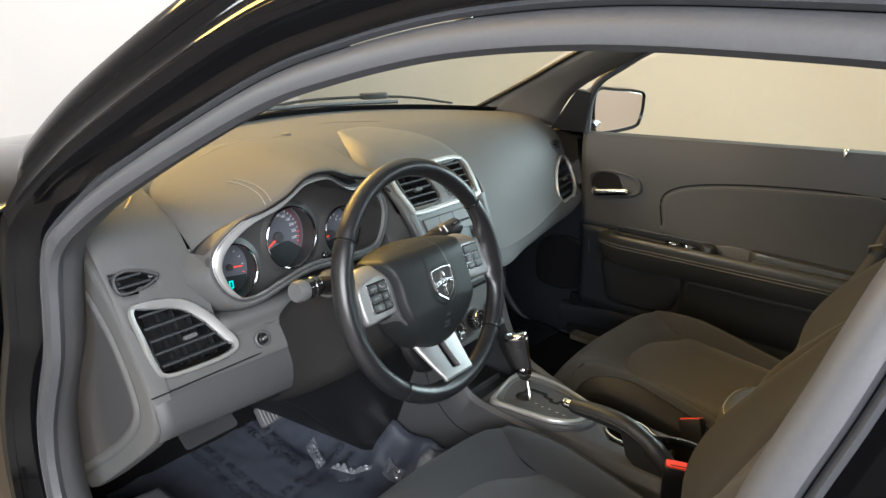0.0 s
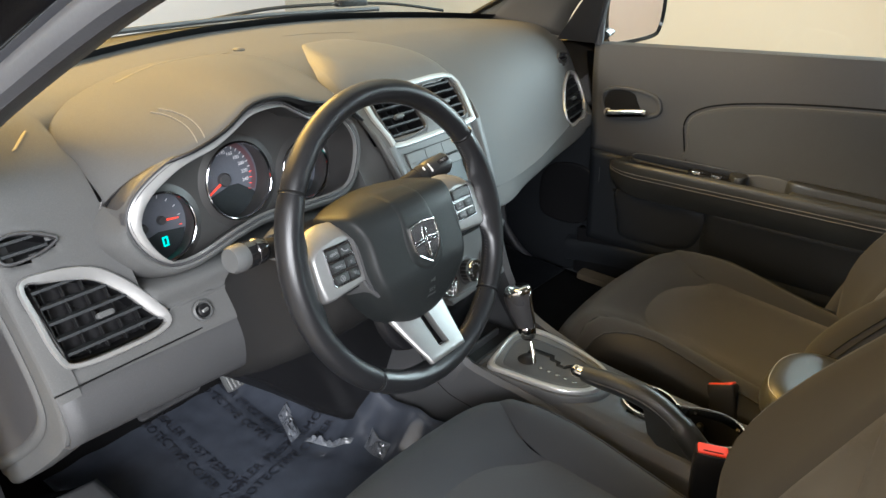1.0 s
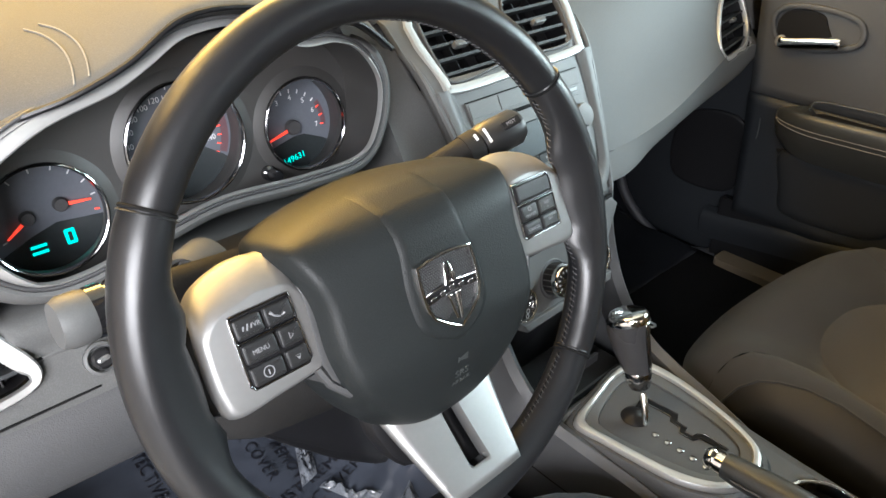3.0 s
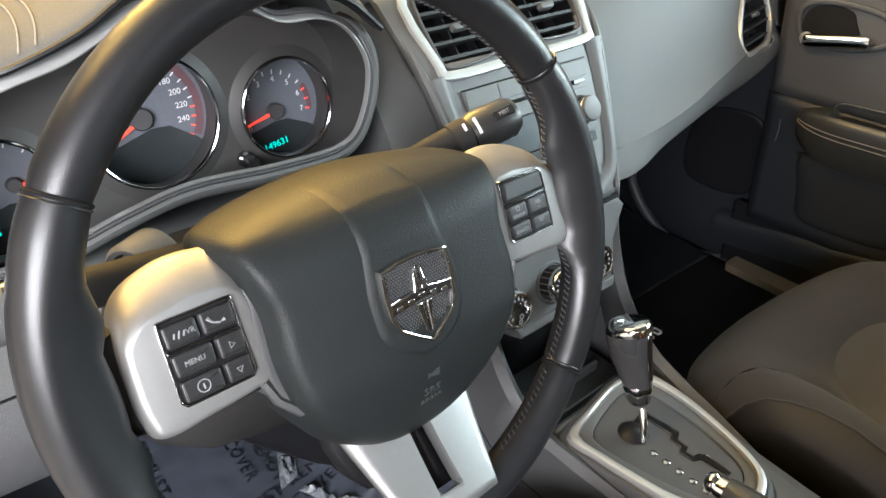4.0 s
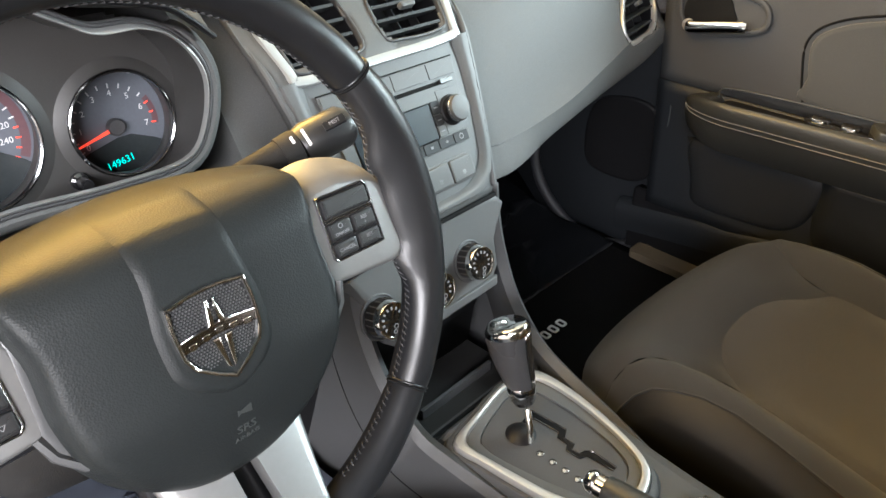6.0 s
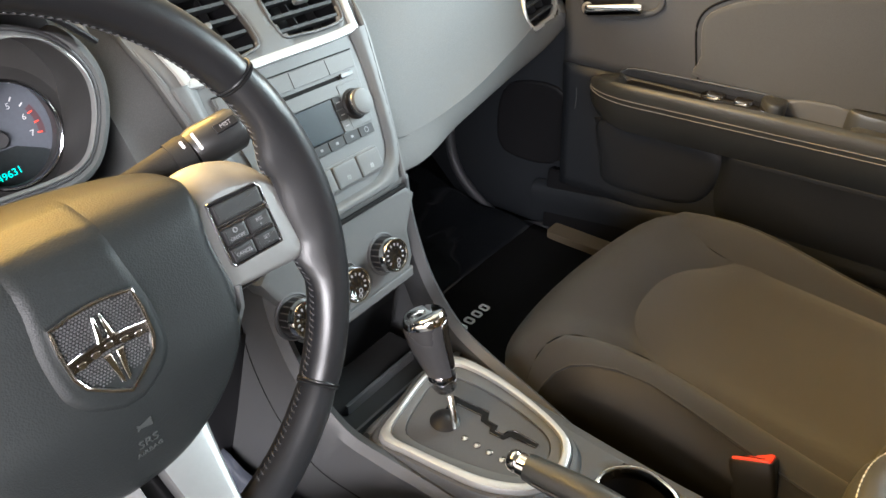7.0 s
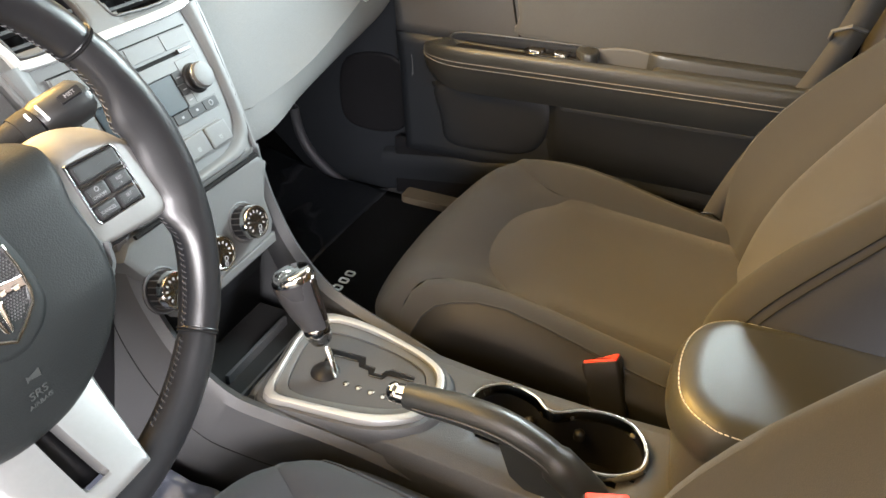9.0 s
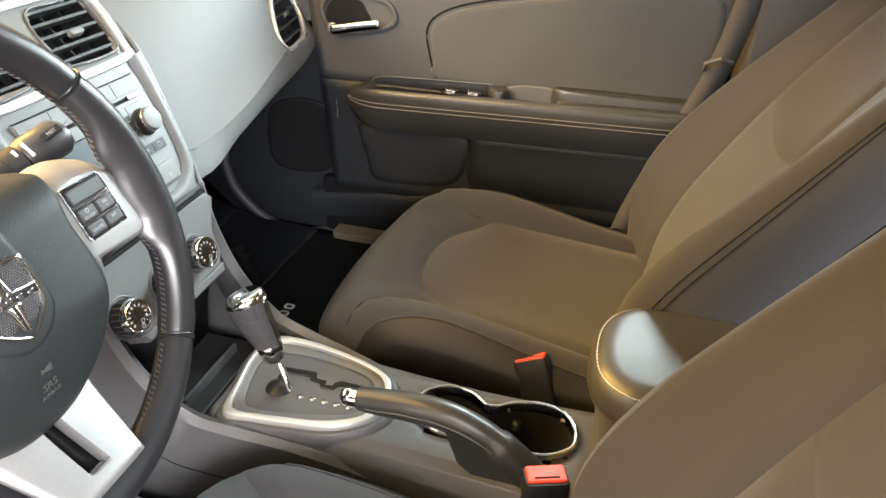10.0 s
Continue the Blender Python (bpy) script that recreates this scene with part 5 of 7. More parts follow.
part("sleeve", tube([(-0.236, 0.10, 0.865), (-0.226, 0.098, 0.868), (-0.222, 0.097, 0.869)], [0.0155, 0.016, 0.0155], 16), SHROUD, wipe)
part("end_knob", tube([(-0.221, 0.097, 0.869), (-0.215, 0.096, 0.871), (-0.186, 0.089, 0.879), (-0.180, 0.0875, 0.881)], [0.0155, 0.017, 0.0165, 0.012], 16), KEYBLACK, wipe)
sa = Vector((0.041, -0.0095, 0.012)).normalized()
sn = Vector((-0.3, -0.62, 0.72))
sn = (sn - sa * sa.dot(sn)).normalized()
ms = frame_of(Vector((-0.2015, 0.0928, 0.8746)) + sn * 0.0164, sa, sn.cross(sa))
part("white_mark", block(0.0022, 0.014, -0.002, 0.0012, 0.0005, ms @ pose(-0.016, 0.0, 0.0), 0.0004), INK, wipe)
part("white_mark", block(0.0022, 0.006, -0.002, 0.0012, 0.0005, ms @ pose(-0.026, 0.003, 0.0), 0.0004), INK, wipe)
part("mist_key", block(0.018, 0.007, -0.001, 0.0016, 0.001, ms @ pose(0.008, 0.0, 0.0005), 0.0004), BLACK, wipe)
lettering("MIST", 0.0044, ms @ pose(0.008, 0.0, 0.0022), INKSOFT, wipe, "stalk_word", 0.0002)


# ---- centre stack ----
stack = thing("centre_stack", "satin grey centre stack panel with two vents", "centre console", (0, 0.22, 0.69))


def stack_y(z):
    return 0.252 + 0.91 * (z - 0.856) if z > 0.856 else 0.252 + 0.524 * (z - 0.856)


SIDE = curve([Vector(p) for p in ((0.163, 0.686, 0.106), (0.205, 0.770, 0.124), (0.252, 0.856, 0.140), (0.285, 0.893, 0.147), (0.316, 0.926, 0.152), (0.352, 0.953, 0.153), (0.395, 0.969, 0.142), (0.445, 0.9765, 0.124), (0.50, 0.979, 0.098), (0.540, 0.979, 0.066), (0.556, 0.977, 0.030))], 8, False)
rows = []
for y, z, h in SIDE:
    rows.append([Vector((h * s, y + (0.0 if abs(s) < 0.93 else 0.003 if abs(s) < 0.99 else 0.012) + 0.0035 * s * s, z - (0.0 if abs(s) < 0.95 else 0.004 if abs(s) < 0.99 else 0.012) * (1 if z > 0.93 else 0) - 0.020 * max(0.0, (abs(s) - 0.62) / 0.38) ** 2 * min(1.0, max(0.0, (z - 0.918) / 0.03)))) for s in [-1.0, -0.985, -0.96, -0.92] + [-0.9 + 1.8 * k / 40 for k in range(41)] + [0.92, 0.96, 0.985, 1.0]])
bm = loft(rows, closed=False)
pierce(bm, [(small(VENT_CL, 0.003), 0.5), (small(VENT_CR, 0.003), 0.5)])
part("panel", bm, STACK, stack, "satin grey panel", thick=0.003)
for sx in (-1, 1):
    part("edge_rail", tube([Vector((sx * (h - 0.003), y + 0.002, z)) for y, z, h in SIDE[1:24]], [0.004] * 16 + [0.0035, 0.003, 0.0025, 0.002, 0.0015, 0.001, 0.0006], 8), STACK, stack)
m = plane_frame((0, 0.252, 0.856), 0.91)
part("vent_trim", band(to_local(curve([(-0.122, 0.928), (-0.12, 0.862), (-0.105, 0.849), (0.0, 0.849), (0.108, 0.851), (0.126, 0.864), (0.130, 0.928), (0.0, 0.934)], 4), m, 0.91, 0.252, 0.856), 0.010, -0.002, 0.0035, 0.0015, m), VENTTRIM, stack, "pale satin vent trim")
for o in (VENT_CL, VENT_CR):
    air_vent("air_vent", "square centre air vent with black slats", to_local(o, m, 0.91, 0.252, 0.856), m, 5, 0.0035, TRIM, vanes=3, group="centre air vents", rise=0.003)

RM = plane_frame((0.0, 0.252 + 0.524 * (0.765 - 0.856), 0.765), 0.524)
RN = math.hypot(1, 0.524)


def rz(z):
    return (z - 0.765) * RN


radio = thing("car_radio", "grey car radio with display and round knob", "radio", RM @ Vector((0, 0, 0)))


def rbox(name, x0, x1, z0, z1, h0, h1, material, parent, label="", r=0.003, b=0.001):
    return part(name, block(x1 - x0, rz(z1) - rz(z0), h0, h1, r, RM @ pose((x0 + x1) / 2, (rz(z0) + rz(z1)) / 2, 0), b), material, parent, label)


def ybox(name, x0, x1, y0, y1, h0, h1, material, parent, label="", r=0.0015, b=0.0006):
    """A rounded block on the radio's face, by its own axes."""
    return part(name, block(x1 - x0, y1 - y0, h0, h1, r, RM @ pose((x0 + x1) / 2, (y0 + y1) / 2, 0), b), material, parent, label)


# the panel round the radio stands proud, so that the radio lies in a shallow bay
bay = curve([Vector(p) for p in ((0.1135, 0.100), (0.1120, 0.060), (0.1075, 0.015), (0.1020, -0.022), (0.0945, -0.046), (0.0800, -0.062), (0.0550, -0.0715), (0.0, -0.0735))], 6, False)
for sx in (-1, 1):
    rows = []
    for p in bay:
        z = 0.765 + p.y / RN
        half = min(SIDE, key=lambda q: abs(q.y - max(0.690, z))).z - 0.004
        low = max(0.0, min(1.0, (-0.046 - p.y) / 0.02))
        out = Vector((max(half, p.x + 0.006), p.y)).lerp(Vector((p.x, -0.084)), low)
        rows.append([RM @ Vector((sx * (p.x + (out.x - p.x) * k), p.y + (out.y - p.y) * k, h)) for k, h in ((-0.25, 0.0005), (0.0, 0.0030), (0.25, 0.0056), (0.5, 0.0062), (0.85, 0.0050), (1.0, 0.0005))])
    part("bay_border", loft(rows, closed=False), STACK, stack, "raised border of the radio bay")
fascia = [Vector(p) for p in ((-0.099, 0.080), (0.099, 0.080), (0.0865, -0.018), (-0.0865, -0.018))]
part("fascia", slab(fascia, 0.0, 0.0026, 0.0008, RM), STACK, radio, "satin grey radio fascia")
part("top_gap", block(0.196, 0.0016, 0.0, 0.0030, 0.0005, RM @ pose(0, 0.0805, 0), 0.0002), SEAMDARK, radio, "dark gap above the radio")
for x0, x1 in ((-0.096, -0.049), (-0.048, -0.001), (0.0, 0.053), (0.054, 0.0955)):
    ybox("preset_key", x0, x1, 0.0605, 0.0790, 0.002, 0.0034, STACK, radio, "", 0.0008, 0.0005)
ybox("disc_slot", -0.075, 0.086, 0.0525, 0.0570, 0.001, 0.0030, SEAMDARK, radio, "dark disc slot", 0.001, 0.0003)
ybox("eject_key", 0.066, 0.0855, 0.0525, 0.0580, 0.002, 0.0062, KEYBLACK, radio)
ybox("display", -0.073, 0.0400, -0.0040, 0.0365, 0.002, 0.0034, LCD, radio, "dark blank display")
part("display_edge", band(rrect(0.115, 0.0425, 0.002, 4, -0.0165, 0.01625), 0.001, 0.002, 0.0036, 0.0003, RM), SEAMDARK, radio)
for k, (y0, y1) in enumerate(((0.0225, 0.0375), (0.0095, 0.0215), (-0.0035, 0.0085))):
    sk = ybox("side_key", 0.0415, 0.0545, y0, y1, 0.002, 0.0042, KEYGREY if k < 2 else STACK, radio)
    part("key_mark", block(0.006, 0.0012, 0.0040, 0.0045, 0.0004, RM @ pose(0.048, (y0 + y1) / 2, 0), 0.0001), INKSOFT, sk)
ybox("knob_field", 0.0555, 0.0900, -0.0035, 0.0475, 0.002, 0.0032, STACK, radio)
for k in range(7):
    x0 = -0.0850 + 0.0243 * k
    kk = ybox("row_key", x0, x0 + 0.0233, -0.0165, -0.0050, 0.002, 0.0042, KEYGREY, radio, "dark key")
    if k == 6:
        part("key_mark", band(disc(0.0034, 18, x0 + 0.0116, -0.0107), 0.0008, 0.0040, 0.0046, 0.0001, RM), INKSOFT, kk)
    else:
        part("key_mark", block(0.0040, 0.0028, 0.0040, 0.0046, 0.0006, RM @ pose(x0 + 0.0116, -0.0107, 0), 0.0002), INKSOFT, kk)
km = RM @ pose(0.0715, 0.0215, 0)
part("volume_knob", lathe([(0.0180, 0.002), (0.0180, 0.0045), (0.0158, 0.0060), (0.0150, 0.0120), (0.0152, 0.0135)], 32, km), BLACK, radio, "black knob skirt")
part("knob_ring", lathe([(0.0154, 0.0115), (0.0158, 0.0130), (0.0156, 0.0150), (0.0150, 0.0160)], 32, km), DARKCHROME, radio, "chrome knob ring")
part("knob_cap", lathe([(0.0150, 0.013), (0.0150, 0.0180), (0.0140, 0.0200), (0.010, 0.0208), (0.0, 0.0208)], 32, km), STACK, radio, "satin grey knob cap")
sw2 = thing("switch_panel", "narrow panel with seat heater and hazard switches", "switch panel", RM @ Vector((0, rz(0.72), 0)))
rbox("plate", -0.076, 0.076, 0.7105, 0.7385, -0.001, 0.0022, STACK, sw2, "", 0.006)
for k, w in enumerate((-0.0575, -0.0190, 0.0195, 0.0580)):
    sk = rbox("rocker", w - 0.0185, w + 0.0185, 0.7125, 0.7365, 0.001, 0.0058, STACK, sw2, "", 0.003, 0.002)
    part("rocker_mark", block(0.006, 0.006, 0.0052, 0.0058, 0.0015, RM @ pose(w, rz(0.7205), 0), 0.0002), RED if k == 1 else INKSOFT, sk)

# climate controls
HM = plane_frame((0, 0.15 + 0.33 * (0.63 - 0.63), 0.63), 0.33)
cl = thing("climate_panel", "grey climate panel with three chrome-ringed knobs", "climate control", HM @ Vector((0, -0.04, 0)))
o = [Vector(p) for p in ((-0.118, 0.052), (0.104, 0.052), (0.088, 0.0), (0.074, -0.046), (-0.02, -0.052), (-0.098, -0.046), (-0.115, 0.0))]
part("panel", slab(curve(o, 3), -0.03, 0.002, 0.005, HM), STACK, cl, "satin grey panel")
part("lower_bar", slab([Vector(p) for p in ((-0.10, -0.046), (0.076, -0.044), (0.072, -0.056), (-0.095, -0.058))], -0.03, 0.006, 0.003, HM), STACK, cl)
for x, y in ((-0.108, -0.0125), (-0.032, -0.0130), (0.0365, -0.0090)):
    mk = HM @ pose(x, y, 0.0)
    part("knob_well", lathe([(0.0265, 0.0), (0.0265, 0.0024), (0.0245, 0.0030), (0.0220, 0.0010)], 36, mk), TRIM, cl, "dark knob recess")
    kb = part("knob", lathe([(0.0212, 0.001), (0.0210, 0.016), (0.0204, 0.0215), (0.0192, 0.0232), (0.0178, 0.0224), (0.0, 0.0224)], 36, mk), BLACK, cl, "black knob face")
    part("knob_ring", lathe([(0.0213, 0.0160), (0.0208, 0.0218), (0.0197, 0.0242), (0.0184, 0.0240), (0.0180, 0.0224)], 36, mk), CHROME, kb, "chrome knob ring")
    for a in range(0, 360, 20):
        part("grip_rib", block(0.0010, 0.0016, 0.003, 0.0165, 0.0004, mk @ pose(0.0214 * math.cos(radians(a)), 0.0214 * math.sin(radians(a)), 0, 0, 0, a), 0.0003), TRIM, kb)
    for a in range(-30, 216, 27):
        part("knob_mark", block(0.0034, 0.0022, 0.0222, 0.0228, 0.0006, mk @ pose(0.0128 * math.cos(radians(a)), 0.0128 * math.sin(radians(a)), 0, 0, 0, a), 0.0001), INKSOFT, kb)
    part("knob_mark", band(disc(0.0030, 14, 0.003, -0.0085), 0.0009, 0.0220, 0.0228, 0.0001, mk), INKSOFT, kb)
    part("knob_mark", band(disc(0.0026, 14, 0.0005, -0.0140), 0.0009, 0.0220, 0.0228, 0.0001, mk), INKSOFT, kb)
part("gap", tube([HM @ Vector((x, 0.054, 0.004)) for x in (-0.11, 0.0, 0.10)], 0.003, 6), SEAMDARK, cl)


# ---- centre console ----
con = thing("floor_console", "dark grey floor console between the seats", "console", (0, -0.1, 0.27))


def console_ring(y, half, top, side):
    """A half-round section: sides, shoulders and a flat top."""
    return [Vector((x, y, z)) for x, z in ((-half - 0.022, 0.26), (-half - 0.016, side), (-half - 0.008, top - 0.025), (-half + 0.004, top - 0.006), (-half + 0.02, top), (half - 0.02, top), (half - 0.004, top - 0.006), (half + 0.008, top - 0.025), (half + 0.016, side), (half + 0.022, 0.26))]


SEC = [(0.075, 0.094, 0.470, 0.40), (0.04, 0.094, 0.470, 0.40), (-0.05, 0.086, 0.468, 0.40), (-0.10, 0.082, 0.467, 0.39), (-0.16, 0.080, 0.464, 0.38), (-0.25, 0.080, 0.460, 0.38), (-0.33, 0.082, 0.458, 0.38), (-0.40, 0.086, 0.458, 0.38), (-0.62, 0.088, 0.458, 0.38)]
bm = loft([console_ring(*s) for s in SEC], closed=False)
bmesh.ops.subdivide_edges(bm, edges=bm.edges[:], cuts=7, use_grid_fill=True)
CUP = curve([(0.018, -0.168), (0.045, -0.176), (0.064, -0.205), (0.058, -0.240), (0.042, -0.265), (0.058, -0.295), (0.066, -0.330), (0.056, -0.362), (0.030, -0.380), (-0.002, -0.380), (-0.026, -0.352), (-0.030, -0.318), (-0.020, -0.290), (-0.008, -0.268), (-0.022, -0.245), (-0.028, -0.212), (-0.012, -0.180)], 4)
dead = [f for f in bm.faces if f.calc_center_median().z > 0.44 and (inside(small(CUP, 0.0015), f.calc_center_median().x, f.calc_center_median().y))]
bmesh.ops.delete(bm, geom=dead, context="FACES")
part("body", bm, LOWER, con, "grained console body", thick=0.003)
# wings that rise to the stack on both sides of the tray
for sx in (-1, 1):
    a = curve([Vector((sx * x, y, z)) for x, y, z in ((0.118, 0.178, 0.690), (0.121, 0.168, 0.620), (0.120, 0.136, 0.545), (0.116, 0.085, 0.492), (0.108, 0.030, 0.474), (0.099, -0.03, 0.463), (0.090, -0.10, 0.446), (0.080, -0.18, 0.42))], 5, False)
    rings = []
    for i, p in enumerate(a):
        e = 1 if i < len(a) - 6 else (len(a) - 1 - i) / 6
        rings.append([p + Vector((sx * dx, dy, dz)) for dx, dy, dz in ((-0.016, 0.014, -0.05 * e - 0.004), (-0.013, 0.002, -0.004), (-0.004, -0.004, 0.0), (0.004, 0.0, -0.006), (0.010, 0.03, -0.06), (0.022, 0.10, -0.24), (0.02, 0.20, -0.30))])
    part("wing", loft(rings, closed=False), LOWER, con, "curved side wing", thick=0.002)
    part("wing_seam", tube([p + Vector((sx * 0.0125, 0.034, -0.075)) for p in a], 0.0012, 5), SEAMDARK, con)
# tray
part("tray_floor", cuboid((-0.10, 0.07, 0.425), (0.10, 0.26, 0.432)), SHROUD, con)
part("tray_rib", cuboid((-0.080, 0.100, 0.43), (0.082, 0.1035, 0.440)), TRIM, con)
part("tray_back", loft([[(-0.10, 0.20, 0.43), (-0.10, 0.19, 0.5), (-0.10, 0.16, 0.60)], [(0.10, 0.20, 0.43), (0.10, 0.19, 0.5), (0.10, 0.16, 0.60)]], closed=False), BLACK, con, thick=0.003)
part("tray_rib", cuboid((-0.055, 0.132, 0.43), (0.075, 0.137, 0.446)), TRIM, con)
part("tray_front", cuboid((-0.094, 0.066, 0.40), (0.094, 0.074, 0.466)), BLACK, con)

# cup holder
cup = thing("cup_holder", "double cup holder with chrome rim", "cup holder", (0.02, -0.27, 0.40))
part("rim", band(CUP, 0.006, 0.452, 0.468, 0.0025), CHROME, cup, "polished chrome rim")
part("well", loft([[Vector((p.x, p.y, z)) for p in inset(ccw(CUP), d)] for z, d in ((0.464, 0.005), (0.44, 0.006), (0.40, 0.010), (0.385, 0.012))], caps=(False, True)), BLACK, cup, "black cup well")
for x, y in ((0.040, -0.24), (-0.012, -0.30), (0.045, -0.30)):
    part("spring_tab", lathe([(0.007, -0.004), (0.007, 0.004), (0.004, 0.008), (0, 0.009)], 12, pose(x, y, 0.435, 0, 0, 0)), BLACK, cup)

# selector plate
PL_OUT = [(-0.088, 0.052), (-0.035, 0.064), (0.020, 0.073), (0.062, 0.070), (0.077, 0.052), (0.078, 0.005), (0.067, -0.053), (0.050, -0.105), (0.030, -0.132), (-0.008, -0.142), (-0.043, -0.131), (-0.065, -0.104), (-0.077, -0.074), (-0.083, -0.030), (-0.087, 0.011)]
PL_IN = [(-0.058, 0.036), (-0.016, 0.050), (0.024, 0.054), (0.046, 0.032), (0.047, -0.030), (0.036, -0.086), (0.020, -0.110), (-0.010, -0.116), (-0.037, -0.104), (-0.052, -0.064), (-0.063, -0.014), (-0.066, 0.016)]
sp = thing("selector_plate", "silver framed automatic selector plate", "gear selector plate", (0, -0.03, 0.47))
po = ccw(curve([Vector(p) for p in PL_OUT], 4))
pi_ = ccw(curve([Vector(p) for p in PL_IN], 5))
# match both outlines by angle so that the frame lofts cleanly
ctr = Vector((-0.005, -0.03))


def by_angle(o, n=72):
    out = []
    for i in range(n):
        a = 2 * math.pi * i / n
        dvec = Vector((math.cos(a), math.sin(a)))
        best = 0.0
        for p, q in zip(o, o[1:] + o[:1]):
            e, w = q - p, p - ctr
            den = dvec.x * e.y - dvec.y * e.x
            if abs(den) > 1e-12:
                t = (w.x * e.y - w.y * e.x) / den
                u = (w.x * dvec.y - w.y * dvec.x) / den
                if 0 <= u <= 1 and t > best:
                    best = t
        out.append(ctr + dvec * best)
    return out


A, B = by_angle(po), by_angle(pi_)


def mixed(w, z):
    return [Vector((*p.lerp(q, w), z)) for p, q in zip(A, B)]


part("collar", loft([[Vector((*(ctr + (p - ctr) * k), z)) for p in A] for k, z in ((1.12, 0.452), (1.11, 0.466), (1.06, 0.473), (1.01, 0.474), (1.0, 0.47))]), LOWER, sp, "raised grey collar")
part("frame", loft([mixed(0.0, 0.468), mixed(0.0, 0.476), mixed(0.08, 0.480), mixed(0.28, 0.4815), mixed(0.42, 0.4805), mixed(0.46, 0.477), mixed(0.48, 0.470)], wrap=False), SILVER, sp, "satin silver frame")
part("inner_frame", loft([mixed(0.46, 0.470), mixed(0.47, 0.4765), mixed(0.8, 0.4765), mixed(0.97, 0.4755), mixed(1.0, 0.470)]), STACK, sp, "grey inner frame step")
part("insert", slab(B, 0.462, 0.4735, 0.001), TRIM, sp, "dark grey insert")
gate = [(-0.022, 0.014), (0.018, 0.022), (0.022, -0.026), (0.010, -0.032), (0.010, -0.046), (0.002, -0.048), (0.003, -0.058), (0.010, -0.060), (0.016, -0.066), (0.015, -0.098), (0.009, -0.098), (0.006, -0.066), (-0.003, -0.062), (-0.004, -0.044), (0.004, -0.040), (0.005, -0.026), (0.012, -0.022), (0.010, 0.012), (-0.020, 0.006)]
part("gate_slot", slab([Vector(p) for p in gate], 0.470, 0.4742, 0.0001), SEAMDARK, sp, "stepped dark gate slot", flat=True)
part("gate_edge", tube([Vector((x, y, 0.4742)) for x, y in gate], 0.0008, 5, closed=True), GLOSS, sp)
for y in (0.006, -0.026, -0.043, -0.060, -0.077, -0.094):
    part("position_mark", lathe([(0.0042, 0.472), (0.0042, 0.4743), (0.003, 0.4748), (0, 0.4748)], 12, pose(-0.028, y, 0)), DARKCHROME, sp)
part("gate_ball", lathe([(0.019, 0.466), (0.018, 0.474), (0.012, 0.479), (0.0, 0.481)], 20, pose(-0.020, 0.008, 0)), BLACK, sp)

# selector lever
gs = thing("gear_selector", "graphite gear selector with chrome top and neck", "gear lever", (-0.02, 0.0, 0.478))
rod = [Vector(p) for p in ((-0.022, -0.008, 0.474), (-0.018, -0.002, 0.492), (-0.012, 0.008, 0.508))]
part("rod", tube(rod, 0.0045, 10), CHROME, gs, "chrome rod")
axis = Vector((0.0, 0.34, 0.94)).normalized()
gm = frame_of((-0.010, 0.010, 0.502), (1, 0, 0), axis.cross(Vector((1, 0, 0))))


def oval(w, d, z, dy=0.0, n=20):
    return [gm @ Vector((w * math.cos(2 * math.pi * i / n), dy + d * math.sin(2 * math.pi * i / n), z)) for i in range(n)]


part("neck", loft([oval(0.006, 0.006, 0.008), oval(0.012, 0.012, 0.012), oval(0.0155, 0.0155, 0.020), oval(0.0165, 0.0165, 0.029), oval(0.0165, 0.0165, 0.033), oval(0.0155, 0.0155, 0.036)], caps=(True, True)), DARKCHROME, gs, "dark chrome neck")
SHAPE = [(0.0155, 0.033, 0.0), (0.0178, 0.044, 0.001), (0.0208, 0.062, 0.003), (0.0232, 0.080, 0.004), (0.0246, 0.094, 0.003), (0.0246, 0.102, 0.001), (0.0232, 0.109, -0.001), (0.0190, 0.1130, -0.002), (0.003, 0.1145, -0.002)]
part("grip", loft([oval(r * 0.94, r * 1.08, z, dy) for r, z, dy in SHAPE], caps=(True, True)), GRIP, gs, "satin graphite grip")
part("cap", loft([oval(r * 0.94 + 0.0006, r * 1.08 + 0.0006, z + 0.0006, dy) for r, z, dy in ((0.0245, 0.1010, 0.0013), (0.0245, 0.1035, 0.0010), (0.0232, 0.109, -0.001), (0.0206, 0.1126, -0.0015), (0.0185, 0.1134, -0.002), (0.003, 0.1140, -0.002))], caps=(True, True)), CHROME, gs, "polished chrome cap")
part("face_panel", loft([[gm @ Vector(((r * 0.94 + 0.001) * math.cos(a), dy + (r * 1.08 + 0.001) * math.sin(a), z)) for a in [radians(d) for d in range(-95, 26, 8)]] for r, z, dy in SHAPE[:6]], closed=False), DARKCHROME, gs, "dark chrome face panel", thick=0.001)

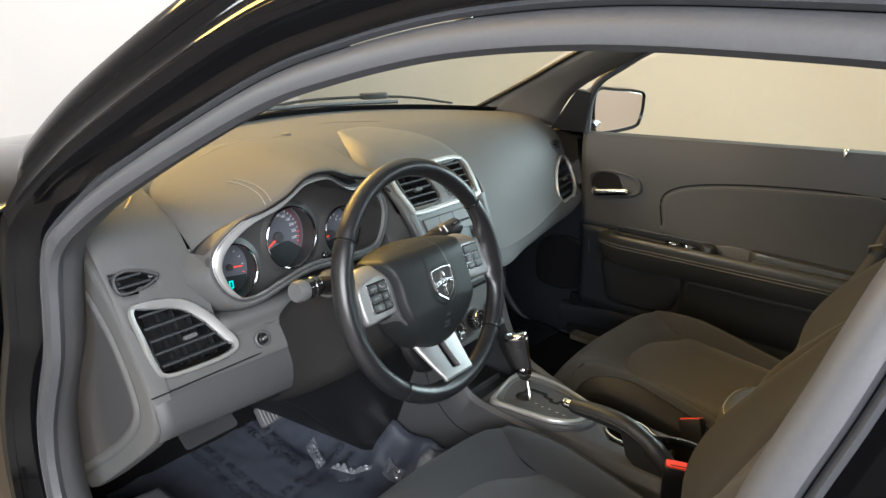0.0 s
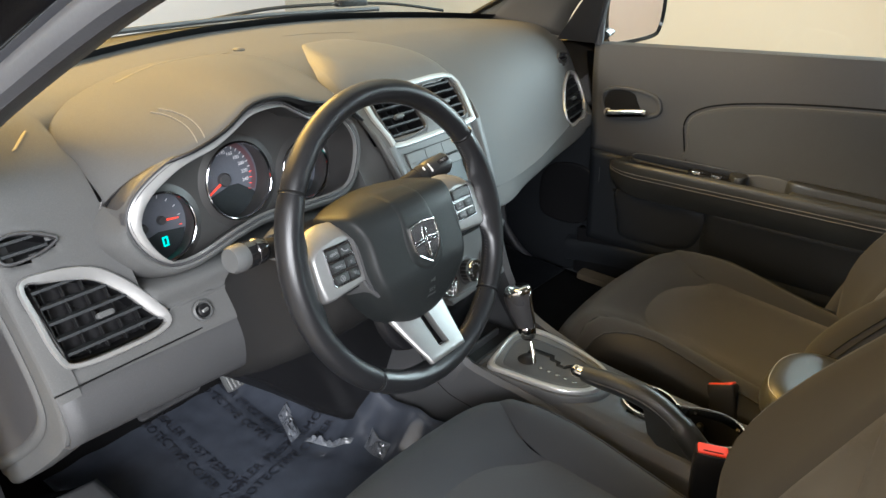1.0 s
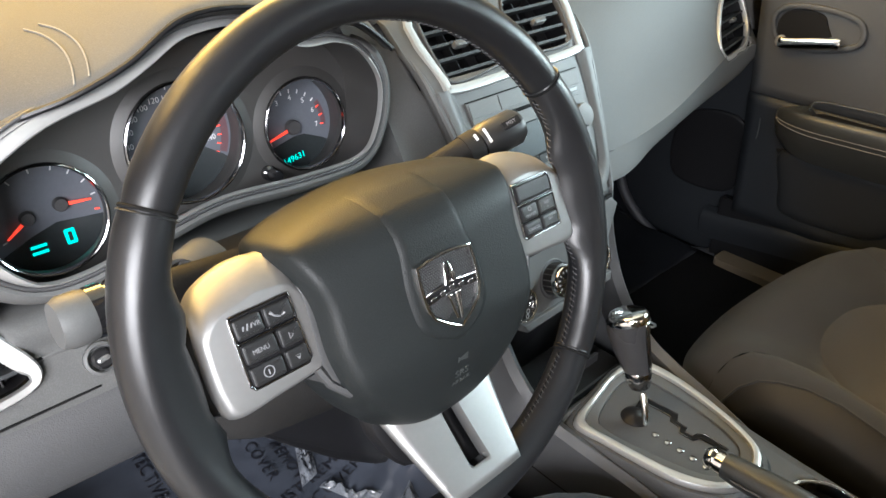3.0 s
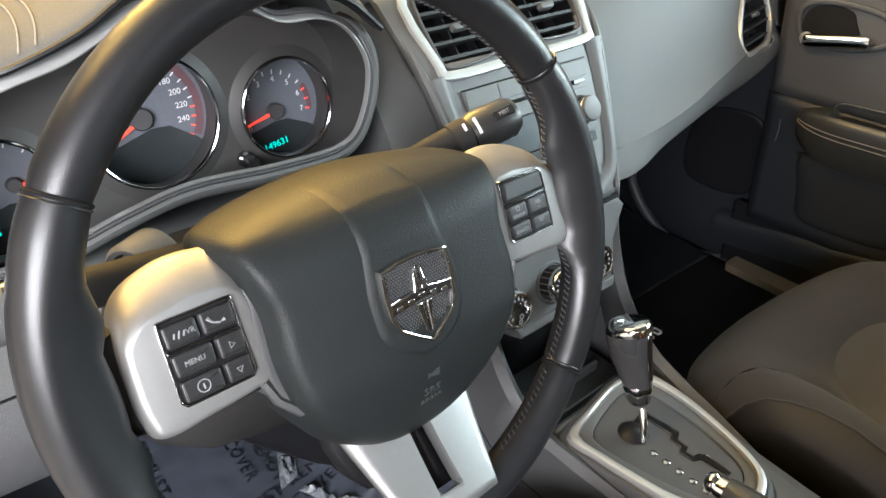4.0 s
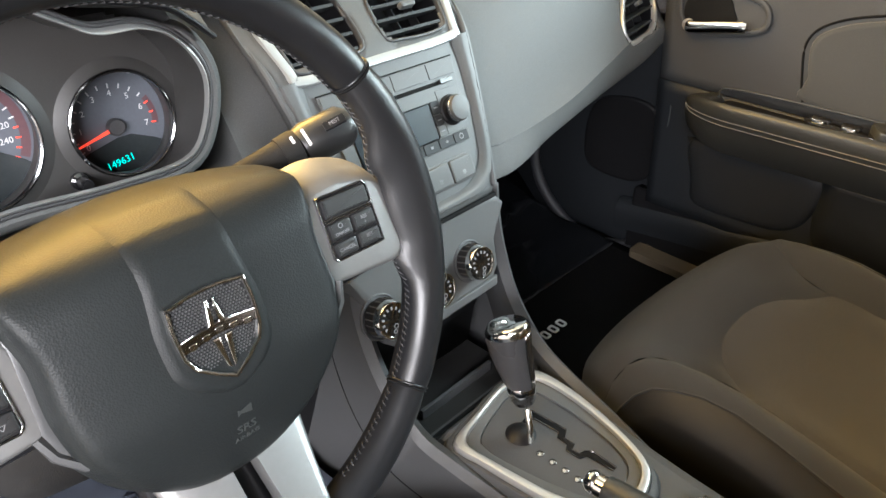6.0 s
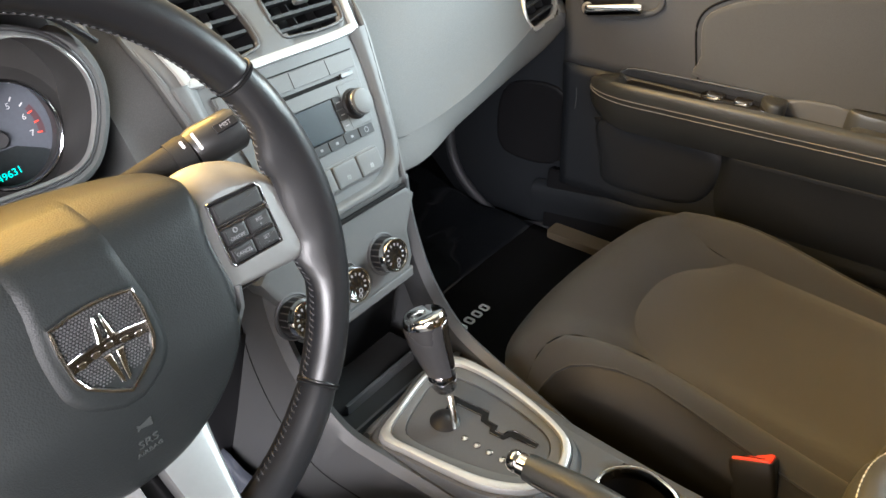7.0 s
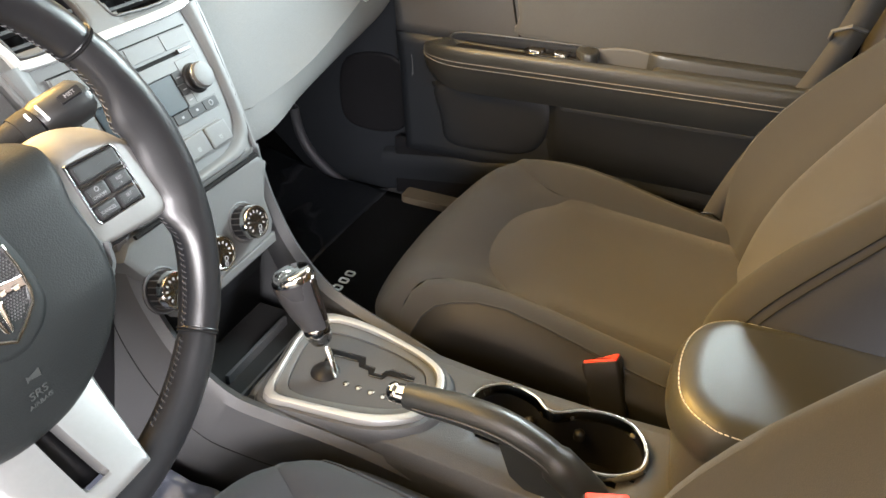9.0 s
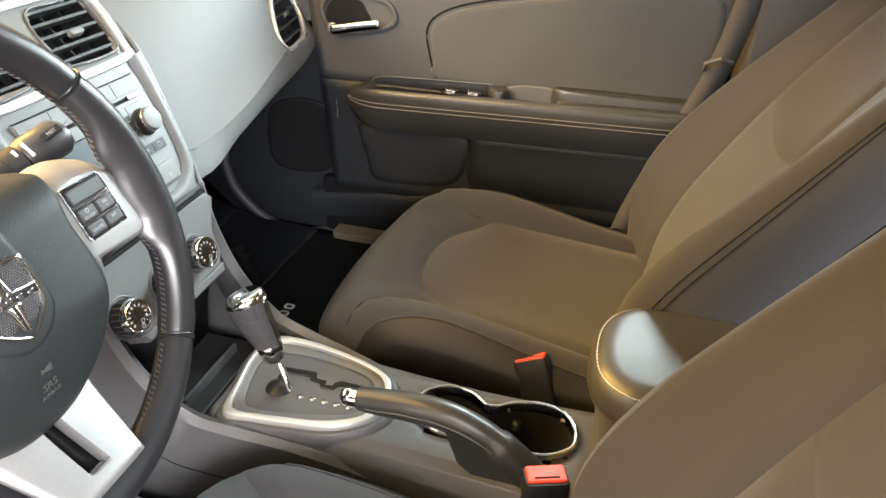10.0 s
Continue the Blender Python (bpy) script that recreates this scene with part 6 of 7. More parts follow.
# handbrake
hb = thing("handbrake_lever", "black handbrake lever with chrome button", "handbrake", (-0.055, -0.30, 0.46))
top = curve([Vector((-0.055, y, z)) for y, z in ((-0.122, 0.521), (-0.150, 0.523), (-0.19, 0.526), (-0.235, 0.523), (-0.275, 0.508), (-0.305, 0.486), (-0.335, 0.460))], 5, False)
rad = [0.0135 + 0.0035 * math.sin(min(1, i / 14) * math.pi * 0.5) + (0.003 if i > 22 else 0) for i in range(len(top))]
part("grip", tube(top, rad, 16, flat=1.12), VINYL, hb, "black moulded grip")
part("blade", loft([[Vector((-0.055 + dx, y, z)) for y, z in ((-0.235, 0.515), (-0.250, 0.470), (-0.285, 0.442), (-0.36, 0.440), (-0.345, 0.470), (-0.300, 0.505))] for dx in (-0.016, -0.012, 0.012, 0.016)], caps=(True, True)), VINYL, hb)
part("grip_seam", tube([p + Vector((-0.0175, 0, 0.001)) for p in top[3:26]], 0.001, 5), TRIM, hb)
part("button", tube([(-0.055, -0.101, 0.519), (-0.055, -0.105, 0.5195), (-0.055, -0.109, 0.5198), (-0.055, -0.110, 0.52), (-0.055, -0.112, 0.52), (-0.055, -0.113, 0.52), (-0.055, -0.124, 0.521)], [0.0095, 0.0118, 0.0118, 0.0105, 0.0105, 0.0118, 0.0118], 18), CHROME, hb, "chrome release button")

# armrest box
ab = thing("armrest_box", "stitched black vinyl centre armrest", "armrest", (0.035, -0.55, 0.44))
o = curve([Vector(p) for p in ((-0.058, -0.72), (-0.060, -0.47), (-0.052, -0.418), (-0.020, -0.388), (0.035, -0.380), (0.085, -0.388), (0.118, -0.415), (0.128, -0.47), (0.128, -0.72))], 4)
oi = ccw(o)
part("lid", loft([[Vector((p.x, p.y, z)) for p in inset(oi, d)] for z, d in ((0.560, 0.012), (0.562, 0.003), (0.572, 0.0), (0.588, 0.001), (0.601, 0.006), (0.608, 0.014), (0.6108, 0.024), (0.6112, 0.030))], caps=(True, True)), ARMVINYL, ab, "black stitched vinyl lid")
part("bin", loft([[Vector((p.x, p.y, z)) for p in inset(oi, d)] for z, d in ((0.44, 0.028), (0.50, 0.018), (0.559, 0.010))], caps=(True, True)), TRIM, ab, "dark bin")
bm = bmesh.new()
line = [Vector((p.x, p.y, 0.603)) for p in inset(oi, 0.0075)]
for i, p in enumerate(line):
    q = line[(i + 1) % len(line)]
    L = (q - p).length
    if L < 0.03:
        for t in (0.05, 0.55):
            tube([p.lerp(q, t), p.lerp(q, t + 0.35)], 0.0007, 4, bm=bm)
    else:
        for k in range(int(L / 0.006)):
            tube([p.lerp(q, k * 0.006 / L), p.lerp(q, (k + 0.65) * 0.006 / L)], 0.0009, 4, bm=bm)
tagged(part("stitching", bm, THREAD, ab, "pale stitches"), kind="stuff")


def buckle(loc, wide, up, label):
    b = thing("seat_belt_buckle", label, "seat belt buckle", loc, group="seat belt buckles")
    m = frame_of(loc, wide, Vector(up).cross(Vector(wide)))
    part("case", loft([[m @ Vector((p.x, p.y, z)) for p in rrect(w, d, 0.006, 4)] for z, w, d in ((-0.13, 0.022, 0.012), (-0.10, 0.034, 0.018), (-0.075, 0.045, 0.026), (-0.02, 0.050, 0.032), (-0.003, 0.049, 0.032), (0.0, 0.047, 0.030))], caps=(True, True)), BLACK, b, "black plastic case")
    part("button", slab(rrect(0.043, 0.025, 0.003, 4, 0, 0.001), -0.004, 0.0025, 0.0015, m), RED, b, "red release button")
    part("slot", block(0.028, 0.003, 0.0, 0.0029, 0.0008, m @ pose(0, -0.006, 0), 0.0003), SEAMDARK, b)
    part("stalk", tube([m @ Vector((0, 0, -0.12)), m @ Vector((0.0, -0.01, -0.17)), m @ Vector((0, -0.03, -0.21))], 0.009, 8), BLACK, b)
    return b


buckle((-0.097, -0.357, 0.512), (0.35, -0.94, 0), (0.05, 0.1, 1), "red-buttoned black seat belt buckle beside the driver's seat")
buckle((0.156, -0.297, 0.462), (0.1, -0.93, 0.36), (0.36, 0.40, 0.84), "red-buttoned black seat belt buckle beside the passenger seat")


# ---- front seats ----
def seat(xc, rake, label):
    """rake: how the backrest leans, as two terms of its height."""
    s = thing("front_seat", label, "seat", (xc, -0.25, 0.27), group="front seats")

    def cushion_top(u, v):
        """u from -1 to 1 across, v from 0 at the front to 1 at the back."""
        y = 0.085 - 0.545 * v - (0.025 * u * u + 0.085 * abs(u) ** 6) * (1 - v) ** 2
        base = 0.492 - 0.060 * v
        side = (0.010 + 0.024 * bump_at(v, 0.42, 0.30)) * bump_at(abs(u), 0.84, 0.21)
        round_front = -0.10 * max(0.0, 1 - v / 0.24) ** 2.4 - 0.012 * u * u * max(0.0, 1 - v / 0.4)
        edge = -0.024 * max(0.0, (abs(u) - 0.78) / 0.22) ** 2
        dip = -0.012 * (1 - min(1, abs(u) / 0.6) ** 2) * min(1, v * 2)
        return Vector((xc + 0.247 * u, y, base + side + round_front + edge + dip))

    N = 24
    # middle panel: front bolster ahead of the arched seam, insert behind it
    seam_v = lambda u: 0.29 + 0.14 * abs(u) ** 2.4
    us = [-1 + 2 * i / N for i in range(N + 1)]

    def half_at(v):
        base = 0.58 + 0.12 * min(1.0, max(0.0, (v - 0.3) / 0.7))
        return base + (0.96 - base) * max(0.0, 1 - v / 0.38)

    def sunk(p, e, deep=0.009):
        return p - Vector((0, 0, deep * max(0.0, 1 - e / 1.4) ** 2))

    def edge_depth(v):
        return 0.003 + 0.006 * min(1.0, max(0.0, v / 0.36)) ** 1.5

    front = []
    for j in range(15):
        row = []
        for i, u in enumerate(us):
            v = seam_v(u) * j / 14
            p = sunk(cushion_top(u * half_at(v), v), (14 - j) / 2.0)
            row.append(sunk(p, min(i / 2.0, (N - i) / 2.0), edge_depth(v) * min(1.0, (14 - j) / 3.0)))
        front.append(row)
    front.insert(0, [Vector((p.x, p.y - 0.004, 0.25)) for p in front[0]])
    part("cushion_front", loft(front, closed=False), CLOTH, s, "charcoal cloth cushion front")
    mid = []
    for j in range(17):
        row = []
        for i, u in enumerate(us):
            v = seam_v(u) + (1.0 - seam_v(u)) * j / 16
            p = sunk(cushion_top(u * half_at(v), v), j / 2.0)
            row.append(sunk(p, min(i / 2.0, (N - i) / 2.0), edge_depth(v) * min(1.0, j / 3.0)))
        mid.append(row)
    part("cushion_insert", loft(mid, closed=False), INSERT, s, "brown-grey woven insert")
    for sx in (-1, 1):
        rows = []
        vv = [0.0, 0.03, 0.07, 0.12, 0.18, 0.25, 0.33, 0.42, 0.52, 0.62, 0.72, 0.82, 0.92, 1.0]
        for v in vv:
            row = []
            for i in range(11):
                u = half_at(v) + (1.0 - half_at(v)) * i / 10
                row.append(sunk(cushion_top(sx * u, v), i / 2.0, edge_depth(v)))
            last = row[-1]
            puff = 0.006 * min(1.0, 0.3 + v * 4)
            row += [last + Vector((sx * 0.002, 0, -0.008)), last + Vector((sx * 0.0015, 0, -0.026)), last + Vector((-sx * puff * 1.2, 0, -0.055)), Vector((last.x - sx * 0.020, last.y, 0.36)), Vector((last.x - sx * 0.050, last.y, 0.30)), Vector((last.x - sx * 0.06, last.y, 0.25))]
            rows.append(row)
        rows.insert(0, [Vector((p.x, p.y - 0.004, 0.25)) for p in rows[0]])
        part("cushion_bolster", loft([r[:8] for r in rows], closed=False), CLOTH, s, "charcoal cloth bolster")
        part("cushion_side", loft([r[7:] for r in rows], closed=False), SEATSIDE, s, "black cushion side")
        part("bolster_piping", tube([r[7] + Vector((0, 0, 0.0008)) for r in rows[2:]], 0.0018, 6), CLOTH, s, "sewn piping")
    part("seat_base", cuboid((xc - 0.22, -0.44, 0.26), (xc + 0.22, 0.0, 0.36)), BLACK, s, "black seat base")

    # backrest, leaning back
    def back_point(u, w, face=True):
        """u across, w from 0 at the bottom to 1 at the top."""
        z = 0.43 + 0.60 * w
        y = rake[0] + rake[1] * w + rake[2] * w * w
        hw = 0.252 + 0.016 * bump_at(w, 0.52, 0.26) - 0.035 * max(0.0, w - 0.45) ** 1.3 * 1.6
        bol = (0.050 * bump_at(w, 0.30, 0.34) + 0.012) * max(0.0, (abs(u) - 0.48) / 0.36) ** 1.5 if abs(u) < 0.84 else (0.050 * bump_at(w, 0.30, 0.34) + 0.012) * (1 - ((abs(u) - 0.84) / 0.16) ** 2 * 0.9)
        dish = 0.018 * (abs(u) / 0.5) ** 2 if abs(u) < 0.5 else 0.018
        lumbar = 0.016 * bump_at(w, 0.2, 0.2)
        return Vector((xc + hw * u, y + bol + dish * 0.6 + lumbar, z + 0.25 * bol))

    hb = 0.50
    ws = [k / 20 for k in range(21)]
    for nm, w0, w1, matl, lab in (("back_insert", 0.0, 0.56, INSERT, "brown-grey woven back insert"), ("back_upper", 0.56, 1.0, CLOTH, "charcoal cloth upper back")):
        rows = []
        for j in range(15):
            row = []
            for i in range(17):
                u = -hb + 2 * hb * i / 16
                w = w0 + (w1 - w0) * j / 14
                if nm == "back_insert":
                    w = w0 + (w1 - 0.05 * (1 - (u / hb) ** 2) - w0) * j / 14
                else:
                    a = w0 - 0.05 * (1 - (u / hb) ** 2)
                    w = a + (w1 - a) * j / 14
                e = min(i / 1.5, (16 - i) / 1.5, (j if w0 else 14 - j) / 1.5)
                p = back_point(u, w)
                row.append(p - Vector((0, 0.008 * max(0, 1 - e) ** 2, 0)))
            rows.append(row)
        part(nm, loft(rows, closed=False), matl, s, lab)
    for sx in (-1, 1):
        rows = []
        for w in ws:
            row = []
            for i in range(13):
                u = hb + (1 - hb) * i / 12
                p = back_point(sx * u, w)
                row.append(p - Vector((0, 0.008 * max(0, 1 - i / 1.5) ** 2, 0)))
            last = row[-1]
            row += [last + Vector((sx * 0.004, -0.02, -0.004)), last + Vector((sx * 0.006, -0.06, -0.02)), last + Vector((sx * 0.004, -0.12, -0.04)), last + Vector((-sx * 0.01, -0.17, -0.06))]
            rows.append(row)
        part("back_bolster", loft(rows, closed=False), CLOTH, s, "charcoal cloth back bolster")
        for q in (0.958, 0.975):
            part("back_seam", tube([back_point(sx * q, w) + Vector((0, 0.001, 0.0006)) for w in [0.02 + 0.96 * k / 30 for k in range(31)]], 0.0006, 5), SEAMDARK, s)
    rows = []
    for w in ws:
        rows.append([back_point(u, w) + Vector((0, -0.17, -0.06)) for u in [-1 + 2 * k / 12 for k in range(13)]])
    part("back_shell", loft(rows, closed=False), BLACK, s, "black seat back shell")
    top = [back_point(-1 + 2 * k / 12, 1.0) for k in range(13)]
    part("back_top", loft([top, [p + Vector((0, -0.08, 0.02)) for p in top], [p + Vector((0, -0.17, -0.06)) for p in top]], closed=False), CLOTH, s)
    return s


seat(-0.372, (-0.445, -0.10, -0.14), "charcoal cloth driver's seat with brown-grey inserts")
seat(0.378, (-0.455, -0.12, -0.22), "charcoal cloth passenger seat with brown-grey inserts")


# ---- passenger door ----
door = thing("passenger_door", "closed passenger door with grey cloth panel and armrest", "car door", (0.77, -0.1, 0.38))
X0 = 0.755


def belt(y):
    return 0.930 - 0.072 * (y - 0.02)


def door_x(y, z):
    """The inner face: it leans in a little towards the floor."""
    return X0 + 0.02 * max(0.0, (z - 0.80) / 0.15) ** 2 - 0.012 * max(0.0, (0.55 - z) / 0.15)


rows = []
for k in range(27):
    z = 0.385 + (0.93 - 0.385) * k / 26
    row = []
    for i in range(45):
        y = 0.268 - 0.80 * i / 44
        zz = z if k < 20 else 0.385 + (0.93 - 0.385) * 20 / 26 + (belt(y) - (0.385 + (0.93 - 0.385) * 20 / 26)) * (k - 20) / 6
        yy = y + (0.055 * (zz - 0.40) / 0.52 if i == 0 else 0.055 * (zz - 0.40) / 0.52 * (1 - i / 44))
        row.append(Vector((door_x(yy, zz), yy, zz)))
    rows.append(row)
rows.append([p + Vector((0.012, 0, 0.006)) for p in rows[-1]])
rows.append([p + Vector((0.025, 0, -0.004)) for p in rows[-1]])
part("panel", loft(rows[:13], closed=False), DOORPLASTIC, door, "dark moulded lower panel", thick=0.01)
part("upper_panel", loft([[p + Vector((-0.003, 0, 0)) for p in r] for r in rows[12:]], closed=False), DOORUPPER, door, "soft grey upper panel", thick=0.01)
part("outer_skin", loft([[(0.80, 0.58, 0.25), (0.80, -0.54, 0.25)], [(0.84, 0.60, 0.6), (0.84, -0.54, 0.6)], [(0.825, 0.50, 0.90), (0.825, -0.54, 0.95)], [(0.79, 0.45, 0.905), (0.79, -0.54, 0.965)]], closed=False), PAINT, door, thick=0.004)


def on_door(pts, h=0.0, n=5, closed=True):
    return [Vector((door_x(y, z) - h, y, z)) for y, z in curve([Vector(p) for p in pts], n, closed)]


DM = frame_of((X0, 0, 0), (0, -1, 0), (0, 0, 1))


def flat_door(pts, n=5):
    return [Vector((-p.x, p.y)) for p in curve([Vector(p) for p in pts], n)]


part("cloth_insert", slab(flat_door([(0.042, 0.758), (0.015, 0.788), (-0.05, 0.812), (-0.19, 0.836), (-0.37, 0.854), (-0.50, 0.858), (-0.505, 0.74), (-0.50, 0.665), (-0.20, 0.66), (0.025, 0.66), (0.034, 0.70)], 4), -0.004, 0.007, 0.006, DM), DOORCLOTH, door, "grey cloth insert")
part("insert_edge", tube(on_door([(0.030, 0.66), (0.042, 0.70), (0.050, 0.758), (0.022, 0.793), (-0.05, 0.819), (-0.19, 0.843), (-0.37, 0.861), (-0.51, 0.865)], 0.0030, 6, False), 0.0022, 6), SEAMDARK, door)
part("front_flange", tube(on_door([(0.243, 0.385), (0.247, 0.46), (0.252, 0.53), (0.258, 0.592)], 0.002, 5, False), 0.009, 8, flat=0.5), DOORUPPER, door)
part("sill_ledge", loft([[Vector((0.755 - d, y, 0.356 + 0.14 * (0.33 - y) + h)) for y in (0.33, 0.25, 0.15, 0.03, -0.1)] for d, h in ((0.0, 0.010), (0.014, 0.007), (0.022, 0.0), (0.026, -0.012), (0.026, -0.03), (0.020, -0.060), (0.0, -0.07))], closed=False), DOORPLASTIC, door, "dark sill ledge")
# handle in its recess
hr = part("handle_bezel", band(flat_door([(0.284, 0.783), (0.262, 0.812), (0.20, 0.820), (0.135, 0.811), (0.113, 0.785), (0.124, 0.757), (0.19, 0.737), (0.262, 0.740)]), 0.010, -0.004, 0.010, 0.003, DM), DOORUPPER, door)
part("handle_recess", slab(flat_door([(0.270, 0.772), (0.258, 0.799), (0.222, 0.808), (0.192, 0.803), (0.180, 0.785), (0.168, 0.757), (0.21, 0.745), (0.258, 0.743)]), -0.001, 0.0062, 0.001, DM), SEAMDARK, hr, "black recess")
part("pull_lever", tube(curve([Vector((X0 - 0.015, y, z)) for y, z in ((0.256, 0.744), (0.23, 0.748), (0.19, 0.756), (0.148, 0.763))], 5, False), [0.006] + [0.0078] * 14 + [0.006], 14, flat=1.45), CHROME, hr, "chrome pull lever")
part("lever_root", lathe([(0.011, 0.002), (0.011, 0.010), (0.008, 0.013), (0, 0.013)], 14, DM @ pose(-0.256, 0.746, 0)), SILVER, hr)

# armrest: a padded front roll with a stitched edge, hollowed behind it
def arm_rise(y):
    return -0.025 * (y + 0.17)


def arm_nose(y):
    e = min(1.0, (0.229 - y) / 0.11)
    return 0.12 + 0.88 * math.sqrt(max(0.0, 1 - (1 - e) ** 2))


rows = []
ys = [0.228 - 0.012 * (i / 8) for i in range(8)] + [0.216 - 0.73 * i / 100 for i in range(101)]
for y in ys:
    s, up = arm_nose(y), arm_rise(y)
    floor_z = 0.651 - 0.016 * smooth(y, 0.172, 0.150) - 0.022 * smooth(y, -0.118, -0.128) + 0.038 * smooth(y, -0.220, -0.232)
    lip = 0.001 - 0.006 * smooth(y, 0.20, 0.12) * smooth(y, -0.05, 0.02)
    sec = ((0.758, 0.652 + min(0.0, floor_z - 0.642)), (0.749, floor_z), (0.730, floor_z), (0.709, floor_z), (0.7045, 0.5 * (floor_z + 0.6495 + lip)), (0.7015, 0.6495 + lip), (0.698, 0.6492), (0.6945, 0.6472), (0.6915, 0.6425), (0.6897, 0.635), (0.6893, 0.622), (0.6915, 0.603), (0.700, 0.575), (0.711, 0.554), (0.728, 0.549), (0.758, 0.548))
    rows.append([Vector((0.758 - (0.758 - x) * s, y, 0.622 + up + (z - 0.622) * s)) for x, z in sec])
arm = part("armrest", loft(rows, closed=False), VINYL, door, "padded dark armrest")
for x, z in ((0.6890, 0.6215), (0.6893, 0.6125)):
    path = [Vector((0.758 - (0.758 - x + 0.0003) * arm_nose(y), y, 0.622 + arm_rise(y) + (z - 0.622) * arm_nose(y))) for y in ys[3:]]
    part("stitch_line", tube(path, 0.0008, 5), THREADDULL, arm, "pale stitched line")
part("grip_tray", slab(curve([Vector(p) for p in ((0.712, 0.140), (0.745, 0.148), (0.746, 0.07), (0.746, 0.006), (0.710, 0.006), (0.710, 0.08))], 3), 0.625, 0.6335, 0.002), BLACK, arm, "black grip tray")
part("tray_ridge", tube(curve([Vector(p) for p in ((0.712, 0.158, 0.6460), (0.735, 0.166, 0.648), (0.7475, 0.150, 0.653), (0.749, 0.06, 0.657), (0.749, -0.02, 0.659), (0.749, -0.10, 0.661))], 5, False), 0.0022, 8), VINYL, arm)
sp2 = part("switch_plate", slab(curve([Vector(p) for p in ((0.708, 0.004), (0.745, 0.008), (0.747, -0.05), (0.746, -0.100), (0.712, -0.104), (0.706, -0.05))], 4), 0.625, 0.6475, 0.003), GLOSS, arm, "gloss black switch plate")
for y in (-0.012, -0.060):
    part("window_switch", block(0.010, 0.022, 0.645, 0.6525, 0.003, pose(0.7155, y, 0), 0.003), CHROME, sp2, "bright switch cap")
    part("switch_rocker", block(0.016, 0.030, 0.643, 0.651, 0.004, pose(0.731, y, 0), 0.003), KEYBLACK, sp2)
part("tray_end", slab(curve([Vector(p) for p in ((0.708, -0.104), (0.735, -0.086), (0.750, -0.090), (0.752, -0.122), (0.722, -0.127), (0.709, -0.120))], 4), 0.625, 0.6615, 0.006), VINYL, arm)
part("pull_cup", slab(curve([Vector(p) for p in ((0.712, -0.130), (0.748, -0.130), (0.748, -0.222), (0.712, -0.220))], 4), 0.605, 0.6145, 0.002), STACK, arm, "pale grey pull cup liner")
part("cup_back", slab(flat_door([(-0.124, 0.606), (-0.120, 0.660), (-0.226, 0.664), (-0.222, 0.606)], 3), -0.004, 0.0095, 0.003, DM), STACK, arm, "pale grey pull cup liner")
part("arm_pad", slab(curve([Vector(p) for p in ((0.722, -0.240), (0.750, -0.232), (0.755, -0.40), (0.755, -0.51), (0.720, -0.51), (0.716, -0.40))], 4), 0.635, 0.6735, 0.008), VINYL, arm)
# map pocket and lower mouldings
part("map_pocket", loft([[Vector((X0 - d, y, z)) for y, z in [(0.08 + (p.x - 0.08) * k, 0.48 + (p.y - 0.48) * k) for p in curve([Vector(p) for p in ((0.20, 0.545), (0.19, 0.47), (0.172, 0.415), (0.08, 0.412), (-0.01, 0.425), (-0.045, 0.47), (-0.045, 0.545), (0.08, 0.553))], 4)]] for d, k in ((0.0, 1.0), (0.010, 0.995), (0.017, 0.975), (0.021, 0.94), (0.024, 0.86), (0.025, 0.7))], caps=(False, True)), DOORPLASTIC, door, "dark map pocket")
part("pocket_mouth", slab(flat_door([(0.19, 0.548), (0.19, 0.530), (0.07, 0.535), (-0.035, 0.532), (-0.038, 0.548)], 3), 0.0, 0.014, 0.002, DM), SEAMDARK, door)
def bulge_x(y, x):
    return X0 - (X0 - x) * smooth(y, -0.018, -0.075)


rows = []
for x, z in ((0.738, 0.556), (0.7135, 0.5515), (0.7125, 0.548), (0.7135, 0.543), (0.7165, 0.525), (0.7175, 0.50), (0.7185, 0.475), (0.722, 0.45), (0.730, 0.425), (0.742, 0.405), (0.757, 0.395)):
    rows.append([Vector((bulge_x(y, x), y, z + arm_rise(y) * (1 if z > 0.5 else 0.3))) for y in [-0.018 - 0.012 * i for i in range(43)]])
part("lower_bulge", loft(rows, closed=False), DOORPLASTIC, door, "smooth dark lower moulding")
part("seam", tube([Vector((bulge_x(y, 0.7115), y, 0.5525 + arm_rise(y))) for y in [-0.03 - 0.012 * i for i in range(41)]], 0.0011, 5), KEYGREY, door)
glass = part("window_glass", loft([[(0.775, 0.31, 0.91), (0.775, -0.54, 0.965)], [(0.752, 0.292, 1.045), (0.75, -0.54, 1.05)], [(0.735, 0.19, 1.125), (0.725, -0.54, 1.15)], [(0.70, -0.12, 1.235), (0.69, -0.54, 1.255)]], closed=False), SIDEGLASS, door, "clear window glass")
glass.visible_shadow = False
part("lock_pin", lathe([(0.006, 0.0), (0.006, 0.014), (0.004, 0.018), (0, 0.019)], 12, pose(0.765, -0.385, 0.950)), CHROME, door)
part("sail_panel", loft([[(0.752, 0.43, 0.912), (0.752, 0.318, 0.915), (0.742, 0.30, 1.035), (0.738, 0.345, 1.04)], [(0.79, 0.43, 0.912), (0.79, 0.318, 0.915), (0.775, 0.30, 1.035), (0.765, 0.345, 1.04)]], caps=(True, True)), BLACK, door, "black mirror sail panel")
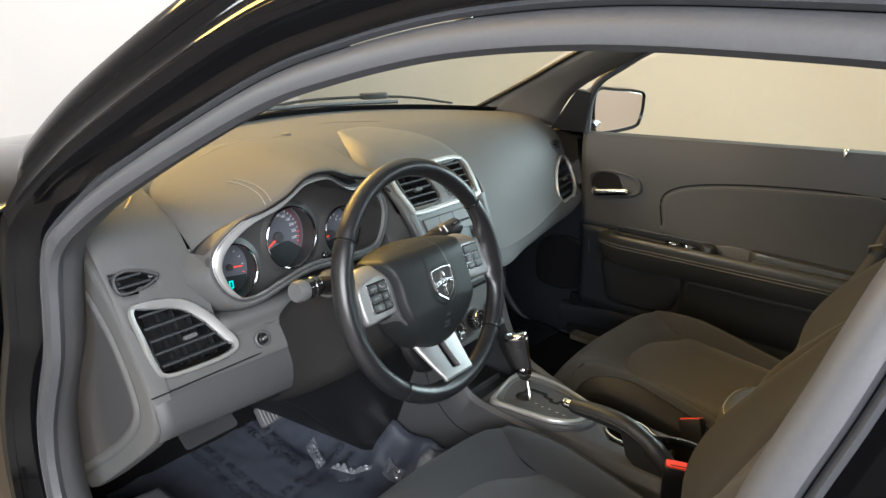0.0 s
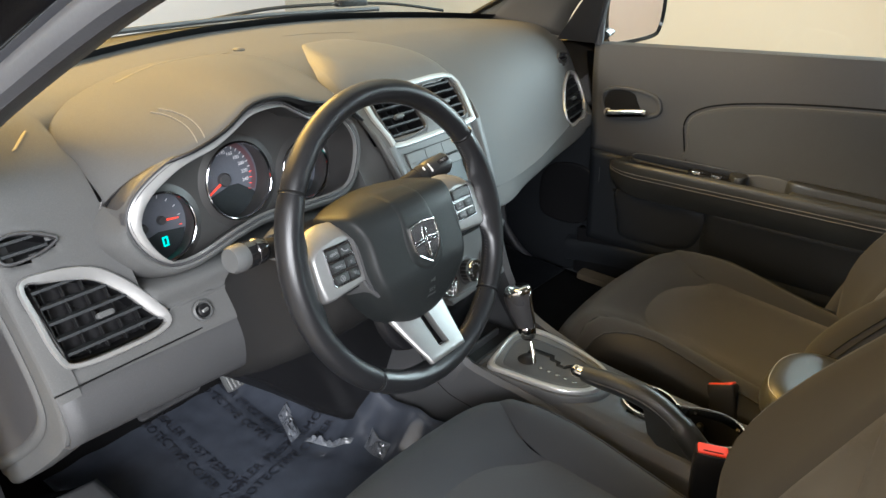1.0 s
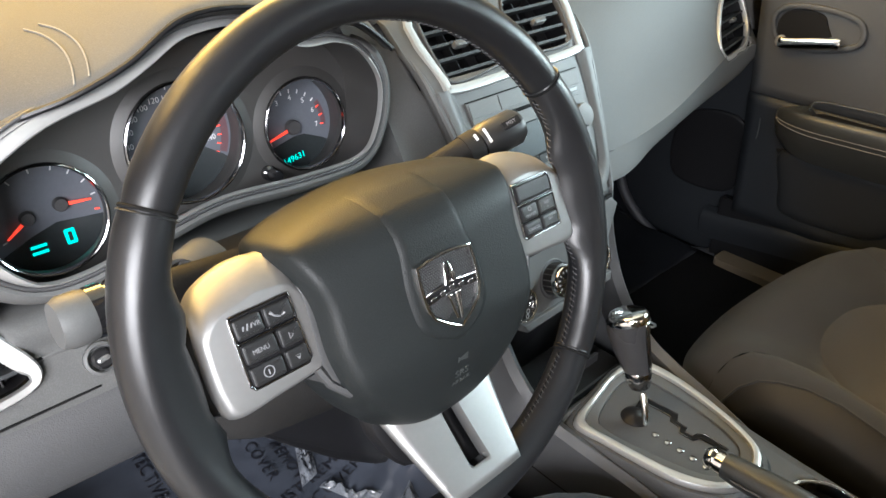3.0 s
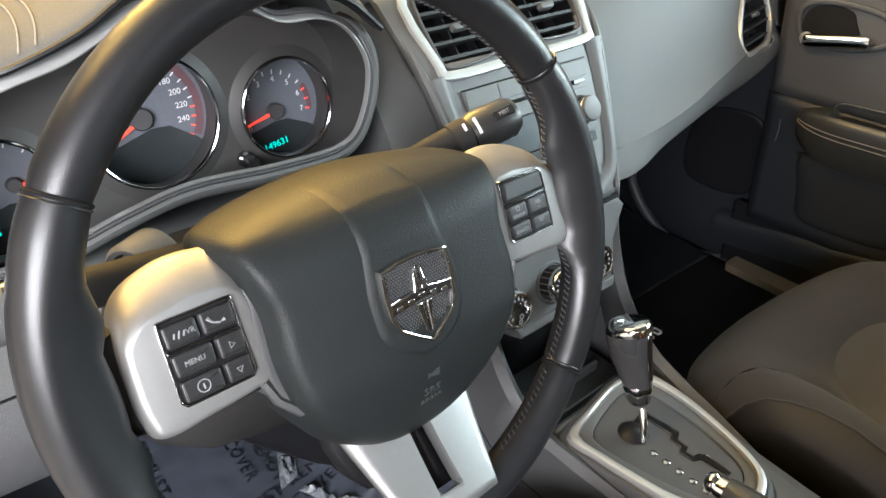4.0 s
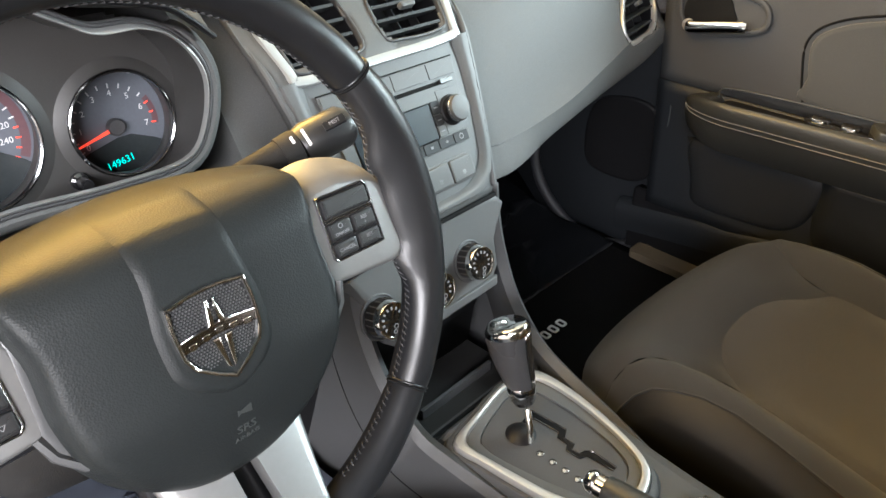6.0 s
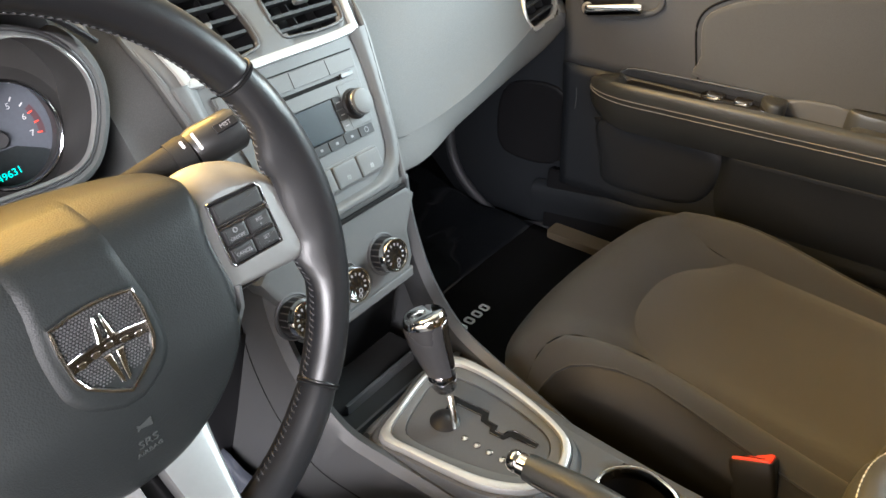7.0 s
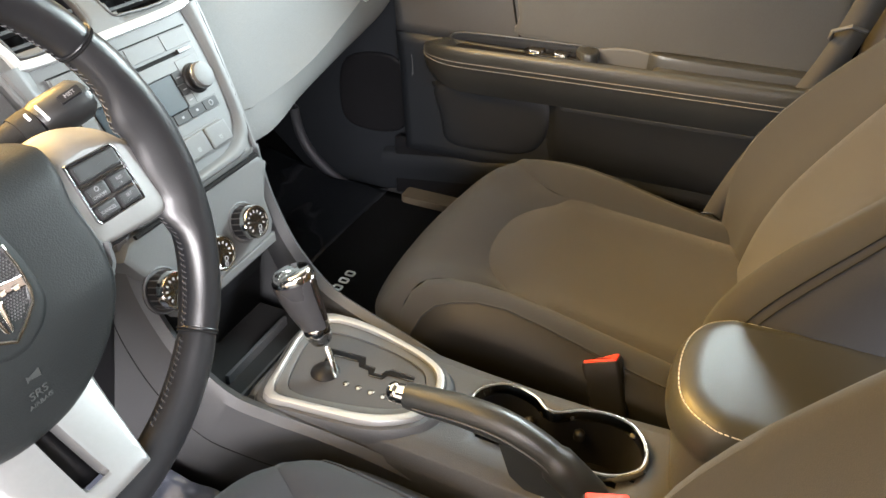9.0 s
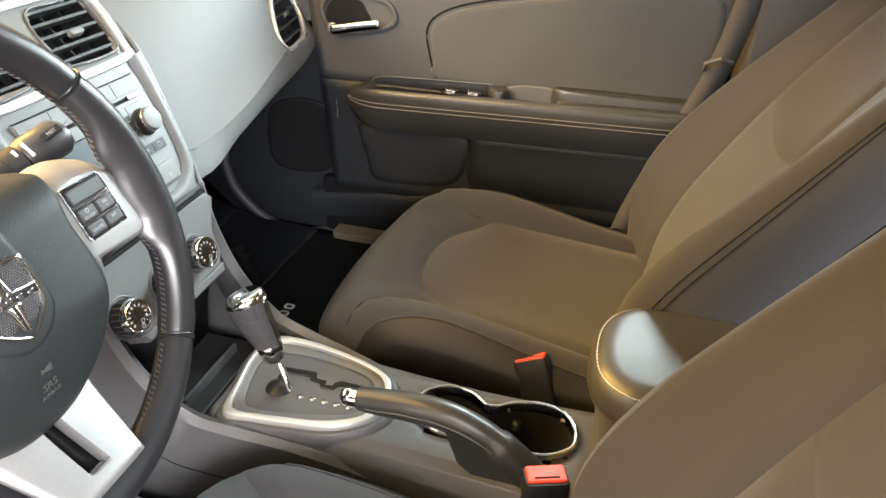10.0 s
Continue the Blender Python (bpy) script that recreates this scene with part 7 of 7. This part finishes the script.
part("window_frame", tube(curve([Vector(p) for p in ((0.768, 0.315, 0.912), (0.755, 0.298, 1.045), (0.738, 0.20, 1.125), (0.715, 0.08, 1.19), (0.70, -0.12, 1.24), (0.695, -0.54, 1.26))], 5, False), 0.012, 8), RUBBER, door)

mir = thing("wing_mirror", "dark wing mirror reflecting the bright showroom", "wing mirror", (0.93, 0.30, 0.91))
mm = frame_of((0.93, 0.29, 0.965), (0.90, -0.44, 0), (0, 0, 1))
mo = [Vector(p) for p in ((-0.098, 0.062), (-0.02, 0.068), (0.078, 0.058), (0.092, 0.03), (0.086, -0.028), (0.06, -0.052), (-0.05, -0.066), (-0.088, -0.06))]
mo = ccw(curve(mo, 4))
part("housing", loft([[mm @ Vector((p.x, p.y, z)) for p in inset(mo, d)] for z, d in ((0.0, 0.004), (0.006, -0.004), (-0.02, -0.006), (-0.06, 0.006), (-0.085, 0.03))], caps=(False, True)), PAINT, mir, "dark painted housing")
part("mirror_plate", slab(inset(mo, 0.005), -0.004, 0.001, 0.0005, mm), MIRROR, mir, "mirror glass")
part("foot", tube([(0.79, 0.32, 0.93), (0.85, 0.34, 0.93), (0.90, 0.34, 0.935)], 0.022, 10, flat=0.6), BLACK, mir)

# side wall of the footwell, with the speaker cover
kick = thing("kick_panel", "black footwell side panel with speaker cover", "trim panel", (0.76, 0.42, 0.28))
KM = frame_of((0.762, 0, 0), (0, -1, 0), (0, 0, 1))
part("panel", slab([Vector((-y, z)) for y, z in ((0.27, 0.60), (0.28, 0.70), (0.62, 0.70), (0.66, 0.25), (0.26, 0.25), (0.265, 0.40))], -0.02, 0.002, 0.004, KM), DOORPLASTIC, kick)
part("speaker_cover", slab([Vector((-p.x, p.y)) for p in curve([Vector(p) for p in ((0.290, 0.57), (0.285, 0.42), (0.41, 0.40), (0.445, 0.455), (0.42, 0.56))], 5)], 0.0, 0.008, 0.005, KM), BLACK, kick, "dark speaker cover")
part("seal_bead", tube(curve([Vector((0.745, y, z)) for y, z in ((0.55, 0.55), (0.565, 0.42), (0.54, 0.325), (0.46, 0.255), (0.38, 0.235), (0.28, 0.262))], 6, False), 0.012, 10), RUBBER, kick, "grey seal bead")
part("sill_strip", block(0.05, 0.85, 0.25, 0.285, 0.012, pose(0.715, -0.16, 0)), BEIGE, kick, "tan sill strip")
part("sill_wall", block(0.03, 0.90, 0.24, 0.405, 0.008, pose(0.750, -0.15, 0), 0.008), BLACK, kick)

# belt on the far centre pillar
sb = thing("seat_belt", "grey seat belt webbing on the far centre pillar", "seat belt", (0.70, -0.55, 0.40))
part("webbing", loft([[Vector(p) + Vector((0, dy, 0)) for p in curve([(0.685, -0.575, 1.15), (0.70, -0.55, 0.95), (0.712, -0.515, 0.75), (0.705, -0.45, 0.58), (0.69, -0.408, 0.47), (0.68, -0.388, 0.400)], 5, False)] for dy in (-0.022, 0.022)], closed=False), WEBBING, sb, thick=0.0015)
part("guide", tube([(0.712, -0.488, 0.742), (0.700, -0.488, 0.757), (0.698, -0.512, 0.768), (0.710, -0.535, 0.760)], 0.0035, 8), STACK, sb, "pale belt guide")
part("anchor", tube(curve([(0.676, -0.362, 0.400), (0.670, -0.366, 0.412), (0.670, -0.385, 0.416), (0.672, -0.405, 0.402)], 4, False), 0.0026, 8), CHROME, sb, "bright anchor loop")
part("anchor_strap", tube(curve([(0.672, -0.322, 0.376), (0.668, -0.345, 0.375), (0.668, -0.38, 0.384), (0.672, -0.415, 0.396)], 4, False), 0.0024, 8), WALL, sb, "cream strap edge")

# the driver's door stands open, well forward
od = thing("driver_door", "black painted driver's door standing wide open", "car door", (-0.88, 0.52, 0.25))
om = frame_of((-0.885, 0.50, 0.0), (-0.93, 0.36, 0), (0, 0, 1))
part("outer_skin", loft([[om @ Vector((x, z, d)) for x, z in ((0.0, 0.26), (0.0, 0.60), (0.0, 0.93), (0.55, 0.95), (1.08, 0.96), (1.14, 0.62), (1.06, 0.26))] for d in (-0.14, -0.12)], caps=(True, True)), PAINT, od, "black painted skin", flat=True)
part("inner_panel", slab([Vector(p) for p in ((0.04, 0.30), (0.03, 0.90), (0.55, 0.93), (1.04, 0.94), (1.09, 0.62), (1.02, 0.30))], -0.13, -0.05, 0.02, om), DOORPLASTIC, od, "dark moulded inner panel")


# ---- footwells ----
mat_d = thing("driver_floor_mat", "dark floor mat under a clear printed protective film", "floor mat", (-0.43, 0.42, 0.26))


def film_z(x, y):
    z = 0.288 + 0.10 * max(0.0, y - 0.5)
    z += 0.006 * noise.noise(Vector((x * 9, y * 9, 0))) + 0.003 * noise.noise(Vector((x * 28, y * 28, 3)))
    z += 0.07 * max(0.0, (x + 0.27) / 0.1) ** 1.5 if x > -0.27 else 0.0
    z += 0.016 * max(0.0, min(1.0, (x + 0.34) / 0.08)) * noise.noise(Vector((x * 16, y * 22, 5)))
    return z


rows = []
for j in range(49):
    y = 0.0 + 0.66 * j / 48
    rows.append([Vector((x, y, film_z(x, y))) for x in [-0.66 + 0.50 * i / 44 for i in range(45)]])
part("film", loft(rows, closed=False), FILM, mat_d, "glossy clear protective film", thick=0.001)
part("mat", block(0.46, 0.62, 0.25, 0.265, 0.03, pose(-0.42, 0.3, 0)), CARPET, mat_d, "black carpet mat")


def film_text(words, x, y, turn, size):
    for k, w in enumerate(words):
        a = radians(turn)
        px, py = x + math.sin(a) * k * size * 1.25, y - math.cos(a) * k * size * 1.25
        ob = lettering(w, size, pose(0, 0, 0), INKDARK, mat_d, "film_print", 0.0, 1.1, "LEFT")
        me = ob.data
        for v in me.vertices:
            X = px + v.co.x * math.cos(a) - v.co.y * math.sin(a)
            Y = py + v.co.x * math.sin(a) + v.co.y * math.cos(a)
            v.co = (X, Y, film_z(X, Y) + 0.0018)


for x, y, turn in ((-0.430, 0.61, -93), (-0.285, 0.635, -94), (-0.487, 0.325, 6)):
    film_text(("DEALER MUST REMOVE", "PROTECTIVE COVER"), x, y, turn, 0.026)

# crumpled film edge folded up beside the tunnel; paler colour paints its glints
CRUMPLE = mat("pale_glint_film_fold", (0.15, 0.162, 0.185), 0.14, var=0.3, vscale=30, spec=0.8)
for x0, y0, x1, y1, wide_ in ((-0.258, 0.43, -0.298, 0.345, 0.03), (-0.290, 0.325, -0.245, 0.245, 0.012), (-0.222, 0.225, -0.236, 0.165, 0.03)):
    rows = []
    for j in range(22):
        t = j / 21
        row = []
        for i in range(12):
            s = i / 11 - 0.5
            x, y = x0 + (x1 - x0) * t + s * wide_, y0 + (y1 - y0) * t + 0.2 * s * wide_
            fold = abs(noise.noise(Vector((x * 70, y * 45, 11)))) * 0.028 + abs(noise.noise(Vector((x * 160, y * 120, 4)))) * 0.010
            row.append(Vector((x, y, film_z(x, y) + 0.002 + fold * max(0.0, 1 - (2 * abs(s)) ** 2) * min(1.0, 6 * t, 6 * (1 - t)))))
        rows.append(row)
    part("film_fold", loft(rows, closed=False), CRUMPLE, mat_d, "crumpled fold of clear film with glints in its pale colour", flat=True)

ped = thing("brake_pedal", "ribbed metal brake pedal on its arm", "pedal", (-0.27, 0.57, 0.30))
pm = frame_of((-0.268, 0.565, 0.318), (1, 0.1, 0), (0, 0.55, 0.85))
part("pad", block(0.062, 0.052, -0.006, 0.006, 0.008, pm), STACK, ped, "grey ribbed pad")
for k in range(6):
    part("rib", block(0.004, 0.044, 0.004, 0.0085, 0.001, pm @ pose(-0.024 + 0.0096 * k, 0, 0), 0.001), SILVER, ped)
part("arm", tube([(-0.268, 0.572, 0.34), (-0.27, 0.63, 0.42), (-0.28, 0.66, 0.6)], 0.009, 8), BLACK, ped)
foot = thing("foot_rest", "grey pedal block by the footwell wall", "foot rest", (-0.43, 0.62, 0.29))
part("block", block(0.14, 0.08, -0.012, 0.004, 0.01, frame_of((-0.40, 0.63, 0.325), (1, 0, 0), (0, 0.8, 0.6))), TRIM, foot)
mat_p = thing("passenger_floor_mat", "black carpet floor mat with pale lettering bars", "floor mat", (0.4, 0.35, 0.26))
part("carpet", loft([[Vector((x, y, 0.27 + 0.25 * max(0, y - 0.45) + 0.004 * noise.noise(Vector((x * 12, y * 12, 7))))) for x in [0.14 + 0.58 * i / 24 for i in range(25)]] for y in [-0.1 + 0.72 * j / 30 for j in range(31)]], closed=False), CARPET, mat_p, "black carpet", thick=0.006)
for i in range(5):
    part("badge_bar", band(rrect(0.016, 0.020, 0.005, 3), 0.004, 0.0, 0.002, 0.0005, pose(0.305 + 0.024 * i, 0.228, 0.272, 0, 0, 0)), INK, mat_p, "pale raised bar")
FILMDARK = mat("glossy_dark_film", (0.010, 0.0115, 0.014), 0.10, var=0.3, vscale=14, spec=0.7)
sheet = []
for j in range(57):
    y = 0.02 + 0.62 * j / 56
    row = []
    for i in range(47):
        x = 0.15 + 0.56 * i / 46
        z = 0.279 + 0.25 * max(0.0, y - 0.45) + 0.006 * noise.noise(Vector((x * 11, y * 11, 21))) + 0.010 * abs(noise.noise(Vector((x * 24, y * 17, 9)))) ** 2
        row.append(Vector((x, y, z)))
    sheet.append(row)
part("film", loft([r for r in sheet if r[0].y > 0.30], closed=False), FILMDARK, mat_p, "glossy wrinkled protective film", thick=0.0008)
